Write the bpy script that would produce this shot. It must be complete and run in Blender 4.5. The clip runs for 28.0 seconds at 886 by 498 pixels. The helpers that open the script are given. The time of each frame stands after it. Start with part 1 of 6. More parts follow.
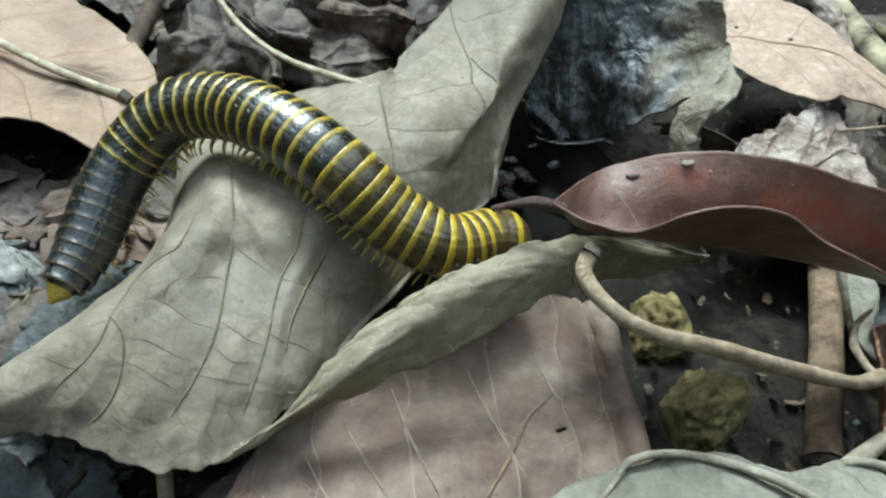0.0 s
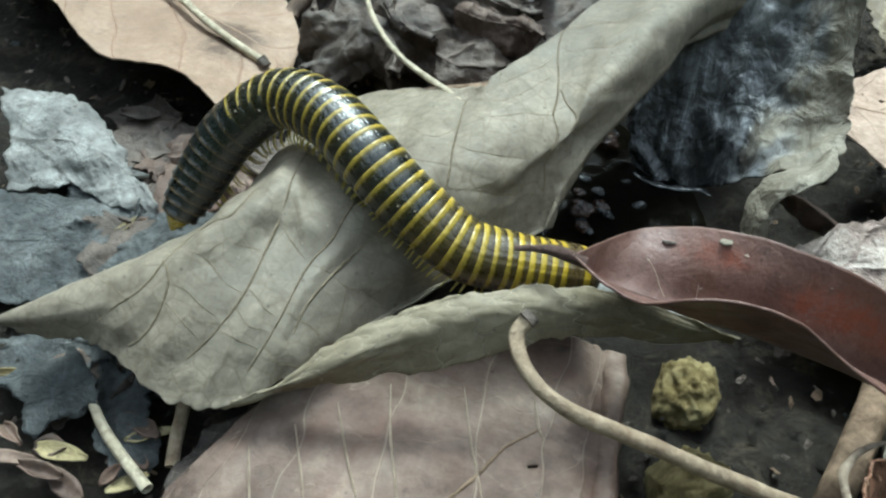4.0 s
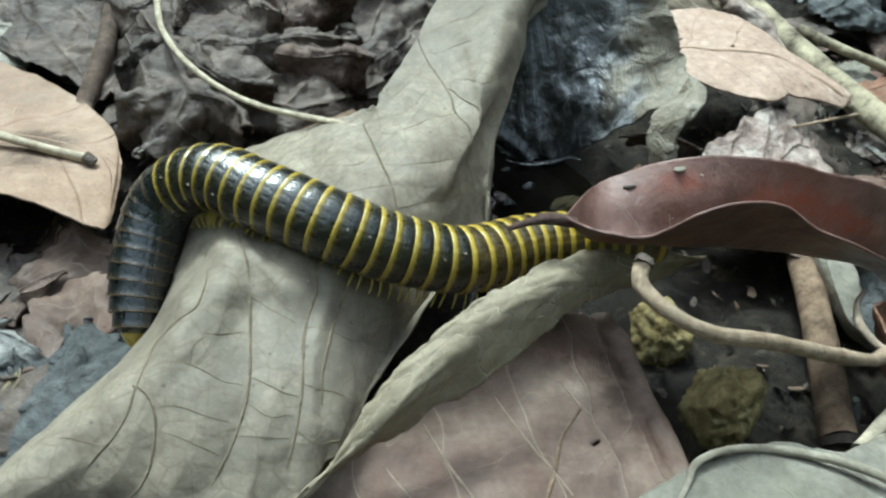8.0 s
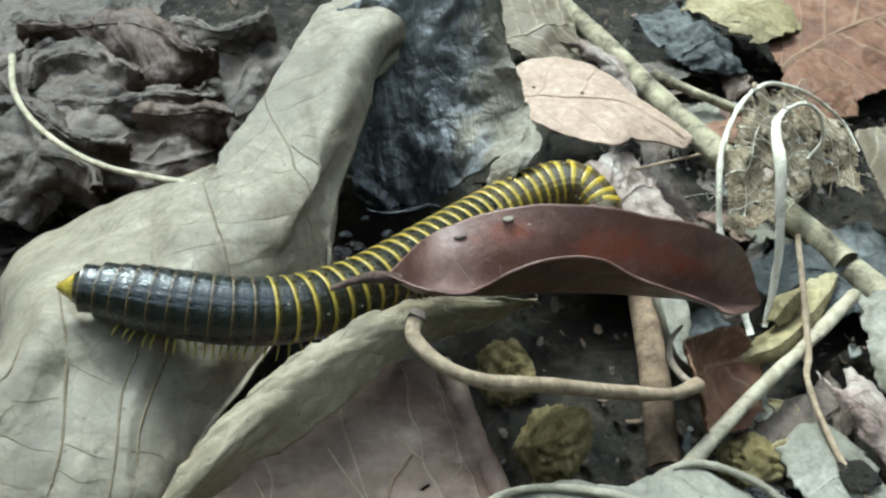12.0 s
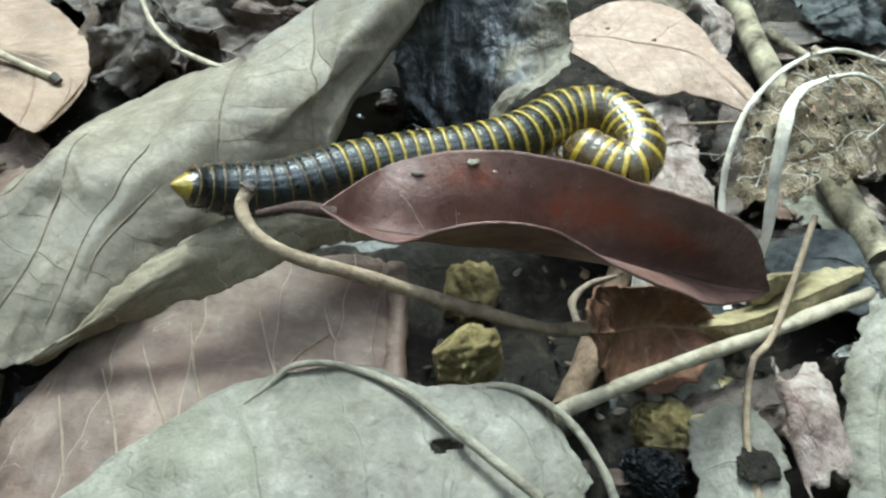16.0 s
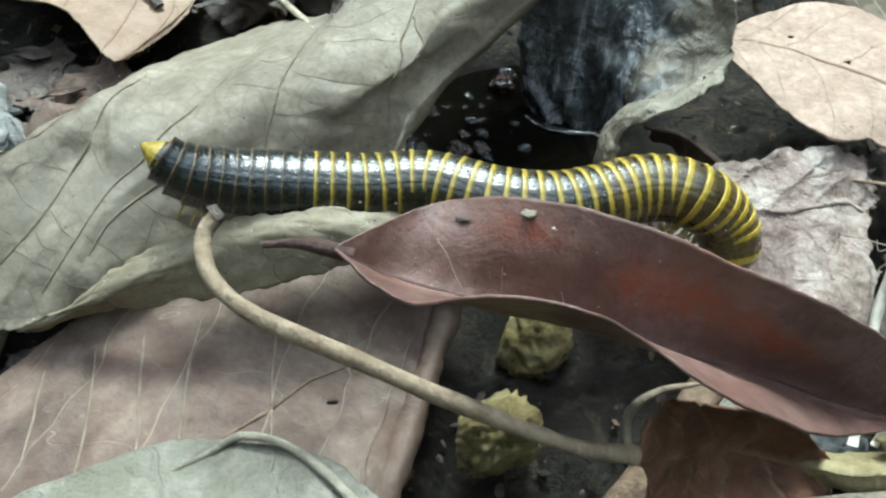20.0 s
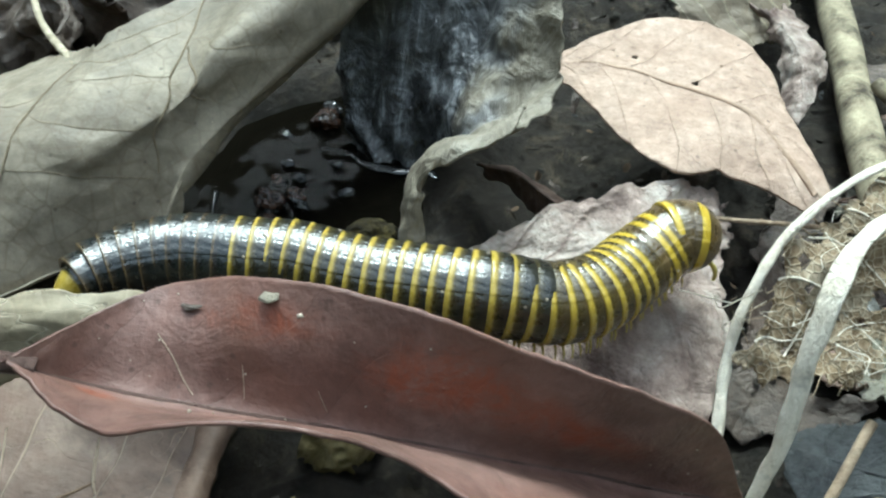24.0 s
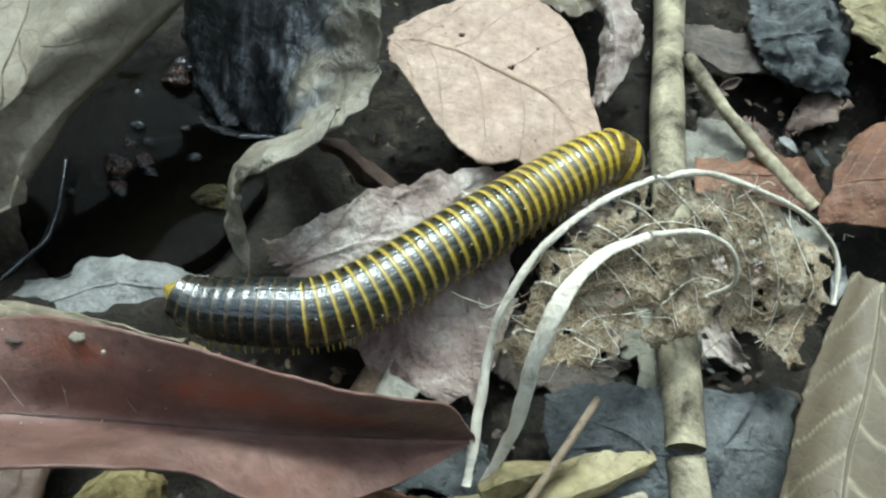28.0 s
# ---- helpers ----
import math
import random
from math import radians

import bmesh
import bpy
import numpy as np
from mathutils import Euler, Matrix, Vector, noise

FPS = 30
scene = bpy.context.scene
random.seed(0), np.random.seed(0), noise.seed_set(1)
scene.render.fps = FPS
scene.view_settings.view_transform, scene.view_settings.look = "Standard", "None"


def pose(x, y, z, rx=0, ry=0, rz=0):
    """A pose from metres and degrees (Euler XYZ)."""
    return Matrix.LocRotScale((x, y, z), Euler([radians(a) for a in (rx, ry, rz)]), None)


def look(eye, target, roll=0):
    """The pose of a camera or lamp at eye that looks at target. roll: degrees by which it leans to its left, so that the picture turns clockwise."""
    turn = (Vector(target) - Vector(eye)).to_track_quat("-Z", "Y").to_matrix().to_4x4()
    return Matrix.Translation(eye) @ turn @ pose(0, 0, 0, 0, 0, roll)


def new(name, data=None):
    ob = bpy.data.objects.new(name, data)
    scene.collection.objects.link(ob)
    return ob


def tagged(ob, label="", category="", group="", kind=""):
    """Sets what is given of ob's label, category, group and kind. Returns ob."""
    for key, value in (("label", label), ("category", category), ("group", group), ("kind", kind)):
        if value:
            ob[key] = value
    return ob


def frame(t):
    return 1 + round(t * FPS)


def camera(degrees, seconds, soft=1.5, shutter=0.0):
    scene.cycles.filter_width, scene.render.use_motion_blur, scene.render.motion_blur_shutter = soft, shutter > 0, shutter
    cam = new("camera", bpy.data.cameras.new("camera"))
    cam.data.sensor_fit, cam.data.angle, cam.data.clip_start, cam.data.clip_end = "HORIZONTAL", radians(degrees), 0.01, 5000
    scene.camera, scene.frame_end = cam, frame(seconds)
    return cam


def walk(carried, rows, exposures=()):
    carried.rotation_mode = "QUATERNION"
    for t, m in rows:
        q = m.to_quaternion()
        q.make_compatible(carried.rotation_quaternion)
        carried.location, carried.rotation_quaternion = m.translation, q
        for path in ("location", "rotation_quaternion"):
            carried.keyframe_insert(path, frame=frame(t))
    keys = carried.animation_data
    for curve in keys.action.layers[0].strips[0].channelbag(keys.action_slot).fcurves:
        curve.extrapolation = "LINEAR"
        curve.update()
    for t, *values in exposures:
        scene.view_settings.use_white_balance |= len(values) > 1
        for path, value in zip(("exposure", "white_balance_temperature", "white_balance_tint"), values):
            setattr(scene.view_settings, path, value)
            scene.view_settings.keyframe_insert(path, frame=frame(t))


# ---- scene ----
cam = camera(57.96, 28.0, soft=2.3)
PATH = [
    (0, -0.00491, 0.00424, 0.09106, 42.34, -3.09, -0.00),
    (0.5, -0.00364, 0.00280, 0.09211, 41.59, -2.35, 0.87),
    (1, -0.00254, 0.00261, 0.09314, 40.54, -1.07, 3.29),
    (1.5, 0.00009, 0.00405, 0.09319, 39.83, 0.13, 6.78),
    (2, 0.00264, 0.00501, 0.09633, 38.79, -0.46, 9.84),
    (2.5, 0.01017, 0.00551, 0.09823, 38.87, -1.03, 14.06),
    (4.5, 0.01666, 0.01015, 0.10132, 39.71, -1.46, 18.94),
    (5, 0.00827, 0.01075, 0.09661, 41.26, -1.36, 14.59),
    (5.5, 0.00246, 0.01023, 0.09565, 42.24, -1.64, 10.13),
    (6, -0.00242, 0.00959, 0.09496, 42.83, -1.96, 5.63),
    (6.5, -0.00644, 0.00841, 0.09377, 43.52, -1.99, 1.29),
    (7, -0.01008, 0.00732, 0.09261, 44.02, -2.06, -2.61),
    (7.5, -0.01446, 0.00609, 0.09021, 44.92, -2.70, -5.95),
    (8, -0.01793, 0.00497, 0.09025, 45.10, -3.10, -8.71),
    (8.5, -0.02053, 0.00402, 0.09010, 45.65, -3.78, -10.92),
    (9, -0.02134, 0.00353, 0.08996, 46.33, -4.29, -12.34),
    (9.5, -0.02104, 0.00372, 0.09051, 46.86, -4.72, -13.11),
    (10, -0.02000, 0.00374, 0.09098, 47.43, -5.03, -13.65),
    (10.5, -0.01759, 0.00374, 0.09210, 47.83, -5.23, -14.20),
    (11, -0.01189, 0.00333, 0.09413, 47.92, -4.78, -14.07),
    (11.5, -0.00693, 0.00289, 0.09575, 47.84, -4.47, -13.82),
    (12, -0.00238, 0.00102, 0.09535, 47.93, -4.20, -13.15),
    (12.5, 0.00263, -0.00155, 0.09469, 47.43, -3.69, -11.94),
    (13, 0.00698, -0.00425, 0.09388, 46.73, -3.33, -10.45),
    (13.5, 0.01265, -0.00696, 0.09377, 46.01, -2.70, -8.46),
    (15.5, 0.03820, -0.01283, 0.09552, 44.30, -0.25, 3.32),
    (16, 0.04168, -0.01040, 0.09802, 43.45, 0.24, 6.83),
    (16.5, 0.04434, -0.00541, 0.09982, 42.51, 1.09, 10.57),
    (17, 0.04530, 0.00108, 0.10048, 41.30, 1.75, 14.13),
    (17.5, 0.04539, 0.00743, 0.09783, 40.86, 2.90, 17.57),
    (18, 0.04208, 0.01278, 0.09345, 40.87, 3.35, 20.66),
    (18.5, 0.04083, 0.01697, 0.09041, 40.58, 3.54, 23.22),
    (19, 0.04410, 0.02019, 0.08950, 39.58, 3.15, 23.99),
    (19.5, 0.04852, 0.02040, 0.09021, 38.98, 2.29, 23.78),
    (20, 0.04994, 0.01835, 0.09014, 39.05, 1.57, 22.80),
    (20.5, 0.04860, 0.01875, 0.08892, 39.20, 1.33, 22.53),
    (21, 0.04469, 0.02126, 0.08765, 38.74, 1.47, 22.23),
    (21.5, 0.04373, 0.02404, 0.08533, 38.81, 1.05, 21.38),
    (22, 0.05093, 0.03077, 0.08472, 37.92, 1.45, 21.23),
    (22.5, 0.05795, 0.03377, 0.07898, 40.17, 1.58, 20.08),
    (24.5, 0.06123, 0.04114, 0.07944, 40.37, -1.40, 17.00),
    (25, 0.06159, 0.04275, 0.08231, 38.19, -2.60, 16.25),
    (25.5, 0.06389, 0.04498, 0.08699, 34.73, -3.26, 16.35),
    (26, 0.06756, 0.04797, 0.09227, 31.55, -3.25, 16.68),
    (26.5, 0.07047, 0.04917, 0.09652, 30.23, -3.84, 16.48),
    (27, 0.07420, 0.05045, 0.10079, 29.53, -3.91, 16.19),
    (27.5, 0.07593, 0.05157, 0.10314, 28.99, -3.89, 16.14),
    (28, 0.07371, 0.05152, 0.10249, 29.05, -4.15, 15.63),
]
EXPOSURES = [(0.0, 1.78, 5600, -6), (6.0, 1.76, 5600, -6), (9.0, 1.88, 5600, -6), (13.0, 1.91, 5600, -6), (20.0, 1.93, 5600, -6), (25.5, 1.95, 5600, -6), (28.0, 1.65, 5600, -6)]
SKY, SUN = 0.15, 1.15
walk(cam, [(t, pose(x, y, z, rx, ry, rz)) for t, x, y, z, rx, ry, rz in PATH], EXPOSURES)

# ---- light: soft daylight under trees ----
world = bpy.data.worlds.new("sky")
scene.world = world
world.use_nodes = True
wn = world.node_tree.nodes
sky = wn.new("ShaderNodeTexSky")
sky.sky_type = "NISHITA"
sky.sun_disc = False
sky.sun_elevation, sky.sun_rotation = radians(55), radians(-14)
sky.dust_density, sky.air_density, sky.ozone_density = 3.0, 1.0, 0.6
wn["Background"].inputs["Strength"].default_value = SKY
grey = wn.new("ShaderNodeHueSaturation")
grey.inputs["Saturation"].default_value = 0.35
world.node_tree.links.new(sky.outputs[0], grey.inputs["Color"])
world.node_tree.links.new(grey.outputs[0], wn["Background"].inputs["Color"])
sun = new("sun", bpy.data.lights.new("sun", "SUN"))
sun.data.energy, sun.data.angle, sun.data.color = SUN, radians(15), (0.96, 0.985, 0.93)
sun.matrix_world = look((-0.14, 0.56, 0.82), (0, 0, 0))

# ---- materials ----
MM = 0.001


class Mat:
    """A small builder of node materials."""

    def __init__(self, name, rough=0.6, spec=0.4, metal=0.0):
        self.m = bpy.data.materials.new(name)
        self.m.use_nodes = True
        self.t = self.m.node_tree
        self.b = self.t.nodes["Principled BSDF"]
        self.b.inputs["Roughness"].default_value = rough
        self.b.inputs["Specular IOR Level"].default_value = spec
        self.b.inputs["Metallic"].default_value = metal
        self.co = self.t.nodes.new("ShaderNodeTexCoord").outputs["Object"]

    def link(self, a, b):
        self.t.links.new(a, b)

    def noise(self, scale, detail=6.0, rough=0.6, warp=0.0, stretch=None):
        n = self.t.nodes.new("ShaderNodeTexNoise")
        n.inputs["Scale"].default_value, n.inputs["Detail"].default_value = scale, detail
        n.inputs["Roughness"].default_value, n.inputs["Distortion"].default_value = rough, warp
        co = self.co
        if stretch:
            mp = self.t.nodes.new("ShaderNodeMapping")
            mp.inputs["Scale"].default_value = stretch
            self.link(co, mp.inputs["Vector"])
            co = mp.outputs[0]
        self.link(co, n.inputs["Vector"])
        return n.outputs["Fac"]

    def cells(self, scale, feature="DISTANCE_TO_EDGE"):
        n = self.t.nodes.new("ShaderNodeTexVoronoi")
        n.feature = feature
        n.inputs["Scale"].default_value = scale
        self.link(self.co, n.inputs["Vector"])
        return n.outputs["Distance"]

    def attr(self, name):
        n = self.t.nodes.new("ShaderNodeAttribute")
        n.attribute_name = name
        return n.outputs["Fac"]

    def line(self, name, half):
        """Thin lines where the attribute passes a half number, soft at their sides."""
        f = self.math("FRACT", self.attr(name))
        d = self.math("ABSOLUTE", self.math("SUBTRACT", f, 0.5))
        return self.ramp(d, [(half * 0.45, (1,)), (half * 1.3, (0,))])

    def ramp(self, fac, stops):
        n = self.t.nodes.new("ShaderNodeValToRGB")
        e = n.color_ramp.elements
        while len(e) < len(stops):
            e.new(0.5)
        for el, (p, c) in zip(e, stops):
            el.position = p
            el.color = (*c, 1) if len(c) == 3 else (c[0], c[0], c[0], 1)
        self.link(fac, n.inputs[0])
        return n.outputs["Color"]

    def mix(self, fac, a, b, how="MIX"):
        n = self.t.nodes.new("ShaderNodeMix")
        n.data_type, n.blend_type = "RGBA", how
        for sock, v in ((n.inputs[0], fac), (n.inputs[6], a), (n.inputs[7], b)):
            if isinstance(v, (int, float)):
                sock.default_value = v
            elif isinstance(v, tuple):
                sock.default_value = (*v, 1)
            else:
                self.link(v, sock)
        return n.outputs[2]

    def math(self, op, a, b=0.0, clamp=False):
        n = self.t.nodes.new("ShaderNodeMath")
        n.operation, n.use_clamp = op, clamp
        for sock, v in ((n.inputs[0], a), (n.inputs[1], b)):
            if isinstance(v, (int, float)):
                sock.default_value = v
            else:
                self.link(v, sock)
        return n.outputs[0]

    def color(self, c):
        self.link(c, self.b.inputs["Base Color"])
        return self

    def bump(self, height, dist, strength=1.0):
        n = self.t.nodes.new("ShaderNodeBump")
        n.inputs["Distance"].default_value, n.inputs["Strength"].default_value = dist, strength
        self.link(height, n.inputs["Height"])
        old = self.b.inputs["Normal"].links
        if old:
            self.link(old[0].from_socket, n.inputs["Normal"])
        self.link(n.outputs[0], self.b.inputs["Normal"])
        return self

    def rough(self, r):
        self.link(r, self.b.inputs["Roughness"])
        return self


def leaf_mat(name, dark, mid, light, vein, spots=(0.05, 0.04, 0.03), spot=0.35, rough=0.62, spec=0.35, veinmix=0.8, net=700, netmix=0.12, big=60, bumpy=0.25, netbump=0.00004, line=0.012, linemix=0.4, rung=0.02, patch=None, lineheight=0.0001, grain=0.55, fine=0.9, spread=0.2, stain=None):
    """Dead leaf: mottled blade, fine vein network, darker spots, veins by the 'vein' attribute."""
    k = Mat(name, rough, spec)
    base = k.ramp(k.noise(big, 5, 0.65, 0.4), [(0.5 - spread, dark), (0.5, mid), (0.5 + spread, light)])
    dust = k.ramp(k.noise(600, 6, 0.7), [(0.3, (0.66, 0.64, 0.61)), (0.65, (1.14, 1.14, 1.12))])
    base = k.mix(fine, base, dust, "MULTIPLY")
    base = k.mix(grain, base, k.ramp(k.noise(210, 7, 0.72, 0.7), [(0.33, (0.5, 0.47, 0.43)), (0.5, (0.95, 0.94, 0.92)), (0.67, (1.3, 1.3, 1.28))]), "MULTIPLY")
    cell = k.cells(net)
    base = k.mix(k.math("MULTIPLY", k.ramp(cell, [(0.0, (1,)), (0.06, (0,))]), netmix), base, vein)
    sp = k.ramp(k.noise(170, 4, 0.75, 0.8), [(0.62, (0,)), (0.74, (1,))])
    base = k.mix(k.math("MULTIPLY", sp, spot), base, spots)
    v = k.attr("vein")
    base = k.mix(k.math("MULTIPLY", v, veinmix, True), base, vein)
    lines = k.line("side_vein", line)
    rungs = k.math("MULTIPLY", k.line("cross_vein", rung), k.ramp(k.noise(90, 3), [(0.4, (0.25,)), (0.62, (0.9,))]))
    both = k.math("MAXIMUM", lines, rungs)
    if patch:
        base = k.mix(k.math("MULTIPLY", k.ramp(k.noise(38, 7, 0.72, 0.6), [(0.49, (0,)), (0.62, (1,))]), 0.55), base, patch)
        scratch = k.ramp(k.noise(1.0, 5, 0.7, 1.2, (500, 120, 300)), [(0.7, (0,)), (0.74, (1,))])
        base = k.mix(k.math("MULTIPLY", scratch, 0.3), base, tuple(min(1, c * 2.6) for c in mid))
    base = k.mix(k.math("MULTIPLY", both, linemix), base, vein)
    dots = k.ramp(k.cells(330, "F1"), [(0.06, (1,)), (0.1, (0,))])
    base = k.mix(k.math("MULTIPLY", dots, 0.5), base, spots)
    if stain:
        worn = k.math("MULTIPLY", k.attr("stain"), k.ramp(k.noise(230, 7, 0.8, 0.6), [(0.36, (0.1,)), (0.6, (1.3,))]))
        base = k.mix(k.ramp(worn, [(0.12, (0,)), (0.85, (0.85,))]), base, stain)
    k.color(base)
    k.bump(both, lineheight)
    k.bump(k.noise(900, 6, 0.7), 0.001 * bumpy)
    k.bump(k.ramp(cell, [(0.0, (0,)), (0.15, (1,))]), netbump)
    k.bump(k.noise(190, 5, 0.65, 0.5), 0.0026 * bumpy)
    k.rough(k.ramp(k.noise(220, 4), [(0.3, (rough - 0.12,)), (0.7, (min(0.95, rough + 0.12),))]))
    return k.m


KHAKI = leaf_mat("dry_khaki_leaf", (0.165, 0.14, 0.105), (0.222, 0.192, 0.146), (0.30, 0.263, 0.204), (0.12, 0.09, 0.055), spot=0.5, big=60, net=300, netmix=0.4, netbump=0.000015, veinmix=0.1, line=0.008, rung=0.012, linemix=0.12, lineheight=0.00002, grain=0.45, fine=0.7, bumpy=0.12, patch=(0.15, 0.132, 0.104))
RIMLEAF = leaf_mat("khaki_leaf_underside", (0.15, 0.12, 0.077), (0.225, 0.188, 0.127), (0.30, 0.26, 0.185), (0.47, 0.41, 0.30), spot=0.3, big=70, bumpy=0.07, grain=0.3, fine=0.5, net=380, veinmix=0.2, line=0.018, rung=0.016, linemix=0.7, lineheight=0.00025)
RED = leaf_mat("waxy_red_brown_leaf", (0.085, 0.045, 0.037), (0.142, 0.078, 0.064), (0.2, 0.125, 0.107), (0.075, 0.045, 0.037), (0.045, 0.026, 0.022), spot=0.55, stain=(0.20, 0.052, 0.024), patch=(0.15, 0.072, 0.05), linemix=0.12, lineheight=0.00002, rough=0.45, spec=0.36, net=900, netmix=0.04, big=45, bumpy=0.13, netbump=0.00001, grain=0.6, fine=0.7)
k = Mat("pale_speck", 0.7, 0.3)
k.b.inputs["Base Color"].default_value = (0.33, 0.28, 0.22, 1)
SPECK = k.m
SALMON = leaf_mat("bright_pinkish_leaf", (0.275, 0.19, 0.143), (0.38, 0.275, 0.212), (0.46, 0.352, 0.282), (0.32, 0.225, 0.165), spot=0.35, net=500, netmix=0.15, big=45, linemix=0.18, grain=0.3)
PINK = leaf_mat("pinkish_tan_leaf", (0.19, 0.126, 0.083), (0.28, 0.195, 0.135), (0.35, 0.256, 0.188), (0.24, 0.15, 0.10), spot=0.5, patch=(0.2, 0.125, 0.08), fine=0.4, bumpy=0.1, net=500, netmix=0.15, big=45, linemix=0.28, grain=0.35, stain=(0.07, 0.042, 0.026))
BROWN = leaf_mat("mauve_brown_leaf", (0.062, 0.038, 0.028), (0.152, 0.104, 0.079), (0.25, 0.19, 0.15), (0.5, 0.4, 0.3), (0.045, 0.03, 0.026), spot=0.65, net=520, netmix=0.0, netbump=0.0, big=42, spread=0.13, fine=0.55, bumpy=0.15, grain=0.4, veinmix=0.1, line=0.012, rung=0.01, linemix=0.28, patch=(0.12, 0.062, 0.044))
GREY = leaf_mat("grey_green_leaf", (0.135, 0.124, 0.1), (0.22, 0.205, 0.172), (0.31, 0.292, 0.25), (0.19, 0.18, 0.14), patch=(0.13, 0.125, 0.08), spot=0.4, net=480, netmix=0.2, big=50)
DARK = leaf_mat("dark_rotting_leaf", (0.028, 0.021, 0.017), (0.074, 0.056, 0.045), (0.17, 0.133, 0.108), (0.17, 0.14, 0.11), spot=0.5, net=450, netmix=0.15, big=90, rough=0.5, spec=0.45, bumpy=0.4, veinmix=0.3, linemix=0.3, patch=(0.105, 0.07, 0.05))
RUSSET = leaf_mat("russet_rotting_leaf", (0.032, 0.02, 0.015), (0.074, 0.046, 0.034), (0.145, 0.102, 0.08), (0.2, 0.15, 0.12), spot=0.4, net=450, netmix=0.1, big=70, rough=0.6, bumpy=0.25, veinmix=0.3, linemix=0.2, grain=0.4)
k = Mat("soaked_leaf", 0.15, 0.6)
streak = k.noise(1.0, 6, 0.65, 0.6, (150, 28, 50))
# grey streaks of the leaf, with sky sheen painted into their lightest tones
damp_sheen = k.ramp(streak, [(0.36, (0.035, 0.036, 0.038)), (0.5, (0.09, 0.091, 0.092)), (0.64, (0.24, 0.242, 0.243))])
wet_sheen = k.ramp(k.noise(1.0, 6, 0.7, 0.5, (260, 90, 120)), [(0.36, (0.015, 0.015, 0.016)), (0.5, (0.05, 0.051, 0.054)), (0.64, (0.24, 0.245, 0.255))])
dryc = k.ramp(k.noise(110, 6, 0.7, 0.6), [(0.3, (0.09, 0.073, 0.048)), (0.5, (0.17, 0.147, 0.107)), (0.7, (0.30, 0.27, 0.215))])
dry, soak = k.attr("dry"), k.attr("vein")
k.color(k.mix(dry, k.mix(soak, damp_sheen, wet_sheen), dryc))
gloss = k.mix(soak, (0.42, 0.42, 0.42), k.ramp(k.noise(240, 4), [(0.35, (0.08,)), (0.7, (0.26,))]))
k.rough(k.mix(dry, gloss, (0.7, 0.7, 0.7)))
k.bump(k.noise(700, 4, 0.6), 0.00022)
k.bump(k.noise(190, 4, 0.6, 0.8), 0.0013)
k.bump(streak, 0.0018)
WET = k.m
PALE = leaf_mat("bleached_pinkish_leaf", (0.13, 0.083, 0.072), (0.36, 0.285, 0.25), (0.58, 0.525, 0.475), (0.28, 0.2, 0.17), spot=0.5, net=300, big=70, bumpy=0.6, spread=0.15)
BLEACHED = leaf_mat("bleached_grey_leaf", (0.10, 0.10, 0.098), (0.24, 0.238, 0.228), (0.42, 0.418, 0.405), (0.2, 0.19, 0.17), spot=0.35, net=380, netmix=0.15, big=70, bumpy=0.5, rough=0.5)
SLATE = leaf_mat("blue_grey_rotting_leaf", (0.036, 0.04, 0.043), (0.085, 0.09, 0.092), (0.19, 0.195, 0.195), (0.09, 0.09, 0.09), spot=0.5, big=90, bumpy=0.6, veinmix=0.3)
RUST = leaf_mat("rust_brown_leaf", (0.065, 0.03, 0.018), (0.155, 0.07, 0.04), (0.24, 0.13, 0.08), (0.24, 0.16, 0.10), spot=0.4, big=60)
TAN = leaf_mat("smooth_tan_leaf", (0.098, 0.077, 0.05), (0.132, 0.104, 0.07), (0.168, 0.135, 0.094), (0.34, 0.29, 0.2), spot=0.15, net=500, netmix=0.05, big=30, bumpy=0.05, fine=0.3, grain=0.15)
OLIVE = leaf_mat("yellowish_dry_leaf", (0.17, 0.135, 0.065), (0.29, 0.24, 0.125), (0.40, 0.345, 0.21), (0.25, 0.2, 0.11), spot=0.3, big=60)


def bark_mat(name, dark, light, rough=0.75, along=(300, 300, 60)):
    k = Mat(name, rough, 0.3)
    c = k.ramp(k.noise(1.0, 6, 0.7, 0.3, along), [(0.33, dark), (0.66, light)])
    c = k.mix(k.math("MULTIPLY", k.ramp(k.noise(260, 5, 0.7), [(0.55, (0,)), (0.7, (1,))]), 0.6), c, tuple(x * 0.3 for x in dark))
    k.color(c)
    k.bump(k.noise(1.0, 6, 0.7, 0.2, (along[0] * 3, along[1] * 3, along[2] * 2)), 0.0007)
    return k.m


VEIN = bark_mat("olive_brown_vein", (0.15, 0.118, 0.075), (0.26, 0.21, 0.14), 0.6, (500, 500, 500))
PALEVEIN = bark_mat("pale_leaf_vein", (0.26, 0.2, 0.145), (0.42, 0.335, 0.25), 0.6, (500, 500, 500))
GREYRIB = bark_mat("grey_tan_rib", (0.2, 0.175, 0.13), (0.37, 0.335, 0.26), 0.7)
REDRIB = bark_mat("dark_red_rib", (0.06, 0.035, 0.028), (0.13, 0.08, 0.065), 0.5, (400, 400, 400))
STRAW = bark_mat("pale_straw_stalk", (0.30, 0.25, 0.17), (0.58, 0.51, 0.38))
STALK = bark_mat("brown_leaf_stalk", (0.25, 0.175, 0.112), (0.48, 0.375, 0.26), 0.7, (420, 420, 420))
BONE = bark_mat("bleached_leaf_rib", (0.62, 0.55, 0.43), (0.85, 0.79, 0.67), 0.6)
BRANCH = bark_mat("lichen_grey_branch", (0.055, 0.042, 0.028), (0.46, 0.40, 0.27), 0.85, (150, 150, 90))
WOOD = bark_mat("brown_stick", (0.10, 0.065, 0.04), (0.30, 0.21, 0.14))
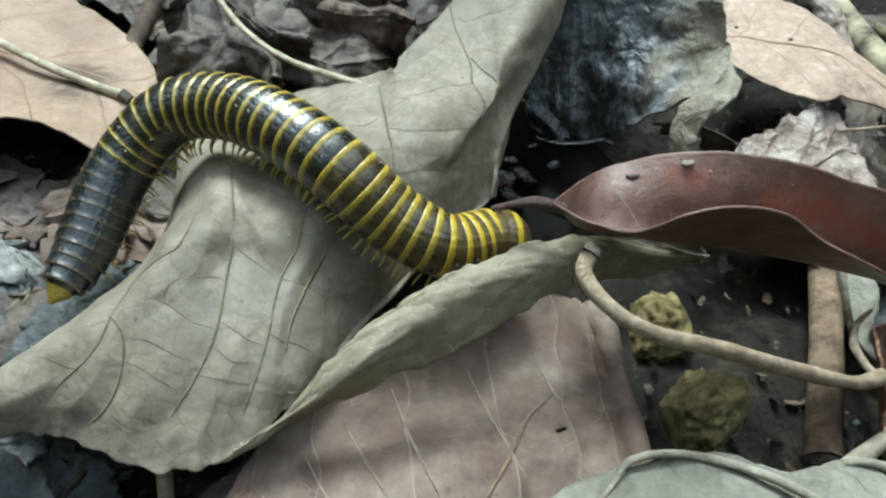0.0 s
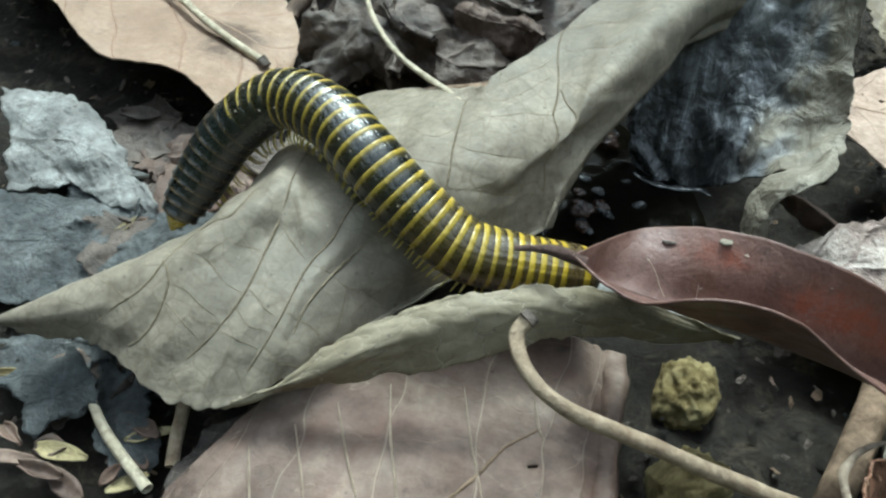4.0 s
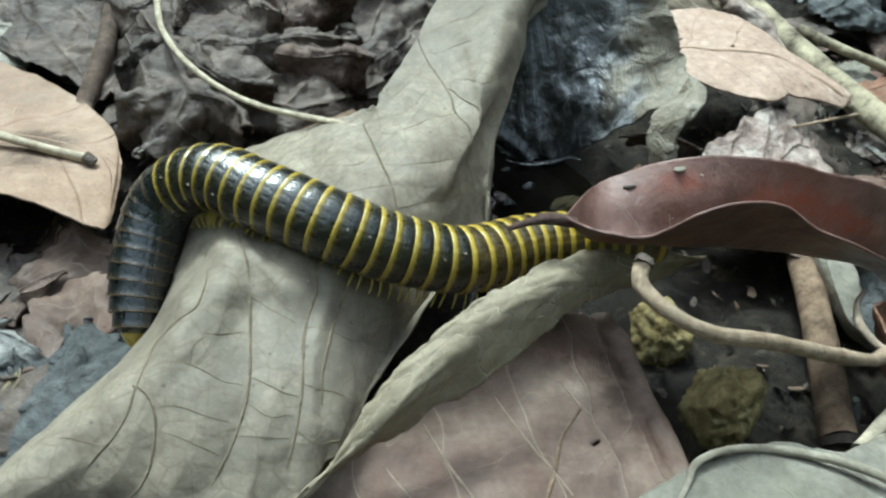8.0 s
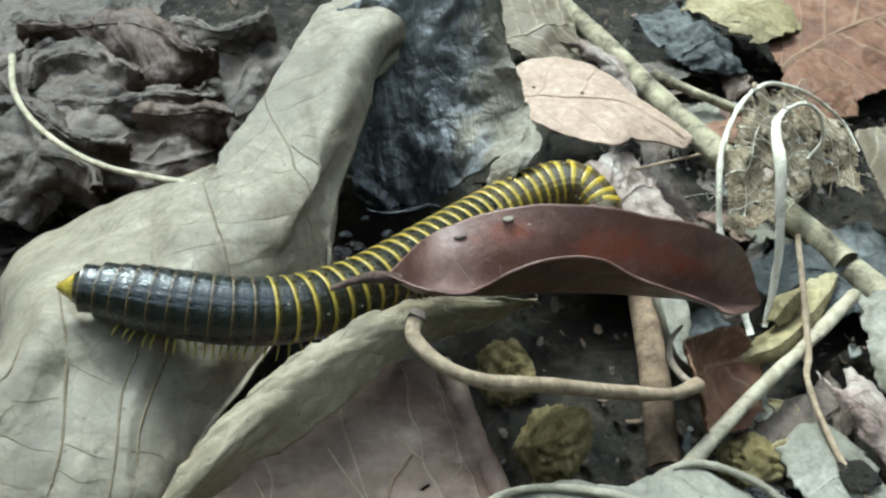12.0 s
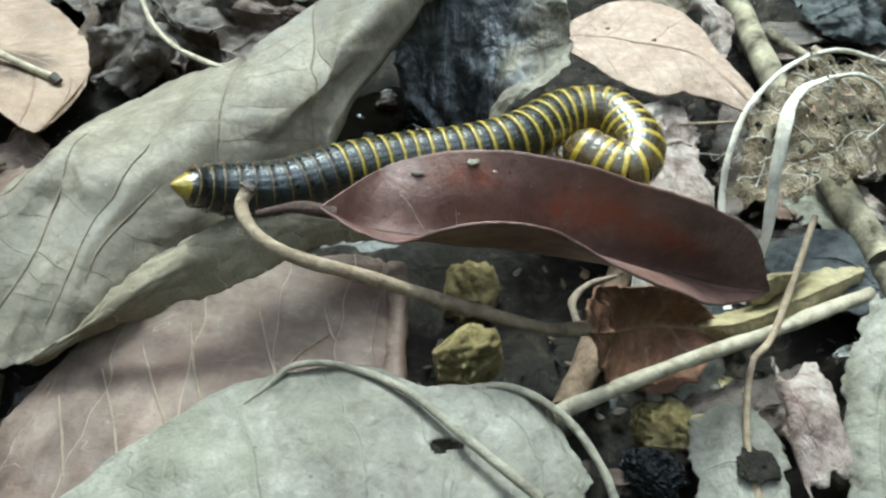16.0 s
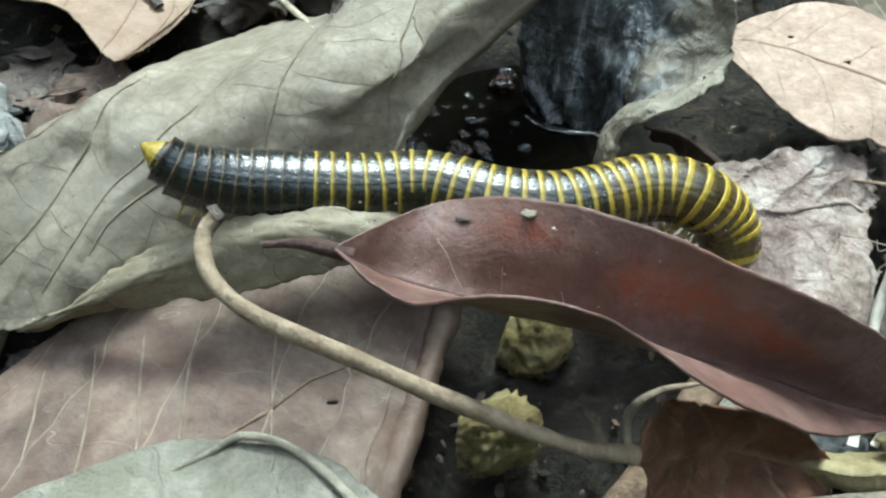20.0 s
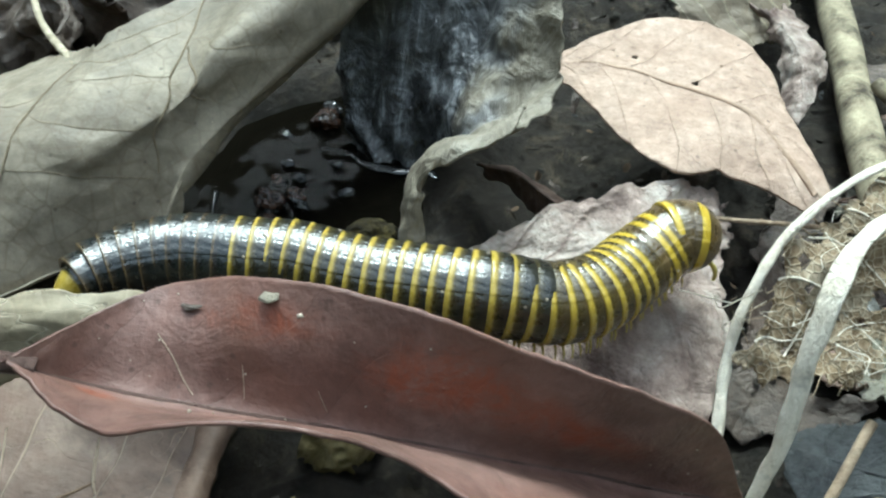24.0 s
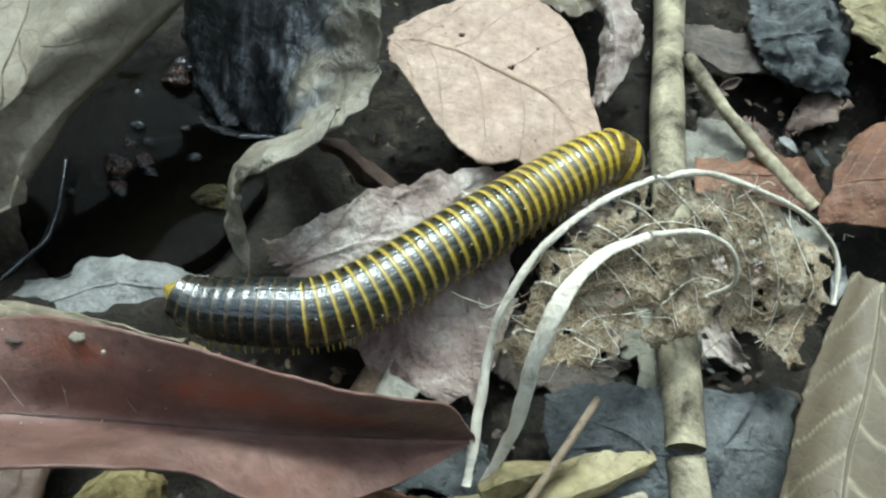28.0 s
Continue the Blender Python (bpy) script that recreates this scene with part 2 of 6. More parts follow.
DARKWOOD = bark_mat("dark_damp_stick", (0.05, 0.034, 0.024), (0.15, 0.105, 0.077))

k = Mat("dark_humus", 0.75, 0.3)
k.color(k.ramp(k.noise(160, 8, 0.72, 0.5), [(0.34, (0.0125, 0.0102, 0.0075)), (0.54, (0.035, 0.028, 0.02)), (0.7, (0.115, 0.09, 0.062))]))
k.bump(k.noise(320, 8, 0.75), 0.0025)
SOIL = k.m
k = Mat("dim_forest_screen", 0.9, 0.1)
k.color(k.ramp(k.noise(4, 8, 0.75), [(0.35, (0.012, 0.014, 0.008)), (0.55, (0.04, 0.05, 0.025)), (0.7, (0.09, 0.11, 0.05))]))
SCREEN = k.m
k = Mat("black_granular_humus", 0.5, 0.5)
k.color(k.ramp(k.noise(500, 6, 0.7), [(0.35, (0.006, 0.006, 0.007)), (0.7, (0.035, 0.034, 0.036))]))
k.bump(k.cells(1100, "F1"), 0.0014)
GRANULE = k.m
k = Mat("yellow_ochre_stone", 0.85, 0.2)
k.color(k.ramp(k.noise(260, 8, 0.7, 0.6), [(0.3, (0.075, 0.054, 0.024)), (0.46, (0.21, 0.16, 0.066)), (0.66, (0.38, 0.31, 0.155))]))
k.bump(k.cells(420, "F1"), 0.0011)
k.bump(k.noise(900, 8, 0.8), 0.0007)
STONE = k.m
k = Mat("mossy_wet_stone", 0.7, 0.3)
k.color(k.ramp(k.noise(420, 8, 0.75, 0.6), [(0.36, (0.012, 0.009, 0.004)), (0.52, (0.06, 0.046, 0.016)), (0.68, (0.21, 0.165, 0.05))]))
k.bump(k.noise(700, 8, 0.8), 0.0016)
MOSSY = k.m
k = Mat("wet_stone", 0.12, 0.7)
k.color(k.ramp(k.noise(400, 6, 0.7), [(0.35, (0.012, 0.007, 0.005)), (0.65, (0.06, 0.028, 0.017))]))
k.bump(k.noise(500, 5), 0.0006)
WETSTONE = k.m
k = Mat("pond_water", 0.03, 0.05)
k.b.inputs["Base Color"].default_value = (0.0035, 0.003, 0.002, 1)
k.b.inputs["Alpha"].default_value, k.b.inputs["IOR"].default_value = 0.86, 1.33
k.bump(k.noise(60, 3, 0.5), 0.0008)
WATER = k.m
k = Mat("water_film", 0.08, 0.7)
k.b.inputs["Base Color"].default_value = (0.02, 0.02, 0.02, 1)
k.bump(k.noise(500, 3), 0.0004)
FILM = k.m
k = Mat("fibrous_leaf_skeleton", 0.8, 0.2)
web = k.ramp(k.noise(260, 8, 0.7, 0.7), [(0.34, (0.10, 0.066, 0.036)), (0.48, (0.24, 0.175, 0.105)), (0.66, (0.48, 0.40, 0.29))])
k.color(k.mix(k.math("MULTIPLY", k.ramp(k.cells(1000), [(0.0, (1,)), (0.09, (0,))]), 0.35), web, (0.66, 0.6, 0.47)))
k.bump(k.ramp(k.cells(1000), [(0.0, (1,)), (0.14, (0,))]), 0.0001)
k.bump(k.noise(700, 6, 0.7), 0.0004)
FIBRE = k.m

# millipede
def shell_mat(name, dark, glow, yellow, edge):
    """Glossy shell: dark plate that turns yellow towards its hind margin, by the 'band' attribute."""
    k = Mat(name, 0.2, 0.62)
    plate = k.ramp(k.noise(420, 5, 0.6), [(0.35, dark), (0.7, glow)])
    hue = k.ramp(k.noise(520, 4, 0.6), [(0.3, tuple(c * 0.75 for c in yellow)), (0.7, yellow)])
    f = k.math("ADD", k.attr("band"), k.math("MULTIPLY", k.math("SUBTRACT", k.noise(800, 3), 0.5), 0.25))
    plate = k.mix(k.ramp(f, [(edge - 0.42, (0,)), (edge - 0.1, (0.75,))]), plate, tuple(c * 0.16 + 0.004 for c in yellow))
    k.color(k.mix(k.ramp(f, [(edge - 0.1, (0,)), (edge + 0.0, (0.55,)), (edge + 0.09, (1,))]), plate, hue))
    k.rough(k.ramp(k.noise(650, 4), [(0.35, (0.2,)), (0.65, (0.42,))]))
    k.b.inputs["Coat Weight"].default_value, k.b.inputs["Coat Roughness"].default_value = 0.4, 0.09
    k.bump(k.noise(1.0, 3, 0.6, 0.0, (260, 1300, 1300)), 0.00014)
    k.bump(k.noise(330, 4, 0.55), 0.00016)
    k.bump(k.noise(1300, 4, 0.6), 0.00008)
    k.link(k.b.inputs["Normal"].links[0].from_socket, k.b.inputs["Coat Normal"])
    return k.m


SHELL = shell_mat("glossy_black_shell", (0.004, 0.005, 0.004), (0.02, 0.018, 0.008), (0.39, 0.285, 0.042), 0.5)
MIDSHELL = shell_mat("olive_brown_shell", (0.02, 0.0145, 0.006), (0.085, 0.058, 0.018), (0.43, 0.31, 0.04), 0.5)
DARKSHELL = shell_mat("dark_tail_shell", (0.004, 0.006, 0.006), (0.012, 0.014, 0.012), (0.13, 0.085, 0.035), 0.6)
COLLAR = shell_mat("brown_front_shell", (0.045, 0.03, 0.012), (0.14, 0.092, 0.033), (0.49, 0.345, 0.03), 0.5)
BAND = shell_mat("yellow_horn", (0.45, 0.34, 0.03), (0.58, 0.46, 0.05), (0.55, 0.44, 0.04), 0.5)
k = Mat("yellow_leg", 0.4, 0.4)
k.b.inputs["Base Color"].default_value = (0.50, 0.40, 0.10, 1)
LEGS = k.m


# ---- building helpers (lengths in millimetres) ----
def spline(points, n):
    """n points along a Catmull-Rom curve through the given ones, even in parameter."""
    p = np.asarray(points, float)
    if len(p) == 2:
        return p[0] + (p[1] - p[0]) * np.linspace(0, 1, n)[:, None] if p.ndim == 2 else np.stack([p[0] + (p[1] - p[0]) * s for s in np.linspace(0, 1, n)])
    q = np.concatenate([[2 * p[0] - p[1]], p, [2 * p[-1] - p[-2]]])
    s = np.linspace(0, len(p) - 1, n)
    i = np.minimum(s.astype(int), len(p) - 2)
    f = (s - i).reshape((-1,) + (1,) * (p.ndim - 1))
    a, b, c, d = q[i], q[i + 1], q[i + 2], q[i + 3]
    return 0.5 * (2 * b + (c - a) * f + (2 * a - 5 * b + 4 * c - d) * f**2 + (3 * b - a - 3 * c + d) * f**3)


GRADS = np.random.RandomState(5).normal(size=(4096, 3))


def pnoise(p, seed=0):
    """Smooth gradient noise of an array of points, about -1 to 1."""
    p = np.asarray(p, float) + seed * 17.31
    i = np.floor(p).astype(int)
    f = p - i
    w = f * f * f * (f * (f * 6 - 15) + 10)
    out = 0
    for dx in (0, 1):
        for dy in (0, 1):
            for dz in (0, 1):
                h = ((i[..., 0] + dx) * 73856093 ^ (i[..., 1] + dy) * 19349663 ^ (i[..., 2] + dz) * 83492791) & 4095
                g = (GRADS[h] * (f - (dx, dy, dz))).sum(-1)
                out = out + g * (w[..., 0] if dx else 1 - w[..., 0]) * (w[..., 1] if dy else 1 - w[..., 1]) * (w[..., 2] if dz else 1 - w[..., 2])
    return out


def fnoise(p, octaves=3, seed=0):
    return sum(pnoise(np.asarray(p) * 2**o, seed + o) / 2**o for o in range(octaves))


def mesh_ob(name, verts, faces, mats, parent=None, smooth=True, slots=None, label="", attrs=()):
    me = bpy.data.meshes.new(name)
    me.from_pydata((np.asarray(verts) * MM).tolist(), [], [list(map(int, f)) for f in faces])
    for m in mats if isinstance(mats, (list, tuple)) else [mats]:
        me.materials.append(m)
    if slots is not None:
        me.polygons.foreach_set("material_index", np.asarray(slots, dtype=np.int32))
    me.polygons.foreach_set("use_smooth", np.full(len(me.polygons), smooth))
    for key, values in attrs:
        a = me.attributes.new(key, "FLOAT", "POINT")
        a.data.foreach_set("value", np.asarray(values, dtype=np.float32))
    me.update()
    ob = new(name, me)
    if parent:
        ob.parent = parent
    if label:
        ob["label"] = label
    return ob


def thing(name, label, category, group="", kind=""):
    return tagged(new(name), label, category, group, kind)


def grid_faces(nu, nv, wrap=False):
    i, j = np.meshgrid(np.arange(nu - 1), np.arange(nv if wrap else nv - 1), indexing="ij")
    j2 = (j + 1) % nv
    return np.stack([i * nv + j, (i + 1) * nv + j, (i + 1) * nv + j2, i * nv + j2], -1).reshape(-1, 4)


GAP = []
LINES = {}


def veins(u, v, side=7, slant=0.35, width=0.012, mid=0.5, seed=0, wob=0.02, curve=0.5, midwidth=1.6, second=1.0, ladder=0):
    """Vein pattern over a blade: midrib at v = mid, slanted curved side veins. 0 to 1."""
    w = v - mid
    wobble = wob * pnoise(np.stack([u * 6, v * 6, u * 0 + seed], -1), seed)
    GAP.clear()
    LINES.clear()
    out = np.clip(1.3 - np.abs(w + wobble * 0.4) / (width * midwidth), 0, 1) if midwidth else 0 * u
    s = np.abs(w) / max(mid, 1 - mid)
    ph = (u + wobble - slant * (s**(1 - curve * 0.5)) + np.where(w > 0, 0.5 / side, 0)) * side
    d = np.abs(ph - np.round(ph)) / side
    GAP.append(d * side * 2)
    LINES["side_vein"] = ph + 0.5 + 200
    out = np.maximum(out, second * np.clip(1.25 - d / (width * (1.05 - 0.5 * s)), 0, 1))
    if ladder:
        gap = np.floor(ph).astype(int)
        shift = np.mod(np.sin(gap * 12.9898 + seed) * 43758.5453, 1.0)
        wave = pnoise(np.stack([u * 14, v * 14, u * 0 + 3], -1), seed + 2)
        q = v * ladder * (0.85 + 0.3 * shift) + shift + 0.5 * wave
        e = np.abs(q - np.round(q)) / ladder
        LINES["cross_vein"] = q + 0.5 + 200
        bold = 0.35 + 0.4 * np.clip(np.sin(np.round(q) * 7.3 + gap * 3.1), 0, 1)
        out = np.maximum(out, bold * np.clip(1.2 - e / (width * 0.75), 0, 1))
    return out


def blade(name, rows, mat, parent, step=0.55, thick=0.35, vein=None, relief=0.25, rumple=((9, 0.5),), ragged=0.35, holes=(), seed=1, label="", extra=None, ribs=(), puff=0.0, folds=None, lace=None, paths=()):
    """A leaf blade: a smooth sheet through rows of points (each row runs across the leaf), with veins, crumples and an uneven margin."""
    rows = np.asarray(rows, float)
    lu = np.linalg.norm(np.diff(rows, axis=0), axis=2).sum(0).max()
    lv = np.linalg.norm(np.diff(rows, axis=1), axis=2).sum(1).max()
    nu, nv = int(np.clip(lu / step, 8, 260)), int(np.clip(lv / step, 6, 200))
    a = spline(rows, nu)
    g = spline(a.transpose(1, 0, 2), nv).transpose(1, 0, 2)
    u, v = np.meshgrid(np.linspace(0, 1, nu), np.linspace(0, 1, nv), indexing="ij")
    if ragged:
        c = spline(rows, nu).mean(1)[:, None]
        edge = np.abs(2 * v - 1) ** 6
        n1 = fnoise(np.stack([u * lu / 5, np.sign(v - 0.5) * 3 + u * 0, u * 0], -1), 4, seed)
        d = c - g
        d /= np.linalg.norm(d, axis=2, keepdims=True) + 1e-6
        g = g + d * (edge * ragged * (n1 + 0.3))[..., None]
        e2 = np.abs(2 * u - 1) ** 10
        n2 = fnoise(np.stack([v * lv / 4, u.round() * 5, u * 0], -1), 4, seed + 9)
        du = np.gradient(g, axis=0)
        du /= np.linalg.norm(du, axis=2, keepdims=True) + 1e-6
        g = g + du * (e2 * ragged * n2)[..., None]
    nrm = np.cross(np.gradient(g, axis=0), np.gradient(g, axis=1))
    nrm /= np.linalg.norm(nrm, axis=2, keepdims=True) + 1e-9
    if nrm[..., 2].mean() < 0:
        nrm = -nrm
    for size, amp in rumple:
        f = fnoise(g / size, 3, seed + 3)
        g = g + nrm * (amp * f)[..., None]
    if folds:
        n3 = fnoise(np.stack([u * 2.5, v * 2.5, u * 0], -1), 2, seed + 5)
        g = g + nrm * (folds[1] * np.sin(2 * np.pi * (folds[0] * v + 0.9 * n3)))[..., None]
    LINES.clear()
    vm = vein(u, v) if vein else np.zeros_like(u)
    g = g + nrm * (relief * vm)[..., None]
    if puff and paths:
        dist = np.full(u.shape, 1.0)
        for kind, pts, _, _ in paths:
            pu = spline(pts, 90)
            fu, fv = pu[:, 0].clip(0, 1) * (nu - 1), pu[:, 1].clip(0, 1) * (nv - 1)
            iu, iv = np.minimum(fu.astype(int), nu - 2), np.minimum(fv.astype(int), nv - 2)
            a1, b1 = (fu - iu)[:, None], (fv - iv)[:, None]
            near = (g[iu, iv] * (1 - a1) + g[iu + 1, iv] * a1) * (1 - b1) + (g[iu, iv + 1] * (1 - a1) + g[iu + 1, iv + 1] * a1) * b1
            reach = 3.2 if kind == "cross_vein" else 7.0
            floor = 0.45 if kind == "cross_vein" else 0.0
            for c in near:
                dist = np.minimum(dist, floor + np.sqrt(((g - c) ** 2).sum(2) + 0.3) / reach)
        GAP[0] = np.clip(dist, 0, 1)
    if puff:
        g = g + nrm * (puff * (GAP[0] ** 0.7 - 0.5) * (1 + 0.5 * fnoise(g / 8, 2, seed)))[..., None]
    for part_name, rv, radii, mat2, lift, u0, u1 in ribs:
        line = g[int(u0 * (nu - 1)):int(u1 * (nu - 1)) + 1, int(round(rv * (nv - 1)))]
        tube(part_name, line[:: max(1, len(line) // 24)] + np.array((0, 0, lift)), radii, mat2, parent, n=60, sides=8, rough=0.12, flat=0.7)
    for kind, pts, radii, mat2 in paths:
        pu = spline(pts, 36)
        fu, fv = pu[:, 0].clip(0, 1) * (nu - 1), pu[:, 1].clip(0, 1) * (nv - 1)
        iu, iv = np.minimum(fu.astype(int), nu - 2), np.minimum(fv.astype(int), nv - 2)
        a1, b1 = (fu - iu)[:, None], (fv - iv)[:, None]
        line = (g[iu, iv] * (1 - a1) + g[iu + 1, iv] * a1) * (1 - b1) + (g[iu, iv + 1] * (1 - a1) + g[iu + 1, iv + 1] * a1) * b1
        tube(kind, line[::3], radii, mat2, parent, n=36, sides=6, rough=0.1, flat=0.8)
    low = g - nrm * thick
    keep = np.ones((nu - 1, nv - 1), bool)
    uc, vc = (u[1:, 1:] + u[:-1, :-1]) / 2, (v[1:, 1:] + v[:-1, :-1]) / 2
    if lace:
        gc = (g[1:, 1:] + g[:-1, :-1]) / 2
        keep &= fnoise(gc / lace[0], 2, seed + 6) < lace[1]
        keep &= fnoise(gc / (lace[0] * 2.8), 2, seed + 7) < lace[2]
    for hu, hv, ru, rv in holes:
        ang = np.arctan2((vc - hv) / rv, (uc - hu) / ru)
        keep &= ((uc - hu) / ru) ** 2 + ((vc - hv) / rv) ** 2 > 1 + 0.3 * np.sin(3 * ang + hu * 40)
    f = grid_faces(nu, nv)
    k = keep.reshape(-1)
    n = nu * nv
    top, bottom = f[k], f[k][:, ::-1] + n
    # rim faces along every border of the kept cells
    e = np.concatenate([top[:, [0, 1]], top[:, [1, 2]], top[:, [2, 3]], top[:, [3, 0]]])
    key = np.sort(e, 1)
    _, inv, cnt = np.unique(key[:, 0].astype(np.int64) * 1000003 + key[:, 1], return_inverse=True, return_counts=True)
    b = e[cnt[inv] == 1]
    rim = np.stack([b[:, 1], b[:, 0], b[:, 0] + n, b[:, 1] + n], -1)
    verts = np.concatenate([g.reshape(-1, 3), low.reshape(-1, 3)])
    return mesh_ob(name, verts, np.concatenate([top, bottom, rim]), mat, parent, label=label, attrs=(("vein", np.tile(vm.reshape(-1), 2)),) + tuple((key, np.tile(val.reshape(-1), 2)) for key, val in LINES.items()) + (((extra[0], np.tile(extra[1](u, v, g).reshape(-1), 2)),) if extra else ()))


def tube(name, points, radii, mat, parent=None, n=40, sides=12, rough=0.08, seed=1, label="", flat=1.0):
    """A stalk or twig: a tapered, slightly knobbly tube along a curve."""
    p = spline(points, n)
    r = np.interp(np.linspace(0, 1, n), np.linspace(0, 1, len(radii)), radii)
    t = np.gradient(p, axis=0)
    t /= np.linalg.norm(t, axis=1, keepdims=True)
    ref = np.array([0.0, 0.0, 1.0]) if abs(t[:, 2]).mean() < 0.8 else np.array([1.0, 0, 0])
    x = np.cross(t, ref)
    x /= np.linalg.norm(x, axis=1, keepdims=True)
    y = np.cross(x, t)
    a = np.linspace(0, 2 * np.pi, sides, endpoint=False)
    ring = np.cos(a)[None, :, None] * x[:, None] + flat * np.sin(a)[None, :, None] * y[:, None]
    rr = r[:, None] * (1 + rough * fnoise(p[:, None] / (6 * max(radii)) + ring * 0.7, 3, seed) * 2)
    verts = (p[:, None] + ring * rr[..., None]).reshape(-1, 3)
    faces = [list(f) for f in grid_faces(n, sides, True)]
    faces += [list(range(sides))[::-1], list(range((n - 1) * sides, n * sides))]
    return mesh_ob(name, verts, faces, mat, parent, label=label)


def stone(name, centre, size, mat, seed, label):
    m = bmesh.new()
    bmesh.ops.create_icosphere(m, subdivisions=5, radius=1)
    p = np.array([v.co for v in m.verts])
    f = [[v.index for v in fc.verts] for fc in m.faces]
    m.free()
    p = p * (1 + 0.22 * fnoise(p * 1.1, 4, seed))[:, None]
    p = p * (1 - 0.3 * np.abs(fnoise(p * 2.2, 4, seed + 4)))[:, None]
    rng = np.random.RandomState(seed)
    for _ in range(5):
        n = rng.normal(size=3)
        n /= np.linalg.norm(n)
        over = np.clip(p @ n - rng.uniform(0.55, 0.8), 0, None)
        p = p - 0.85 * over[:, None] * n
    p = p * (1.16 + 0.045 * fnoise(p * 5, 4, seed + 8) - 0.07 * np.clip(fnoise(p * 7, 2, seed + 2) - 0.25, 0, 1))[:, None]
    ob = mesh_ob(name, p * np.asarray(size), f, mat)
    ob.location = Vector(centre) * MM
    return tagged(ob, label, "stone")


# ---- ground ----
def soil():
    x = np.concatenate([[-2500, -900, -400, -250], np.linspace(-170, 210, 190), [280, 450, 900, 2500]])
    y = np.concatenate([[-2500, -900, -400, -120], np.linspace(-30, 300, 165), [360, 500, 900, 2500]])
    gx, gy = np.meshgrid(x, y, indexing="ij")
    p = np.stack([gx, gy, gx * 0], -1)
    z = -13 + 3.0 * fnoise(p / 22, 4, 2) + 1.2 * fnoise(p / 5, 3, 8)
    out = np.sqrt(((gx - 15.5) / 18.8) ** 2 + ((gy - 113) / 22) ** 2)
    z = z + 6.0 * np.exp(-(((out - 1.3) / 0.3) ** 2))
    pool = np.exp(-(out / 0.98) ** 6)
    z = z * (1 - pool) - 13.0 * pool
    verts = np.stack([gx, gy, z], -1).reshape(-1, 3)
    tagged(mesh_ob("ground", verts, grid_faces(len(x), len(y)), SOIL), "dark moist forest soil with crumbs of humus", "ground", kind="structure")


soil()


def water():
    a = np.linspace(0, 2 * np.pi, 90, endpoint=False)
    r = 1 + 0.12 * fnoise(np.stack([np.cos(a) * 2, np.sin(a) * 2, a * 0], -1), 3, 4)
    rim = np.stack([14.5 + 17.5 * r * np.cos(a), 113 + 24.5 * r * np.sin(a), a * 0 - 8.0], -1)
    verts = np.concatenate([rim, rim - (0, 0, 5.5)])
    n = len(a)
    faces = [list(range(n)), list(range(2 * n - 1, n - 1, -1))] + [[(i + 1) % n, i, n + i, n + (i + 1) % n] for i in range(n)]
    tagged(mesh_ob("water", verts, faces, WATER, smooth=False), "small shallow puddle of clear dark water", "water", kind="structure")


water()


def forest_screen():
    """Dim forest ring far outside the view, added to block low sky light."""
    a = np.linspace(0, 2 * np.pi, 96, endpoint=False)
    rings = []
    for r, z in ((2350, -30), (2400, 600), (2420, 1200), (2380, 1800), (2330, 2150)):
        w = 1 + 0.05 * fnoise(np.stack([np.cos(a) * 3, np.sin(a) * 3, a * 0 + z / 300], -1), 3, 6)
        # raised behind the camera to darken the sides that face it
        z = z * (1 + 0.35 * np.clip(-np.sin(a), 0, 1)) if z > 0 else z + 0 * a
        top = z * (1 + 0.16 * fnoise(np.stack([np.cos(a) * 5, np.sin(a) * 5, a * 0], -1), 3, 2)) if r == 2330 else z
        rings.append(np.stack([r * w * np.cos(a), r * w * np.sin(a), top], -1))
    inner = np.concatenate(rings)
    outer = inner * (1.03, 1.03, 1.0)
    f = grid_faces(5, 96, True)
    n = len(inner)
    cap = [[4 * 96 + i, 4 * 96 + (i + 1) % 96, n + 4 * 96 + (i + 1) % 96, n + 4 * 96 + i] for i in range(96)]
    tagged(mesh_ob("backdrop", np.concatenate([inner, outer]), np.concatenate([f[:, ::-1], f + n, np.array(cap)]), SCREEN), "dim green brown forest ring, unseen, added to block low sky light", "backdrop", kind="structure")


forest_screen()

def across(rows, *points):
    """Add one line of points that runs across a leaf."""
    rows.append(points)


# ---- the large khaki leaf ----
big = thing("khaki_leaf", "large dry khaki leaf with dark curved veins and curled rim", "leaf")
KHAKIROWS = []
across(KHAKIROWS, (-62.8, 51.2, 4.0), (-62.6, 51.0, 4.0), (-62.2, 50.8, 4.0), (-62.4, 50.8, 3.0), (-61.6, 50.4, 3.0))
across(KHAKIROWS, (-56.5, 60.4, 3.0), (-54.5, 55.4, 8.0), (-52.3, 53.1, 8.0), (-51.8, 52.2, 6.0), (-52.2, 51.8, 3.0))
across(KHAKIROWS, (-45.6, 75.8, 1.0), (-40.6, 65.8, 13.0), (-40.2, 58.7, 12.5), (-41.8, 54.2, 9.0), (-44.7, 51.2, 4.0))
across(KHAKIROWS, (-42.2, 90.1, -1.0), (-34.2, 74.1, 17.0), (-32.8, 64.0, 14.5), (-32.7, 54.6, 10.5), (-33.7, 47.4, 4.0))
across(KHAKIROWS, (-45, 118, -6), (-29.8, 83.3, 17.0), (-26.1, 70.5, 15.0), (-24.7, 58.2, 11.0), (-25.7, 49.0, 4.0))
across(KHAKIROWS, (-28, 116, 5), (-23.6, 81.4, 16.0), (-19.5, 69.0, 14.0), (-18.3, 59.7, 10.0), (-19.5, 54.3, 6.0))
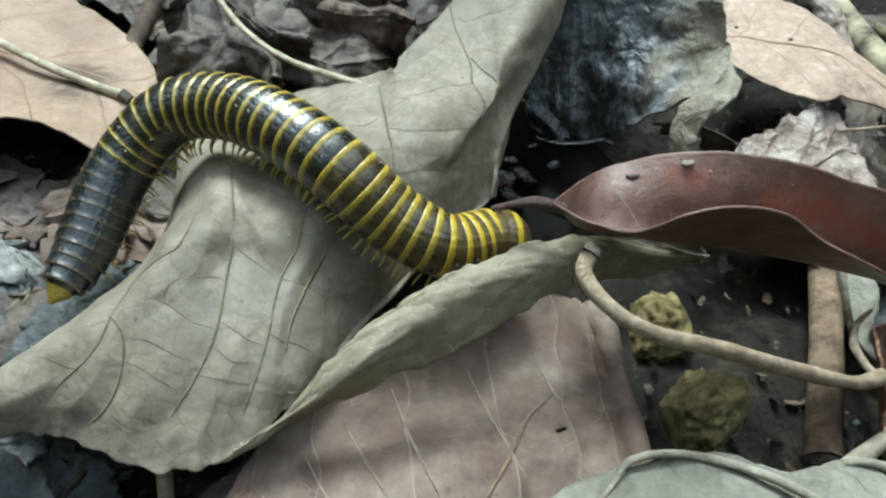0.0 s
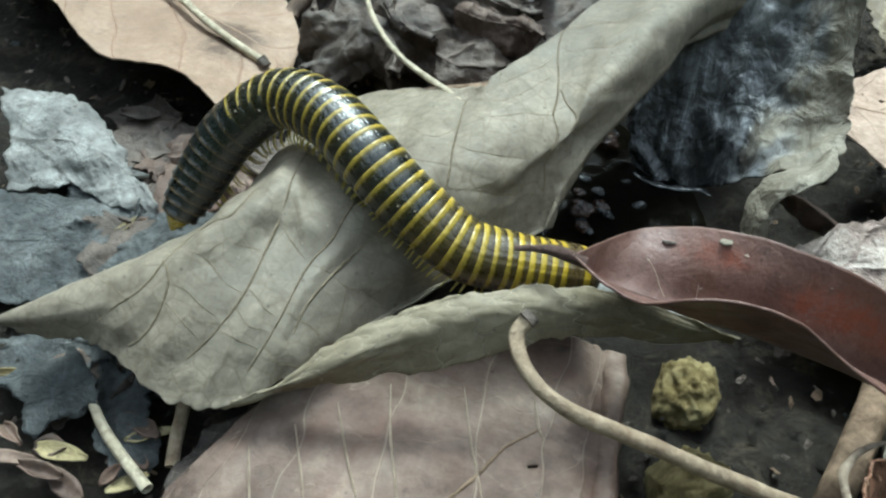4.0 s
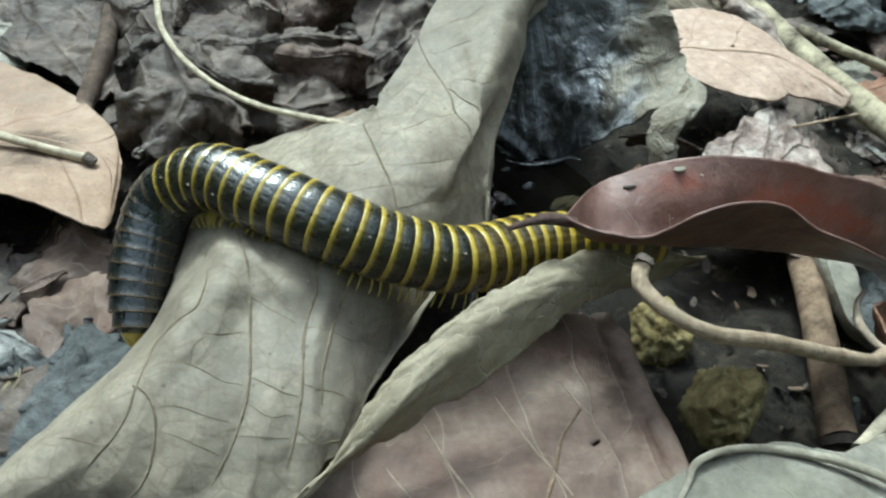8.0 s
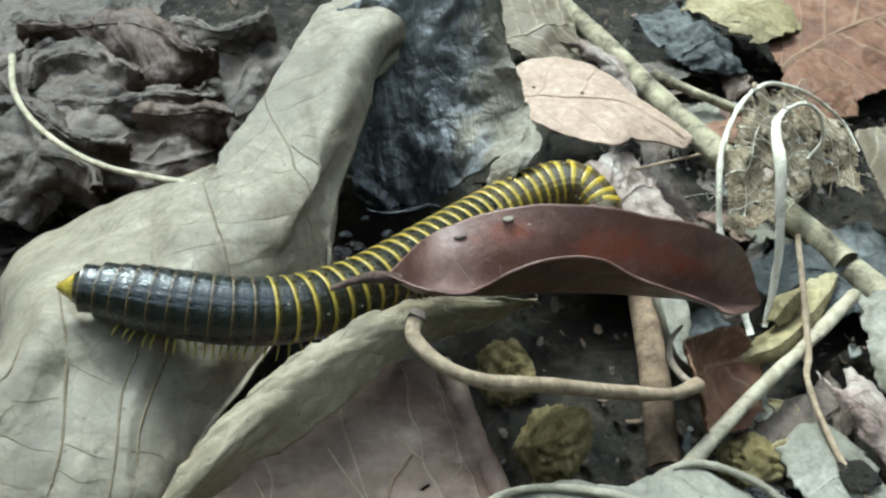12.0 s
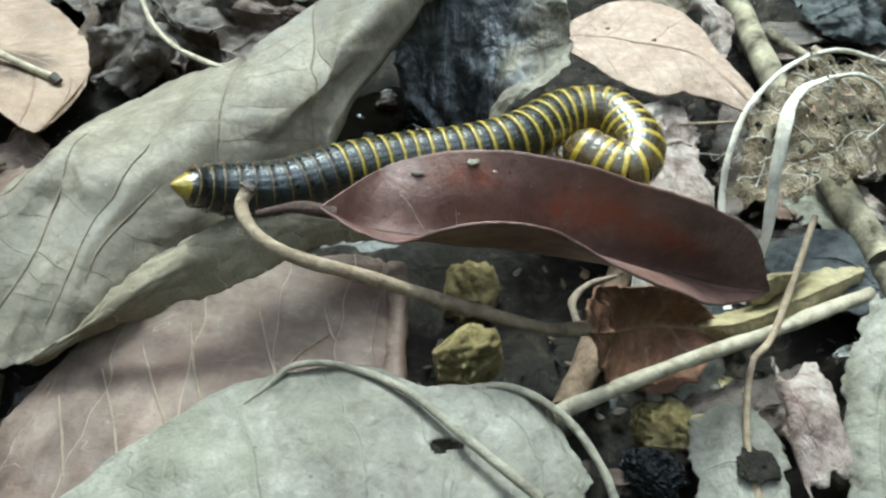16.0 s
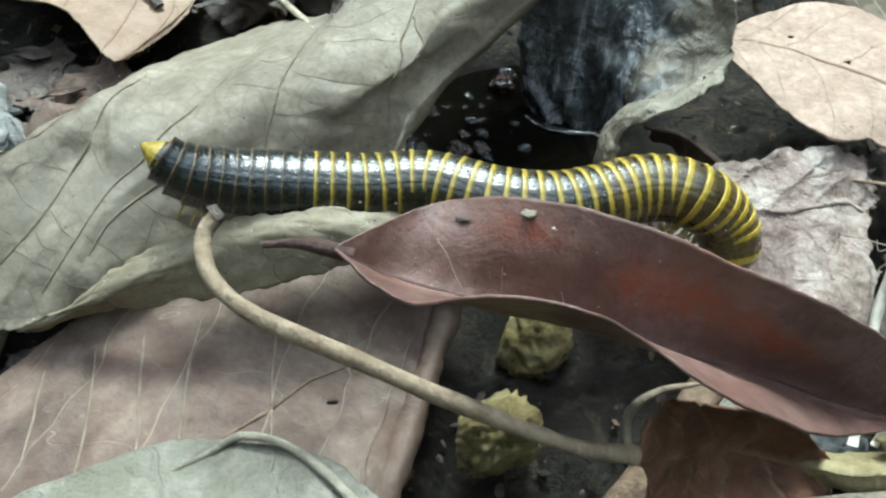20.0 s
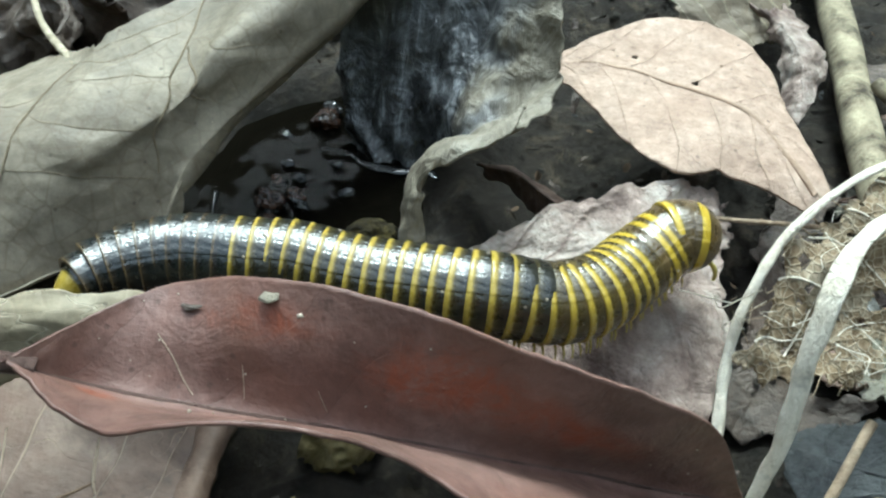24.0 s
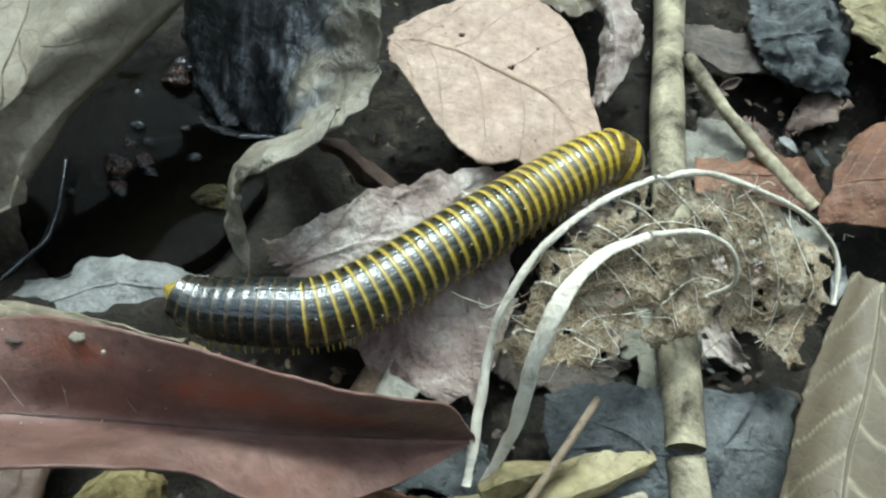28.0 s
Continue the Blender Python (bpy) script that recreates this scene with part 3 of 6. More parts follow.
across(KHAKIROWS, (-11.3, 110, 16), (-8, 92, 17), (-10.4, 77.1, 9.0), (-9.5, 74.0, 3.0), (-13.0, 64.4, 5.0))
across(KHAKIROWS, (-6.2, 114.2, 18.0), (5.5, 104, 17), (3.2, 96.4, 13.0), (6.5, 95.2, 5.5), (6.8, 94, 4))
across(KHAKIROWS, (9.6, 147.3, 20.0), (9, 114, 20), (10.2, 107.2, 13.0), (8.9, 101.0, 10.0), (7.6, 95.5, 6.0))
across(KHAKIROWS, (16.7, 156.3, 22.0), (21.5, 140.8, 24.0), (24.2, 139.2, 20.0), (21.9, 137.9, 16.0), (16.0, 127.5, 14.0))
across(KHAKIROWS, (32.3, 165.9, 19.0), (34.6, 155.9, 21.0), (36.2, 149.6, 19.0), (34.6, 147.5, 17.0), (29.8, 146.9, 15.0))
LEAF_LINES = []


def leaf_line(kind, *points):
    """A vein of the large leaf, by its place along and across the blade."""
    radii = [0.13, 0.19, 0.18, 0.12] if kind == "vein" else [0.05, 0.085, 0.05]
    LEAF_LINES.append((kind, points, radii, VEIN))


leaf_line("vein", (0.343, 0.203), (0.309, 0.309), (0.283, 0.323), (0.226, 0.248), (0.200, 0.348), (0.186, 0.476), (0.162, 0.582), (0.132, 0.861))
leaf_line("vein", (0.427, 0.200), (0.401, 0.298), (0.393, 0.396), (0.375, 0.535), (0.363, 0.646), (0.343, 0.735), (0.323, 0.805), (0.299, 0.875))
leaf_line("vein", (0.541, 0.100), (0.541, 0.240), (0.527, 0.326), (0.513, 0.415), (0.475, 0.524), (0.449, 0.682), (0.429, 0.816), (0.409, 0.942))
leaf_line("vein", (0.194, 0.340), (0.222, 0.507), (0.232, 0.691), (0.228, 0.830), (0.214, 0.919))
leaf_line("vein", (0.743, 0.000), (0.737, 0.039), (0.729, 0.111), (0.717, 0.156), (0.697, 0.220), (0.713, 0.398), (0.725, 0.552), (0.705, 0.657))
leaf_line("vein", (0.597, 0.040), (0.595, 0.148), (0.597, 0.237), (0.609, 0.351), (0.623, 0.448))
leaf_line("vein", (0.560, 0.400), (0.539, 0.465), (0.495, 0.627), (0.485, 0.760))
leaf_line("vein", (0.725, 0.142), (0.731, 0.223), (0.796, 0.448))
leaf_line("cross_vein", (0.609, 0.006), (0.687, 0.033), (0.721, 0.056), (0.735, 0.050))
leaf_line("cross_vein", (0.609, 0.045), (0.661, 0.081), (0.701, 0.092), (0.727, 0.095))
leaf_line("cross_vein", (0.607, 0.078), (0.619, 0.131), (0.665, 0.145), (0.693, 0.175), (0.705, 0.184))
leaf_line("cross_vein", (0.595, 0.192), (0.613, 0.237), (0.639, 0.276), (0.671, 0.326), (0.719, 0.446))
leaf_line("cross_vein", (0.607, 0.326), (0.649, 0.396), (0.695, 0.579), (0.709, 0.630))
leaf_line("cross_vein", (0.739, 0.045), (0.749, 0.092), (0.794, 0.170), (0.834, 0.228), (0.856, 0.315))
leaf_line("cross_vein", (0.729, 0.131), (0.760, 0.203), (0.814, 0.329), (0.832, 0.418))
leaf_line("cross_vein", (0.547, 0.114), (0.571, 0.162), (0.585, 0.159), (0.595, 0.128))
leaf_line("cross_vein", (0.743, 0.000), (0.762, 0.058), (0.802, 0.123), (0.848, 0.175))
leaf_line("cross_vein", (0.551, 0.209), (0.571, 0.231), (0.599, 0.267))
leaf_line("cross_vein", (0.212, 0.334), (0.281, 0.476), (0.325, 0.588), (0.361, 0.646))
leaf_line("cross_vein", (0.226, 0.521), (0.259, 0.574), (0.303, 0.655), (0.339, 0.713))
leaf_line("cross_vein", (0.234, 0.627), (0.283, 0.710), (0.323, 0.783))
leaf_line("cross_vein", (0.303, 0.423), (0.333, 0.476), (0.371, 0.526))
leaf_line("cross_vein", (0.365, 0.630), (0.407, 0.696), (0.439, 0.708))
leaf_line("cross_vein", (0.343, 0.749), (0.383, 0.791), (0.425, 0.819))
leaf_line("cross_vein", (0.481, 0.507), (0.515, 0.521), (0.541, 0.565), (0.567, 0.610), (0.585, 0.747))
leaf_line("cross_vein", (0.449, 0.669), (0.499, 0.702), (0.525, 0.780))
leaf_line("cross_vein", (0.435, 0.802), (0.487, 0.883), (0.529, 0.947), (0.533, 0.841))
leaf_line("cross_vein", (0.281, 0.476), (0.285, 0.435), (0.307, 0.437))
leaf_line("cross_vein", (0.541, 0.565), (0.537, 0.694), (0.537, 0.794))
leaf_line("cross_vein", (0.184, 0.618), (0.158, 0.454), (0.136, 0.265))
leaf_line("cross_vein", (0.381, 0.435), (0.419, 0.496), (0.473, 0.510))
leaf_line("cross_vein", (0.357, 0.682), (0.389, 0.747), (0.427, 0.758))
blade("blade", KHAKIROWS, KHAKI, big, step=0.36, thick=0.3, puff=1.2, relief=0.0, rumple=((16, 0.45), (6, 0.15)), ragged=0.5, seed=3, paths=LEAF_LINES,
    vein=lambda u, v: veins(u, v, side=10, slant=0.2, width=0.0031, mid=1.0, midwidth=0, seed=4, curve=0.7, wob=0.02, ladder=11))
blade("curled_rim", [
    [(-26.0, 48.8, 4.2), (-25.5, 49.2, 3.0), (-26.0, 50.4, 1.0)],
    [(-18.8, 53.9, 8.0), (-17.1, 53.5, 7.5), (-19.1, 53.5, 4.0)],
    [(-12.8, 60.1, 12.0), (-9.2, 58.4, 12.0), (-12.1, 56.7, 6.0)],
    [(-5.8, 65.1, 15.0), (-1.6, 63.6, 14.5), (-2.2, 60.5, 8.0)],
    [(2.2, 69.3, 17.0), (4.9, 67.0, 16.0), (5.2, 64.5, 10.0)],
    [(11.1, 73.6, 17.0), (12.4, 70.9, 16.0), (12.6, 69.0, 11.0)],
    [(20.3, 78.9, 13.0), (20.7, 76.2, 12.0), (20.9, 74.6, 8.0)],
    [(38.0, 81.6, 7.0), (37.9, 81.8, 6.0), (38.1, 82.9, 4.0)],
], RIMLEAF, big, step=0.36, thick=0.3, puff=0.3, relief=0.1, rumple=((12, 0.4), (5, 0.1)), ragged=0.8, seed=8, label="rolled edge showing the underside",
    vein=lambda u, v: veins(u, v, side=9, slant=0.08, width=0.005, mid=0.05, midwidth=1.2, seed=7, wob=0.05, ladder=3))

# ---- pink leaf with a stalk lying on it ----
pink = thing("pink_leaf", "smooth pinkish tan dead leaf with faint veins", "leaf")
blade("blade", [
    [(-159.6, 160.5, 2.0), (-136.0, 136.3, 3.0), (-116.6, 118.8, 5.0)],
    [(-128.4, 177.6, 0.0), (-115.8, 146.7, 2.0), (-105.1, 120.2, 5.0)],
    [(-91.4, 164.2, -2.0), (-91.4, 136.5, 0.0), (-85.6, 108.0, 4.0)],
    [(-68.6, 150.4, -3.0), (-68.1, 130.3, -1.0), (-69.4, 109.3, 4.0)],
    [(-56.9, 136.5, -3.0), (-54.7, 124.2, -2.0), (-53.6, 102.0, 2.0)],
    [(-52.9, 125.1, -3.0), (-52.1, 115.2, -2.0), (-51.6, 104.9, 0.0)],
], PINK, pink, rumple=((20, 0.7), (6, 0.15)), relief=-0.15, seed=11, ribs=(("midrib", 0.5, [0.4, 0.35, 0.2, 0.1], PINK, 0.0, 0.0, 0.97),), vein=lambda u, v: veins(u, v, side=6, slant=0.2, width=0.006, seed=2),
    extra=("stain", lambda u, v, g: sum(np.exp(-(((g[..., 0] - x) / a) ** 2 + ((g[..., 1] - y) / b) ** 2)) for x, y, a, b in ((-67.1, 123.1, 5.5, 6.0), (-67.0, 129.9, 5.0, 3.6), (-69.5, 130.2, 4.0, 1.8)))))
stalk = thing("leaf_stalk", "thin dry leaf stalk with a dark broken end", "twig")
tube("stem", [(-110.0, 149.8, 4.0), (-91.4, 138.2, 3.0), (-71.9, 126.8, 2.0), (-57.3, 121.7, 0.0)], [0.9, 0.8, 0.8, 0.9], STRAW, stalk)
tube("broken_end", [(-58.2, 121.8, 0.4), (-56.6, 121.1, -0.4)], [1.1, 0.9], DARK, stalk, n=8, rough=0.2, label="blackened end")

# ---- dark crumpled leaves behind ----
def crumpled(seed, amp, rows):
    lf = thing("crumpled_leaf", "dark brown crumpled rotting leaf", "leaf", "crumpled leaves")
    rows = [[(x, y, z - 4.5) for x, y, z in r] for r in rows]
    blade("blade", rows, DARK, lf, ribs=(("midrib", 0.5, [0.2, 0.4, 0.45, 0.3], DARK, 0.0, 0.03, 0.95),), rumple=((22, amp * 0.9), (9, amp * 0.45), (4, 0.5)), ragged=2.0, seed=seed, relief=0.4, vein=lambda u, v: veins(u, v, side=6, slant=0.3, width=0.009, seed=6, wob=0.06))


crumpled(21, 4.0, [[(-55.1, 151.0, 4.0), (-55.6, 172.5, 6.0), (-52.6, 195.8, 8.0)], [(-49.1, 122.0, 6.0), (-41.5, 143.4, 9.0), (-37.6, 189.2, 8.0)], [(-41.4, 130.7, -5.0), (-26.9, 136.7, 5.0), (-20.4, 182.5, 8.0)], [(-23.0, 132.4, -8.0), (-16.5, 138.3, 2.0), (-5.2, 183.1, 6.0)], [(-7.7, 141.5, -9.0), (1.9, 159.1, -4.0), (14.1, 177.8, 1.0)]])
crumpled(27, 3.0, [[(-85.9, 167.7, 0.0), (-88.0, 188.1, 2.0), (-95.4, 243.1, 3.0)], [(-61.4, 147.5, 2.0), (-61.2, 176.8, 4.0), (-62.2, 223.3, 6.0)], [(-50.8, 140.5, 2.0), (-43.8, 162.0, 6.0), (-37.0, 210.4, 8.0)], [(-41.9, 140.2, -8.0), (-32.6, 153.2, 0.0), (-19.8, 210.9, 6.0)]])
crumpled(33, 3.5, [[(-94.2, 184.3, -4.0), (-72.4, 199.5, -2.0), (-40.9, 218.4, 0.0)], [(-70.6, 161.2, -4.0), (-48.3, 164.8, 2.0), (-22.4, 188.6, 2.0)], [(-58.7, 142.3, -3.0), (-36.9, 145.3, 2.0), (-10.2, 175.0, 0.0)], [(-50.7, 133.4, -8.0), (-33.0, 139.8, -6.0), (-12.8, 158.3, -6.0)]])


def ruffle(seed, mat, label, rim, low):
    """A wavy flap of a rotting leaf: its rim stands up behind and the blade curls forwards and down."""
    lf = thing("crumpled_leaf", label, "leaf", "crumpled leaves")
    e, b = np.array(rim, float), np.array(low, float)
    rows = [e + (0.5, 2.5, -3.0), e + (0.2, 0.8, -0.4), e, e * 0.75 + b * 0.25 + (0, -0.6, 1.6), e * 0.4 + b * 0.6 + (0, -0.6, 1.3), b, b + (0, 2.0, -5.0)]
    rows = np.array(rows).transpose(1, 0, 2)
    blade("blade", rows, mat, lf, ribs=(("side_vein", 0.55, [0.15, 0.25, 0.2], mat, 0.0, 0.1, 0.9),), step=0.42, rumple=((11, 1.3), (4.5, 0.75), (1.8, 0.22)), ragged=0.5, seed=140 + seed, relief=0.3, vein=lambda u, v: veins(u, v, side=8, slant=0.06, width=0.008, mid=0.3, seed=seed, wob=0.06))


ruffle(0, RUSSET, "reddish brown curled rotting leaf",
    [(-49.5, 177.4, 9.0), (-42.1, 176.3, 9.0), (-34.8, 179.2, 9.0), (-28.4, 183.4, 9.0), (-19.9, 179.5, 9.0), (-14.9, 165.8, 9.0), (-8.9, 159.1, 9.0)],
    [(-49.2, 177.6, 3.0), (-41.0, 175.6, 3.0), (-32.7, 172.3, 3.0), (-25.6, 165.5, 3.0), (-21.0, 161.5, 3.0), (-15.1, 162.1, 3.0), (-8.2, 167.5, 3.0)])
ruffle(1, DARK, "rounded curled edge of a dark rotting leaf",
    [(-43.7, 150.3, 9.0), (-44.0, 161.2, 9.0), (-40.3, 166.8, 9.0), (-33.7, 167.4, 9.0), (-27.8, 160.9, 9.0), (-23.6, 153.6, 9.0)],
    [(-43.5, 157.1, 3.0), (-41.1, 160.1, 3.0), (-36.7, 159.7, 3.0), (-32.2, 156.9, 3.0), (-28.3, 155.4, 3.0), (-23.3, 158.2, 3.0)])
ruffle(2, DARK, "wavy ruffled edge of a dark rotting leaf",
    [(-48.6, 149.0, 7.0), (-41.7, 151.3, 7.0), (-34.4, 149.5, 7.0), (-28.1, 148.8, 7.0), (-20.6, 151.2, 7.0), (-13.0, 148.2, 7.0), (-8.5, 149.9, 7.0)],
    [(-45.7, 147.0, 1.0), (-39.4, 144.3, 1.0), (-33.7, 144.6, 1.0), (-27.9, 145.9, 1.0), (-20.9, 147.1, 1.0), (-13.7, 147.3, 1.0), (-8.9, 151.0, 1.0)])
ruffle(3, DARK, "dark rotting leaf with a curled rim",
    [(-53.5, 141.8, 7.0), (-50.1, 149.1, 7.0), (-44.8, 151.7, 7.0), (-40.3, 146.0, 7.0), (-36.9, 138.8, 7.0), (-32.2, 133.7, 7.0), (-24.9, 131.8, 7.0)],
    [(-53.9, 140.5, 1.0), (-50.3, 142.8, 1.0), (-46.0, 144.2, 1.0), (-42.1, 139.9, 1.0), (-38.0, 138.5, 1.0), (-32.9, 136.9, 1.0), (-25.7, 136.9, 1.0)])
ruffle(4, DARK, "dark hollow curl of a rotting leaf",
    [(-52.9, 133.9, 5.0), (-47.4, 134.0, 5.0), (-43.2, 134.9, 5.0), (-40.0, 135.7, 5.0), (-35.5, 133.9, 5.0), (-31.4, 128.5, 5.0), (-29.8, 121.6, 5.0)],
    [(-53.6, 131.0, -1.0), (-48.4, 130.3, -1.0), (-43.7, 130.5, -1.0), (-40.8, 130.9, -1.0), (-36.9, 130.4, -1.0), (-33.9, 129.1, -1.0), (-31.7, 126.3, -1.0)])
ruffle(5, DARK, "wavy ruffled edge of a dark rotting leaf",
    [(-23.8, 178.3, 7.0), (-16.4, 183.3, 7.0), (-7.9, 177.1, 7.0), (-1.4, 179.4, 7.0), (4.2, 183.3, 7.0)],
    [(-22.2, 173.7, 1.0), (-16.0, 175.8, 1.0), (-7.3, 173.7, 1.0), (-0.6, 177.1, 1.0), (5.2, 182.2, 1.0)])
ruffle(6, RUSSET, "reddish brown folded rotting leaf",
    [(-29.5, 151.2, 5.0), (-24.1, 148.5, 5.0), (-17.7, 146.7, 5.0), (-11.1, 147.0, 5.0), (-5.7, 144.3, 5.0)],
    [(-29.3, 146.0, -1.0), (-23.9, 143.4, -1.0), (-17.4, 142.5, -1.0), (-11.8, 143.9, -1.0), (-7.3, 143.3, -1.0)])
ruffle(7, DARK, "dark rotting leaf with a curled rim",
    [(-60.9, 178.0, 6.0), (-54.1, 167.6, 6.0), (-50.9, 168.5, 6.0), (-47.3, 176.9, 6.0)],
    [(-61.2, 169.6, 0.0), (-55.4, 162.2, 0.0), (-51.7, 162.9, 0.0), (-48.4, 168.3, 0.0)])
post = thing("grey_stick", "smooth grey brown stick behind the dark leaves", "twig")
tube("bark", [(-62.2, 221.3, 3.0), (-60.5, 189.6, 3.0), (-59.8, 162.5, 0.0), (-63.0, 144.0, -5.0)], [2.1, 2.1, 2.0, 2.0], DARKWOOD, post)
stem = thing("thin_stem", "thin pale bent stem leaning on a leaf", "twig")
tube("stem", [(-48.0, 161.6, 10.0), (-45.3, 146.7, 10.0), (-38.7, 133.1, 10.0), (-27.9, 120.2, 11.0), (-11.5, 107.6, 14.5)], [0.75, 0.6, 0.55, 0.5, 0.6], STRAW, stem, n=60)
log = thing("reddish_twig", "short reddish brown twig half under a leaf", "twig")
tube("bark", [(-38.1, 119.5, -5.0), (-26.1, 124.5, -3.0), (-10.2, 132.7, -2.0)], [2.2, 2.4, 2.0], WOOD, log)

# ---- wet leaf in the puddle ----
wet = thing("wet_leaf", "black soaked leaf lying in the puddle, glossy wet", "leaf")
WETROWS = [
    [(16.0, 150.0, 24.0), (24.0, 149.0, 26.0), (32.0, 147.0, 28.0), (40.0, 144.0, 30.0), (46.0, 140.0, 31.0)],
    [(13.0, 143.0, 13.0), (22.0, 143.0, 15.0), (31.0, 142.0, 18.0), (40.0, 139.5, 20.5), (47.6, 135.0, 22.0)],
    [(13.0, 136.0, 4.0), (21.0, 136.0, 6.0), (30.0, 135.5, 9.0), (40.0, 132.5, 13.5), (49.5, 128.5, 16.5)],
    [(15.0, 130.5, -2.5), (21.5, 130.5, -1.5), (30.0, 130.5, 1.0), (39.0, 126.0, 8.0), (50.0, 124.0, 13.0)],
    [(17.5, 127.0, -8.0), (22.0, 124.3, -8.6), (31.5, 126.0, -8.0), (37.0, 119.0, 3.0), (46.5, 113.0, 15.0)],
]
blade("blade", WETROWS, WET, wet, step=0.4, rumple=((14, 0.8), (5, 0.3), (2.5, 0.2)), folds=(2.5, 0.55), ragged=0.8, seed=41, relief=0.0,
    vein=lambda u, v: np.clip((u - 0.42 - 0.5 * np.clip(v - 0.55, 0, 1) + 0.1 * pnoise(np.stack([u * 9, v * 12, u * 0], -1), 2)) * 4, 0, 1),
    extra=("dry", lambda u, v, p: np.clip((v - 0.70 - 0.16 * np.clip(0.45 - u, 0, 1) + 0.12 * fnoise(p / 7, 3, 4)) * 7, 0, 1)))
blade("dry_edge", [
    [(47.2, 116.8, 15.5), (46.3, 115.9, 15.0), (43.2, 114.8, 12.0)],
    [(46.8, 109.3, 17.0), (44.7, 110.5, 16.5), (40.8, 113.2, 11.0)],
    [(41.0, 102.1, 16.5), (39.8, 103.5, 17.0), (36.5, 107.2, 13.0)],
    [(39.3, 99.9, 12.5), (38.0, 99.8, 12.0), (35.9, 102.1, 9.0)],
    [(40.7, 98.3, 7.0), (39.2, 97.4, 7.0), (37.0, 98.3, 5.0)],
    [(41.7, 95.0, 2.0), (40.8, 94.9, 2.0), (39.3, 95.9, 1.0)],
], WET, wet, step=0.4, rumple=((7, 0.5), (3, 0.2)), ragged=0.6, seed=44, label="dry pale curled edge of the leaf", extra=("dry", lambda u, v, p: 1 + 0 * u))

tube("water_rim", [(18.5, 124.9, -7.8), (21.5, 123.4, -7.7), (26.5, 123.4, -7.7), (31.5, 124.6, -7.7), (33.5, 123.5, -7.8)], [0.25, 0.75, 1.0, 0.85, 0.3], FILM, wet, n=40, rough=0.25, flat=0.5, label="bright meniscus of water along the edge")

# ---- pinkish leaf with small holes ----
holed = thing("holed_leaf", "flat pinkish tan leaf with small dark holes", "leaf")
blade("blade", [
    [(48.2, 136.5, 5.5), (47.3, 139.5, 6.0), (47.6, 142.5, 6.5)],
    [(53.0, 132.0, 6.0), (52.5, 140.5, 6.5), (52.8, 148.0, 7.0)],
    [(59.3, 125.3, 6.5), (60.0, 140.0, 6.5), (61.0, 156.0, 6.5)],
    [(66.5, 120.5, 7.0), (69.0, 137.0, 7.0), (70.5, 155.5, 6.5)],
    [(72.0, 122.3, 6.5), (75.0, 135.0, 7.0), (77.5, 148.5, 6.0)],
    [(78.0, 122.7, 5.0), (80.0, 130.0, 6.0), (81.5, 138.0, 5.5)],
    [(84.5, 121.5, 3.5), (86.0, 123.0, 4.0), (88.0, 124.5, 4.0)],
], SALMON, holed, rumple=((18, 0.6), (5, 0.12)), relief=0.2, seed=51, ragged=0.5, ribs=(("midrib", 0.5, [0.15, 0.3, 0.4, 0.45], PINK, -0.1, 0.12, 1.0),), holes=((0.293, 0.64, 0.011, 0.018), (0.465, 0.55, 0.010, 0.016), (0.22, 0.7, 0.006, 0.010), (0.52, 0.72, 0.005, 0.008)), vein=lambda u, v: veins(u, v, side=6, slant=0.2, width=0.005, seed=5))

# ---- pale crumpled leaf under the millipede's front ----
pale = thing("pale_leaf", "bleached pinkish crumpled leaf with torn edges", "leaf")
blade("blade", [
    [(41.1, 102.7, 0.0), (44.1, 98.9, -2.0), (47.3, 94.7, -3.0)],
    [(50.3, 111.4, 3.0), (54.0, 105.3, 1.0), (55.2, 91.7, -3.0)],
    [(60.6, 117.1, 5.0), (63.5, 107.8, 2.0), (64.8, 87.3, -2.0)],
    [(69.7, 123.0, 4.0), (71.4, 114.0, 1.0), (75.3, 87.2, -2.0)],
    [(75.5, 122.7, 1.0), (76.1, 113.0, 0.0), (77.5, 95.1, -3.0)],
], PALE, pale, ribs=(("midrib", 0.5, [0.15, 0.3, 0.35, 0.3], PALE, 0.0, 0.03, 0.95),), rumple=((10, 0.8), (4, 0.5)), ragged=2.0, relief=0.4, seed=61, vein=lambda u, v: veins(u, v, side=5, slant=0.3, width=0.008, seed=9, wob=0.05))

# ---- red-brown leaf, pushed aside by the millipede ----
red = thing("red_brown_leaf", "waxy reddish brown long leaf with a folded midrib", "leaf")
REDROWS = []
across(REDROWS, (18.8, 61.3, 26.6), (18.8, 61.3, 26.6), (18.8, 61.3, 26.6), (18.8, 61.3, 26.6), (18.8, 61.3, 26.6))
across(REDROWS, (20.0, 63.9, 26.2), (20.0, 62.9, 25.5), (20.0, 62.0, 24.7), (20.0, 61.5, 25.5), (20.0, 60.9, 26.1))
across(REDROWS, (22.0, 68.5, 25.1), (22.0, 65.9, 23.8), (22.0, 63.5, 21.8), (22.0, 61.8, 23.9), (22.0, 60.2, 25.6))
across(REDROWS, (24.5, 72.7, 24.4), (24.5, 68.4, 23.0), (24.5, 64.2, 20.6), (24.5, 61.7, 23.5), (24.5, 59.2, 25.5))
across(REDROWS, (29.0, 74.4, 25.4), (29.0, 69.7, 23.2), (29.0, 65.2, 19.8), (29.0, 61.9, 23.3), (29.0, 58.8, 25.8))
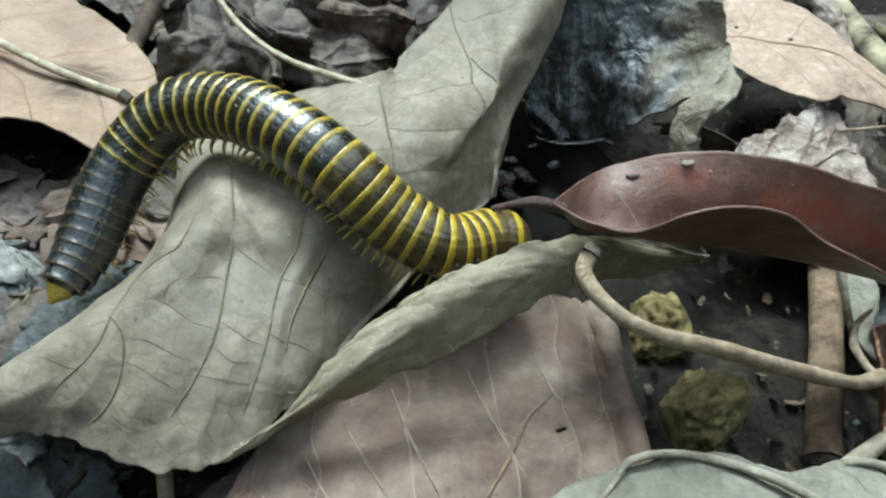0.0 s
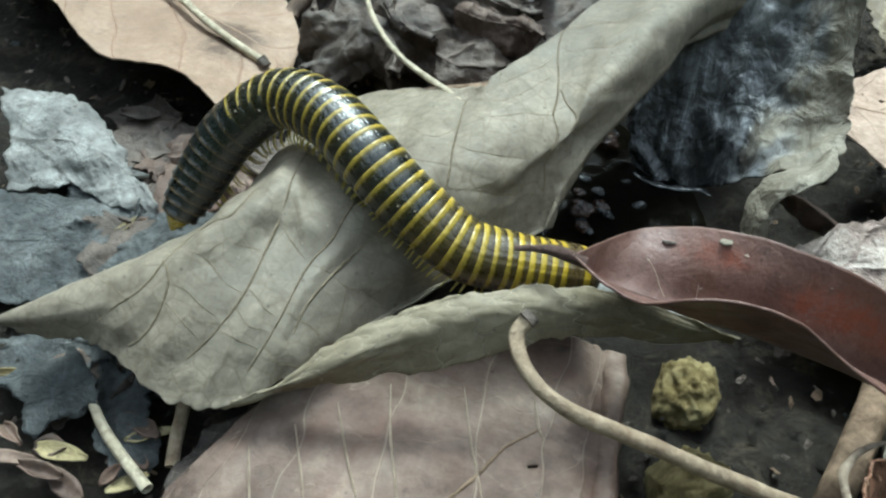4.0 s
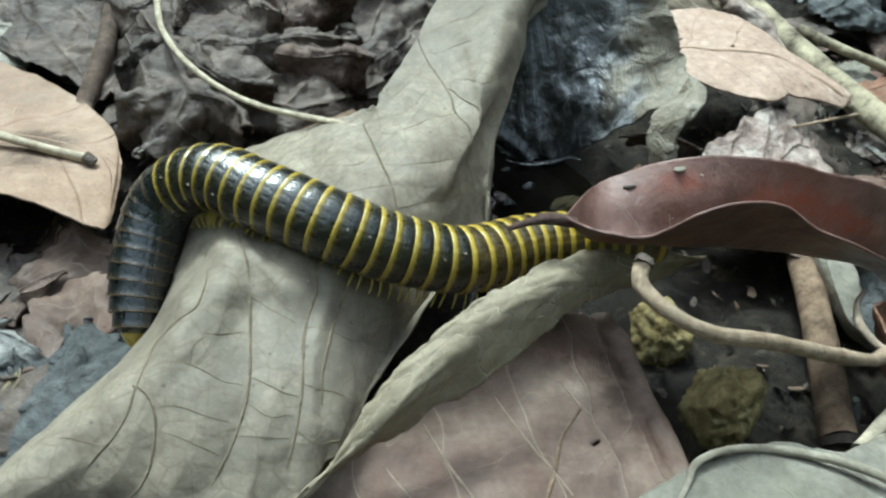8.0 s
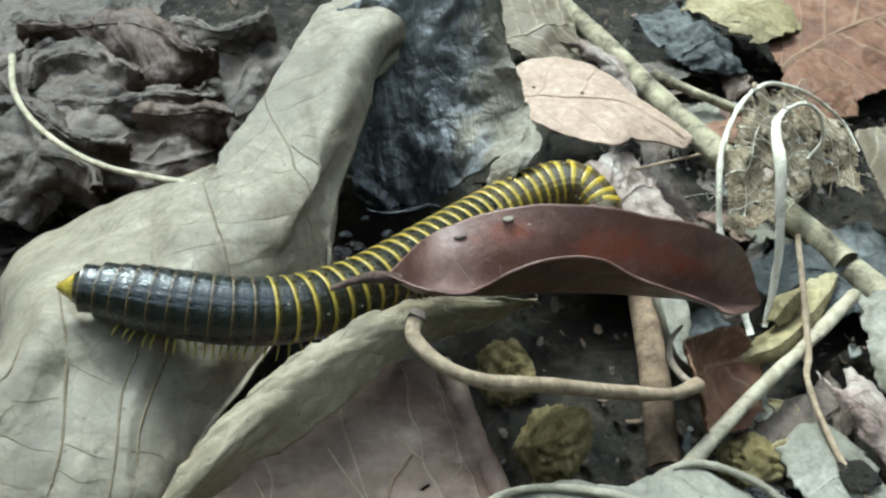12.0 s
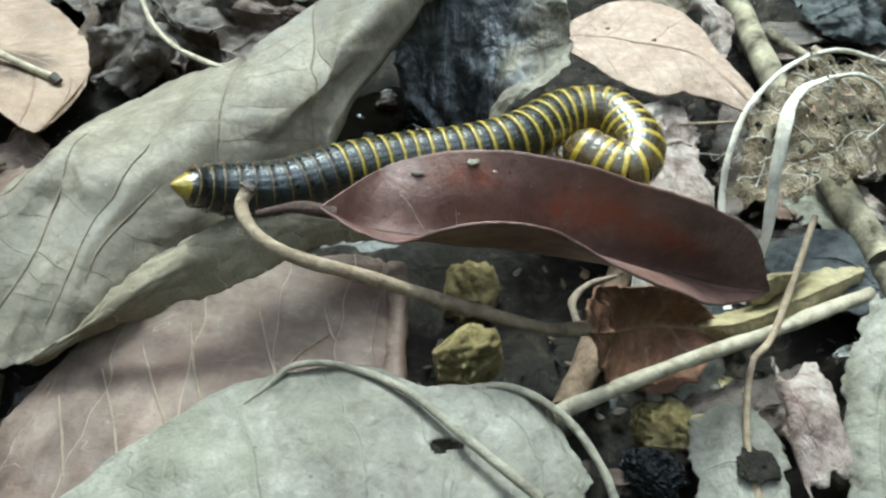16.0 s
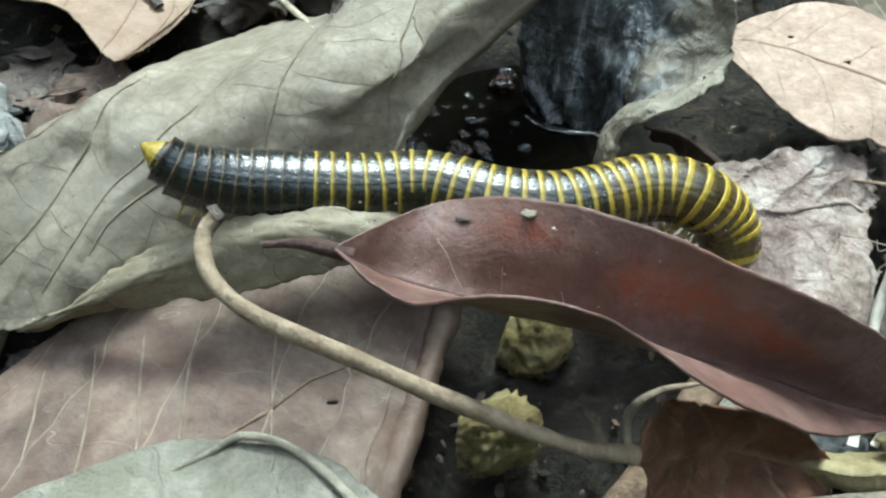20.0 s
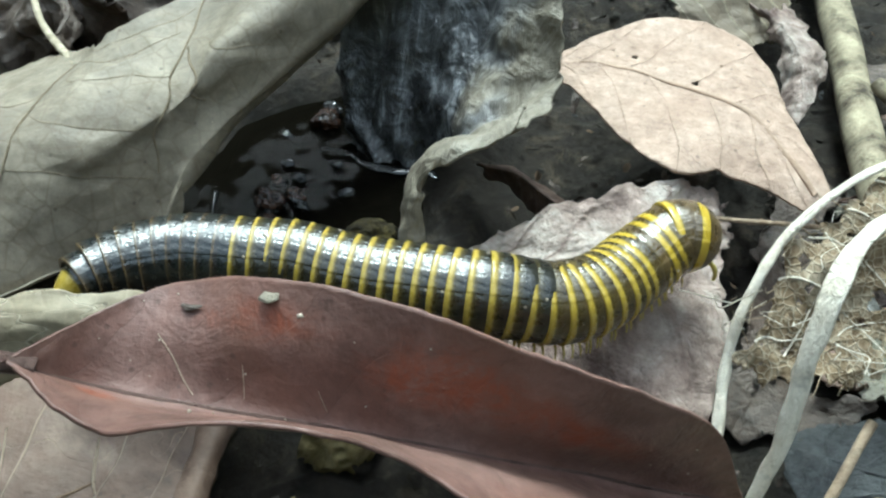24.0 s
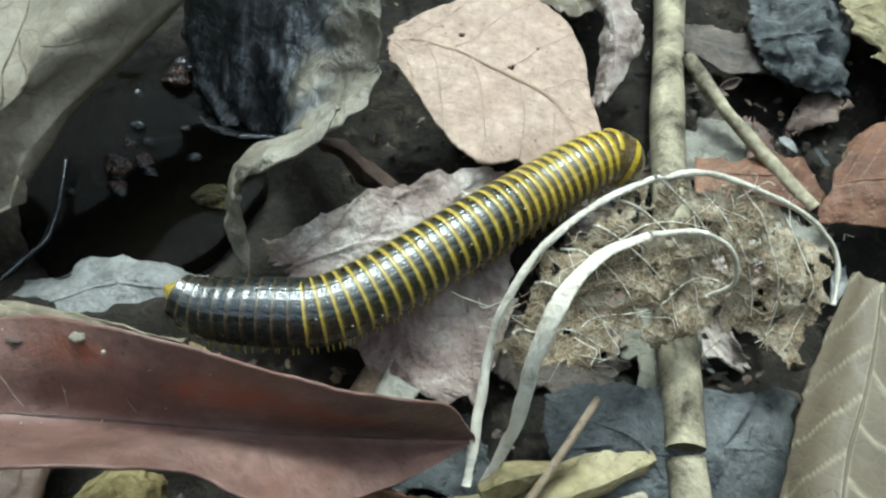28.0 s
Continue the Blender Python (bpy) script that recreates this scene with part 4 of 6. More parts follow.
across(REDROWS, (35.0, 74.6, 27.0), (35.0, 70.6, 23.2), (35.0, 66.9, 18.2), (35.0, 62.9, 24.2), (35.0, 59.1, 29.2))
across(REDROWS, (40.5, 74.7, 27.4), (40.5, 71.4, 22.5), (40.5, 68.3, 16.7), (40.5, 64.4, 23.7), (40.5, 60.7, 29.8))
across(REDROWS, (46.0, 75.1, 26.7), (46.0, 72.3, 21.4), (46.0, 69.7, 15.1), (46.0, 65.9, 21.8), (46.0, 62.3, 27.8))
across(REDROWS, (51.5, 75.5, 25.5), (51.5, 73.3, 19.7), (51.5, 71.3, 13.2), (51.5, 67.5, 18.4), (51.5, 63.9, 23.0))
across(REDROWS, (57.0, 76.3, 23.3), (57.0, 74.6, 17.6), (57.0, 73.0, 11.0), (57.0, 68.1, 16.2), (57.0, 63.4, 20.7))
across(REDROWS, (62.5, 76.8, 21.6), (62.5, 75.8, 15.6), (62.5, 75.0, 8.7), (62.5, 70.0, 12.8), (62.5, 65.2, 16.2))
across(REDROWS, (68.0, 78.7, 17.7), (68.0, 77.7, 12.0), (68.0, 77.0, 5.5), (68.0, 73.2, 8.1), (68.0, 69.5, 10.0))
across(REDROWS, (73.5, 80.9, 11.7), (73.5, 80.0, 7.5), (73.5, 79.1, 2.8), (73.5, 77.2, 3.9), (73.5, 75.3, 4.6))
across(REDROWS, (77.8, 80.6, 1.5), (77.8, 80.6, 1.3), (77.8, 80.6, 1.0), (77.8, 80.6, 0.8), (77.8, 80.6, 0.5))
blade("blade", REDROWS, RED, red, step=0.45, thick=0.35, rumple=((22, 0.4), (6, 0.1)), ragged=0.25, relief=-0.1, seed=71, ribs=(("midrib", 0.5, [0.2, 0.22, 0.22, 0.22, 0.2, 0.16], REDRIB, 0.0, 0.02, 0.98),),
    vein=lambda u, v: veins(u, v, side=9, slant=0.12, width=0.004, mid=0.5, midwidth=1.8, seed=8, second=0.25),
    extra=("stain", lambda u, v, g: 0.75 * sum(np.exp(-(((u - x) / a) ** 2 + ((v - y) / b) ** 2)) for x, y, a, b in ((0.6, 0.16, 0.06, 0.1), (0.55, 0.28, 0.05, 0.07), (0.67, 0.24, 0.07, 0.1), (0.38, 0.16, 0.07, 0.08), (0.78, 0.3, 0.06, 0.08), (0.22, 0.62, 0.05, 0.08)))),
    paths=[("scratch", [(0.264, 0.25), (0.293, 0.333), (0.31, 0.4), (0.328, 0.467)], [0.05, 0.07, 0.07, 0.05], PALEVEIN), ("scratch", [(0.368, 0.333), (0.371, 0.39), (0.374, 0.45)], [0.04, 0.06, 0.04], PALEVEIN), ("scratch", [(0.454, 0.367), (0.46, 0.4), (0.466, 0.433)], [0.04, 0.06, 0.04], PALEVEIN)])
tube("crumb", [(34.3, 73.5, 25.9), (35.0, 73.3, 25.85), (35.8, 73.6, 26.0)], [0.4, 0.7, 0.45], GREYRIB, red, n=10, sides=8, rough=0.3, flat=0.2, label="pale dried crumb stuck to the leaf")
tube("crumb", [(27.3, 71.7, 24.15), (28.2, 71.5, 24.15), (29.2, 71.9, 24.35)], [0.15, 0.42, 0.12], DARK, red, n=10, sides=8, rough=0.35, flat=0.4, label="dark flake stuck to the leaf")
tube("petiole", [(11.5, 59.1, 26.3), (14.5, 60.2, 26.6), (17.2, 60.9, 26.6), (20.2, 62.2, 25.0)], [0.35, 0.55, 0.9, 0.8], REDRIB, red, n=24, sides=8, label="short dark leaf stalk")

# ---- mauve-brown leaf in front ----
brown = thing("brown_leaf", "flat mauve brown leaf with pale veins and a small tear", "leaf")
BROWNROWS = [
    [(-29.0, 38.6, -1.0), (-30.3, 31.8, -2.0), (-31.2, 22.4, -3.0)],
    [(-20.4, 57.1, 1.0), (-19.8, 42.1, 0.0), (-18.1, 24.8, -1.0)],
    [(-4.3, 72.1, 1.0), (0.1, 52.3, 0.0), (4.7, 30.2, -1.0)],
    [(14.7, 78.5, 0.0), (17.2, 57.9, -1.0), (20.9, 36.0, -2.0)],
    [(23.2, 78.4, -2.0), (24.4, 66.0, -3.0), (27.4, 43.6, -5.0)],
]
BROWN_LINES = []


def brown_line(kind, *points):
    """A vein of the brown leaf, by its place along and across the blade."""
    BROWN_LINES.append((kind, points, [0.12, 0.2, 0.2, 0.12] if kind == "vein" else [0.15, 0.25, 0.3, 0.2], PALEVEIN if kind == "vein" else WOOD))


brown_line("vein", (0.363, 0.231), (0.401, 0.485), (0.429, 0.641), (0.451, 0.797))
brown_line("vein", (0.443, 0.198), (0.457, 0.404), (0.483, 0.616), (0.507, 0.788))
brown_line("vein", (0.571, 0.242), (0.595, 0.435), (0.611, 0.521), (0.631, 0.632))
brown_line("vein", (0.701, 0.253), (0.721, 0.359), (0.739, 0.409))
brown_line("vein", (0.301, 0.279), (0.347, 0.563), (0.367, 0.713), (0.377, 0.819))
brown_line("vein", (0.222, 0.304), (0.269, 0.563), (0.303, 0.788))
brown_line("dark_vein", (0.727, 0.370), (0.671, 0.418), (0.639, 0.476), (0.607, 0.549), (0.543, 0.666), (0.477, 0.799))
blade("blade", BROWNROWS, BROWN, brown, paths=BROWN_LINES, step=0.42, puff=0.5, rumple=((20, 0.6), (5, 0.15)), ragged=0.5, relief=0.2, seed=81, holes=((0.72, 0.5, 0.012, 0.008),),
    vein=lambda u, v: veins(u, v, side=7, slant=0.05, width=0.005, mid=1.0, midwidth=0, seed=12, ladder=4))

blade("curled_edge", [[(x - 1.8, y, z + 0.3), (x - 0.3, y, z + 1.5), (x + 1.4, y + 0.2, z + 1.5), (x + 2.3, y + 0.3, z - 0.4)] for x, y, z in ((22.4, 79.0, -2.6), (23.4, 74.0, -2.0), (24.1, 68.0, -2.5), (24.8, 60.0, -3.2), (26.0, 51.0, -4.0), (27.4, 43.6, -5.2))],
    BROWN, brown, step=0.42, rumple=((7, 0.35), (3, 0.12)), ragged=0.5, seed=83, relief=0.0, label="raised curled edge of the leaf")

# ---- grey leaf nearest to the camera ----
front = thing("grey_leaf", "grey green dead leaf with thick rib and a hole", "leaf")
blade("blade", [
    [(-6.0, 25.7, 14.0), (-6.7, 20.4, 14.0), (-6.8, 13.3, 14.0)],
    [(4.3, 34.5, 18.0), (5.0, 26.4, 19.0), (5.9, 14.4, 18.0)],
    [(14.7, 41.1, 19.0), (18.0, 30.2, 21.0), (19.7, 15.3, 20.0)],
    [(25.4, 42.4, 20.0), (29.0, 30.9, 22.0), (30.5, 16.3, 21.0)],
    [(33.6, 41.1, 19.0), (37.2, 32.8, 20.0), (39.9, 18.6, 19.0)],
    [(42.8, 43.7, 17.0), (47.1, 35.9, 17.0), (48.8, 21.3, 16.0)],
    [(49.1, 40.2, 15.0), (52.3, 34.8, 15.0), (53.6, 25.0, 14.0)],
], GREY, front, step=0.42, puff=0.5, rumple=((16, 0.7), (5, 0.2)), ragged=0.6, relief=0.2, seed=91, holes=((0.655, 0.45, 0.034, 0.04),),
    vein=lambda u, v: veins(u, v, side=6, slant=0.1, width=0.006, mid=0.0, midwidth=0, seed=13))
tube("rib", [(12.7, 36.4, 19.5), (15.3, 39.3, 20.0), (17.5, 41.6, 20.6), (22.8, 42.1, 21.0), (31.3, 39.2, 21.5), (38.9, 33.7, 21.5), (47.0, 28.1, 21.0)], [0.2, 0.35, 0.42, 0.42, 0.48, 0.55, 0.6], GREYRIB, front, n=60, label="thick brownish rib")
tube("edge_rib", [(35.5, 41.4, 18.0), (39.4, 43.1, 18.0), (44.1, 43.5, 17.5), (49.6, 40.9, 16.5), (53.9, 36.0, 15.0), (55.7, 32.7, 13.0)], [0.3, 0.4, 0.45, 0.5, 0.5, 0.55], GREYRIB, front, n=60, label="pale rib along the edge")

# ---- rust leaf with its long stalk ----
rust = thing("rust_leaf", "curled rust brown leaf with a long raised stalk", "leaf")
tube("stalk", [(11.6, 53.7, 37.0), (11.1, 51.8, 36.0), (13.3, 48.9, 35.0), (17.5, 47.8, 33.0), (25.6, 49.0, 29.0), (37.8, 52.1, 21.0), (47.3, 55.4, 14.5), (52.5, 58.0, 12.0)], [0.8, 0.75, 0.75, 0.8, 0.9, 0.9, 0.85, 1.2], STALK, rust, n=90, label="long straw brown stalk")
tube("stalk_tip", [(11.9, 54.1, 37.2), (11.5, 53.4, 37.0)], [0.9, 1.0], DARK, rust, n=8, rough=0.3, label="black broken tip")
blade("blade", [
    [(52.4, 58.0, 12.0), (53.0, 57.9, 11.0), (53.6, 58.2, 10.0)],
    [(53.0, 62.0, 14.0), (58.1, 64.3, 4.0), (55.5, 56.9, 5.0)],
    [(56.6, 66.5, 12.0), (64.9, 69.3, -0.0), (59.3, 57.1, 0.0)],
    [(68.9, 72.1, 6.0), (75.9, 71.8, -3.0), (71.4, 62.0, -4.0)],
], RUST, rust, rumple=((8, 0.8), (3, 0.3)), ragged=1.0, seed=95, relief=0.3, vein=lambda u, v: veins(u, v, side=5, slant=0.3, width=0.01, seed=3))

tube("curled_edge", [(52.5, 57.9, 12.0), (51.2, 59.7, 12.0), (50.8, 62.7, 12.0), (53.1, 66.8, 11.0), (57.4, 70.8, 9.0)], [0.5, 0.5, 0.55, 0.45, 0.25], PALEVEIN, rust, n=40, sides=8, rough=0.15, label="pale curled edge of the leaf")

# ---- stones, sticks ----
stone("ochre_stone", (36.1, 62.0, -3.0), (6.0, 5.5, 5.0), STONE, 3, "knobbly yellow ochre stone with pitted surface")
stone("ochre_stone", (35.2, 81.3, -11.0), (6.0, 5.5, 5.0), STONE, 7, "larger ochre stone in the shade beneath leaves")
stone("ochre_stone", (66.6, 55.8, -7.0), (5, 4, 3.5), STONE, 9, "small rusty brown stone half buried in soil")
twig = thing("straw_twig", "straight pale straw-coloured twig", "twig")
tube("bark", [(49.1, 50.6, 1.0), (54.1, 53.9, 1.0), (67.3, 62.2, 0.0), (83.5, 71.4, -1.0), (88.5, 74.3, -1.0), (100.5, 81.8, -2.0)], [1.25, 1.2, 1.05, 1.1, 1.2, 1.1], STRAW, twig)
branch = thing("fallen_branch", "thick lichen grey branch broken across", "branch")
tube("bark", [(84.4, 228.9, -4.0), (90.2, 185.4, -4.0), (96.8, 136.8, -4.0), (105.0, 90.3, -3.0)], [3.0, 2.9, 2.9, 2.8], BRANCH, branch, n=110, sides=20, rough=0.06)
tube("broken_piece", [(105.3, 89.2, -3.5), (108.0, 81.1, -4.0), (110.4, 73.3, -4.5)], [2.7, 2.8, 2.8], BRANCH, branch, n=30, sides=20, rough=0.08)
stick = thing("brown_stick", "short upright brown stick in shade", "twig")
tube("bark", [(62.9, 90.5, -4.0), (57.8, 73.4, -5.0), (52.1, 56.2, -6.0)], [2.4, 2.4, 2.6], WOOD, stick)
tube("broken_end", [(52.2, 56.4, -6.0), (51.9, 55.3, -6.3)], [2.7, 2.1], DARK, stick, n=10, rough=0.2, label="dark broken end")
side = thing("side_twig", "thin grey twig beside the branch", "twig")
tube("bark", [(96.2, 160.8, -2.0), (106.3, 149.8, -3.0), (121.5, 137.5, -5.0)], [1.3, 1.2, 1.2], BRANCH, side)

# ---- skeletonised leaf ----
skel = thing("skeleton_leaf", "bleached skeletonised leaf with white ribs and torn fibrous web", "leaf")
tube("rib", [(77.7, 77.4, -4.0), (75.9, 90.9, 6.0), (75.9, 96.0, 12.0), (78.6, 102.9, 17.0), (83.8, 109.6, 20.0), (89.9, 114.9, 21.0)], [0.62, 0.66, 0.62, 0.55, 0.5, 0.42], BONE, skel, n=70, flat=0.7, rough=0.16)
tube("rib", [(89.9, 114.9, 21.0), (96.4, 118.6, 20.0), (104.9, 120.4, 17.0), (114.0, 121.8, 12.0), (119.4, 119.5, 8.0), (120.5, 114.0, 5.0)], [0.42, 0.4, 0.38, 0.36, 0.32, 0.3], BONE, skel, n=50, rough=0.16)
tube("rib", [(79.4, 77.1, -2.0), (80.9, 82.2, 8.0), (80.7, 87.6, 18.0), (81.4, 92.4, 23.0), (84.6, 99.6, 24.0), (90.1, 105.1, 23.0)], [0.5, 0.8, 1.05, 1.0, 0.7, 0.4], BONE, skel, n=70, flat=0.25, rough=0.16)
tube("rib", [(90.1, 105.1, 23.0), (96.2, 108.0, 22.0), (101.1, 108.6, 19.0), (103.5, 107.5, 14.0), (101.4, 106.8, 10.0)], [0.4, 0.35, 0.35, 0.3, 0.25], BONE, skel, n=40)
WEB_LINES = []
for n in range(9):
    a = 0.04 + 0.105 * n
    WEB_LINES.append(("web_vein", ((a, 0.0), (a + 0.04 + 0.01 * (n % 3), 0.3), (a + 0.08, 0.6 + 0.04 * (n % 2)), (a + 0.09 - 0.02 * (n % 3), 0.95)), [0.18, 0.13, 0.09, 0.05], BONE))
for n, (a, b) in enumerate(((0.32, 0.05), (0.68, 0.15))):
    WEB_LINES.append(("web_vein", ((b, a), (b + 0.2, a + 0.06), (b + 0.42, a - 0.04), (b + 0.62, a + 0.05)), [0.1, 0.12, 0.11, 0.06], BONE))
blade("web", [
    [(76.7, 92.0, 8.0), (80.7, 92.4, 6.0), (84.7, 92.9, 8.0), (88.8, 94.5, 5.0)],
    [(78.8, 102.7, 16.0), (83.5, 99.5, 14.0), (86.9, 99.7, 9.0), (93.2, 98.0, 6.0)],
    [(84.1, 109.5, 19.0), (88.7, 107.0, 17.0), (94.8, 105.1, 10.0), (98.5, 100.9, 5.0)],
    [(91.6, 116.2, 20.0), (97.0, 113.0, 16.0), (102.2, 109.7, 9.0), (105.3, 105.2, 4.0)],
    [(103.4, 120.4, 17.0), (107.0, 115.4, 13.0), (109.9, 110.5, 7.0), (111.2, 105.7, 3.0)],
    [(118.8, 120.2, 8.0), (118.3, 114.1, 7.0), (117.6, 109.9, 4.0), (116.9, 103.9, 1.0)],
], FIBRE, skel, step=0.3, thick=0.12, rumple=((11, 1.2), (4, 0.25)), ragged=2.0, seed=101, relief=0.2, lace=(1.6, 0.55, 0.62), paths=WEB_LINES,
    label="torn tan fibrous web", vein=lambda u, v: veins(u, v, side=9, slant=0.4, width=0.006, seed=5, wob=0.1))
thin = thing("hanging_stem", "thin brown withered stem crossing the litter", "twig")
tube("stem", [(90.8, 90.4, 6.0), (83.0, 70.6, 0.0), (78.7, 64.0, 0.0), (76.7, 54.2, -1.0), (76.7, 47.1, -2.0), (78.3, 38.6, -3.0)], [0.5, 0.55, 0.5, 0.5, 0.5, 0.5], STALK, thin, n=60)
cross = thing("thin_stem", "thin reddish stem across the pale leaf", "twig")
tube("stem", [(64.9, 117.0, 2.0), (74.6, 118.6, 2.0), (88.9, 122.5, 1.0)], [0.3, 0.3, 0.35], STALK, cross, n=24)


# ---- leaf scraps around ----
def scrap(name, label, rows, mat, seed, rumple=1.0, ragged=1.5, group=""):
    s = thing(name, label, "leaf", group)
    blade("blade", rows, mat, s, step=0.6, ribs=(("midrib", 0.5, [0.12, 0.22, 0.25, 0.15], mat, 0.0, 0.05, 0.9),), rumple=((9, rumple), (3.5, rumple * 0.45)), ragged=ragged, seed=seed, relief=0.25, vein=lambda u, v: veins(u, v, side=5, slant=0.25, width=0.011, seed=seed))
    return s


scrap("tan_leaf", "broad smooth tan leaf with pale raised veins", [
    [(122.7, 119.7, 6.0), (125.6, 117.7, 8.0), (137.9, 120.8, 6.0)],
    [(118.6, 105.0, 4.0), (123.6, 102.9, 9.0), (138.0, 104.9, 7.0)],
    [(116.0, 91.6, 3.0), (121.0, 90.1, 9.0), (137.4, 92.6, 7.0)],
    [(115.1, 80.0, 2.0), (120.5, 79.3, 8.0), (136.1, 80.2, 6.0)]], TAN, 111, 0.3, 0.5)
scrap("rust_leaf_piece", "reddish brown leaf beside the branch", [
    [(120.3, 131.8, -2.0), (121.3, 137.9, 1.0), (124.3, 149.1, 0.0)],
    [(126.4, 132.5, 0.0), (127.4, 139.7, 3.0), (130.7, 154.6, 2.0)],
    [(137.0, 133.9, -0.0), (139.6, 143.3, 2.0), (143.5, 162.0, 0.0)]], RUST, 112, 0.5, 0.6)
scrap("rust_leaf_piece", "rust leaf half under the skeleton leaf", [
    [(101.7, 132.1, -5.0), (101.3, 137.8, -5.0), (101.0, 142.0, -5.0)],
    [(111.3, 135.3, -5.0), (111.4, 140.5, -4.0), (110.5, 144.6, -5.0)],
    [(123.4, 136.9, -5.0), (122.2, 143.6, -5.0), (119.5, 148.4, -6.0)]], RUST, 113, 0.5, 0.8)
scrap("slate_leaf", "crumpled blue grey rotting leaf", [
    [(106.8, 193.9, -6.0), (107.8, 172.7, -4.0), (112.3, 166.0, -6.0)],
    [(113.4, 196.2, -3.0), (114.5, 171.1, 0.0), (119.3, 162.6, -5.0)],
    [(124.6, 200.4, -3.0), (123.1, 176.6, -1.0), (127.4, 166.5, -7.0)]], SLATE, 114, 2.0)
scrap("yellowish_leaf", "pale yellowish dry leaf", [
    [(117.8, 190.8, 0.0), (122.5, 177.7, 2.0), (129.8, 168.0, 0.0)],
    [(126.5, 198.2, 2.0), (131.1, 180.5, 5.0), (138.6, 169.2, 2.0)],
    [(145.6, 207.9, 0.0), (147.0, 188.5, 3.0), (150.4, 178.0, 0.0)]], OLIVE, 115, 0.6)
scrap("tan_scrap", "folded tan leaf scrap beside the branch", [
    [(74.0, 172.2, 2.0), (77.4, 168.0, 4.0), (80.9, 174.8, 2.0)],
    [(80.0, 157.7, 1.0), (82.6, 155.6, 4.0), (85.7, 164.4, 2.0)],
    [(81.5, 142.4, -2.0), (84.3, 144.5, 1.0), (88.4, 157.5, -0.0)]], PALE, 116, 0.7)
scrap("slate_leaf", "blue grey rotting leaf under the skeleton leaf", [
    [(84.8, 94.0, -6.0), (87.4, 85.5, -6.0), (89.9, 78.6, -7.0)],
    [(92.3, 96.9, -5.0), (93.7, 87.7, -4.0), (95.6, 80.1, -6.0)],
    [(100.2, 98.2, -7.0), (102.1, 91.0, -7.0), (101.3, 82.2, -8.0)]], SLATE, 117, 1.0)
scrap("slate_leaf", "dark slate leaf under the tan leaf", [
    [(107.5, 100.5, -7.0), (108.4, 92.1, -7.0), (110.7, 81.9, -8.0)],
    [(113.6, 102.0, -6.0), (114.7, 93.5, -5.0), (116.4, 83.3, -7.0)],
    [(120.0, 105.8, -6.0), (121.4, 95.7, -6.0), (122.4, 85.1, -7.0)]], SLATE, 118, 0.8)
scrap("yellowish_leaf", "small folded yellow brown dry leaf", [
    [(78.6, 76.7, 0.0), (79.4, 76.0, 1.0), (80.4, 75.1, 0.0)],
    [(82.0, 80.5, 1.0), (82.8, 78.1, 4.0), (84.3, 76.7, 1.0)],
    [(90.9, 83.5, 0.0), (90.6, 83.1, 0.0), (90.3, 82.6, 0.0)]], OLIVE, 119, 0.3, 0.3)
scrap("pale_scrap", "grey torn leaf scrap on dark litter", [
    [(-104.6, 100.4, -3.0), (-94.4, 88.7, -4.0), (-88.1, 78.5, -6.0)],
    [(-90.2, 101.3, -1.0), (-81.3, 90.3, -2.0), (-77.0, 82.9, -6.0)],
    [(-77.8, 97.3, -2.0), (-69.9, 88.9, -3.0), (-67.7, 81.6, -6.0)],
    [(-64.8, 88.2, -5.0), (-60.0, 84.2, -5.0), (-59.1, 82.3, -7.0)]], BLEACHED, 121, 0.9)
scrap("slate_leaf", "flat blue grey leaf with flaking skin", [
    [(-99.8, 77.4, -7.0), (-92.6, 66.7, -7.0), (-84.7, 55.5, -7.0)],
    [(-79.0, 81.0, -6.0), (-72.0, 70.9, -5.0), (-67.0, 59.7, -6.0)],
    [(-65.7, 83.5, -6.0), (-59.5, 73.2, -5.0), (-55.7, 62.8, -6.0)],
    [(-55.3, 91.0, -8.0), (-49.1, 78.9, -7.0), (-45.7, 71.3, -8.0)]], SLATE, 122, 0.5)
scrap("dark_leaf", "dark curled leaf under the brown leaf", [
    [(-25.5, 53.3, -2.0), (-21.8, 52.8, -3.0), (-18.4, 50.9, -4.0)],
    [(-30.2, 47.1, -3.0), (-25.6, 44.8, -4.0), (-20.8, 41.8, -5.0)],
    [(-32.3, 39.4, -5.0), (-27.4, 35.1, -6.0), (-22.3, 32.2, -6.0)]], DARK, 123, 0.5)
scrap("dark_leaf", "shrivelled dark grey leaf on its stalk", [
    [(-64.7, 46.6, -7.0), (-58.6, 43.2, -6.0), (-55.0, 39.9, -8.0)],
    [(-59.5, 51.0, -6.0), (-52.0, 47.4, -4.0), (-50.6, 43.7, -7.0)],
    [(-55.9, 54.4, -6.0), (-49.3, 50.3, -4.0), (-46.8, 47.0, -6.0)]], SLATE, 124, 1.2)
root = thing("leaf_stalk", "pale stalk of the shrivelled leaf", "twig")
tube("stem", [(-48.5, 47.3, -6.0), (-42.8, 43.2, -6.0), (-33.8, 38.5, -6.0)], [0.7, 0.8, 0.9], STRAW, root)
root = thing("leaf_stalk", "short tan stick below the large leaf", "twig")
tube("stem", [(-34.9, 51.1, -4.0), (-33.8, 46.8, -5.0), (-32.3, 42.5, -6.0)], [1.0, 1.0, 1.0], STALK, root)
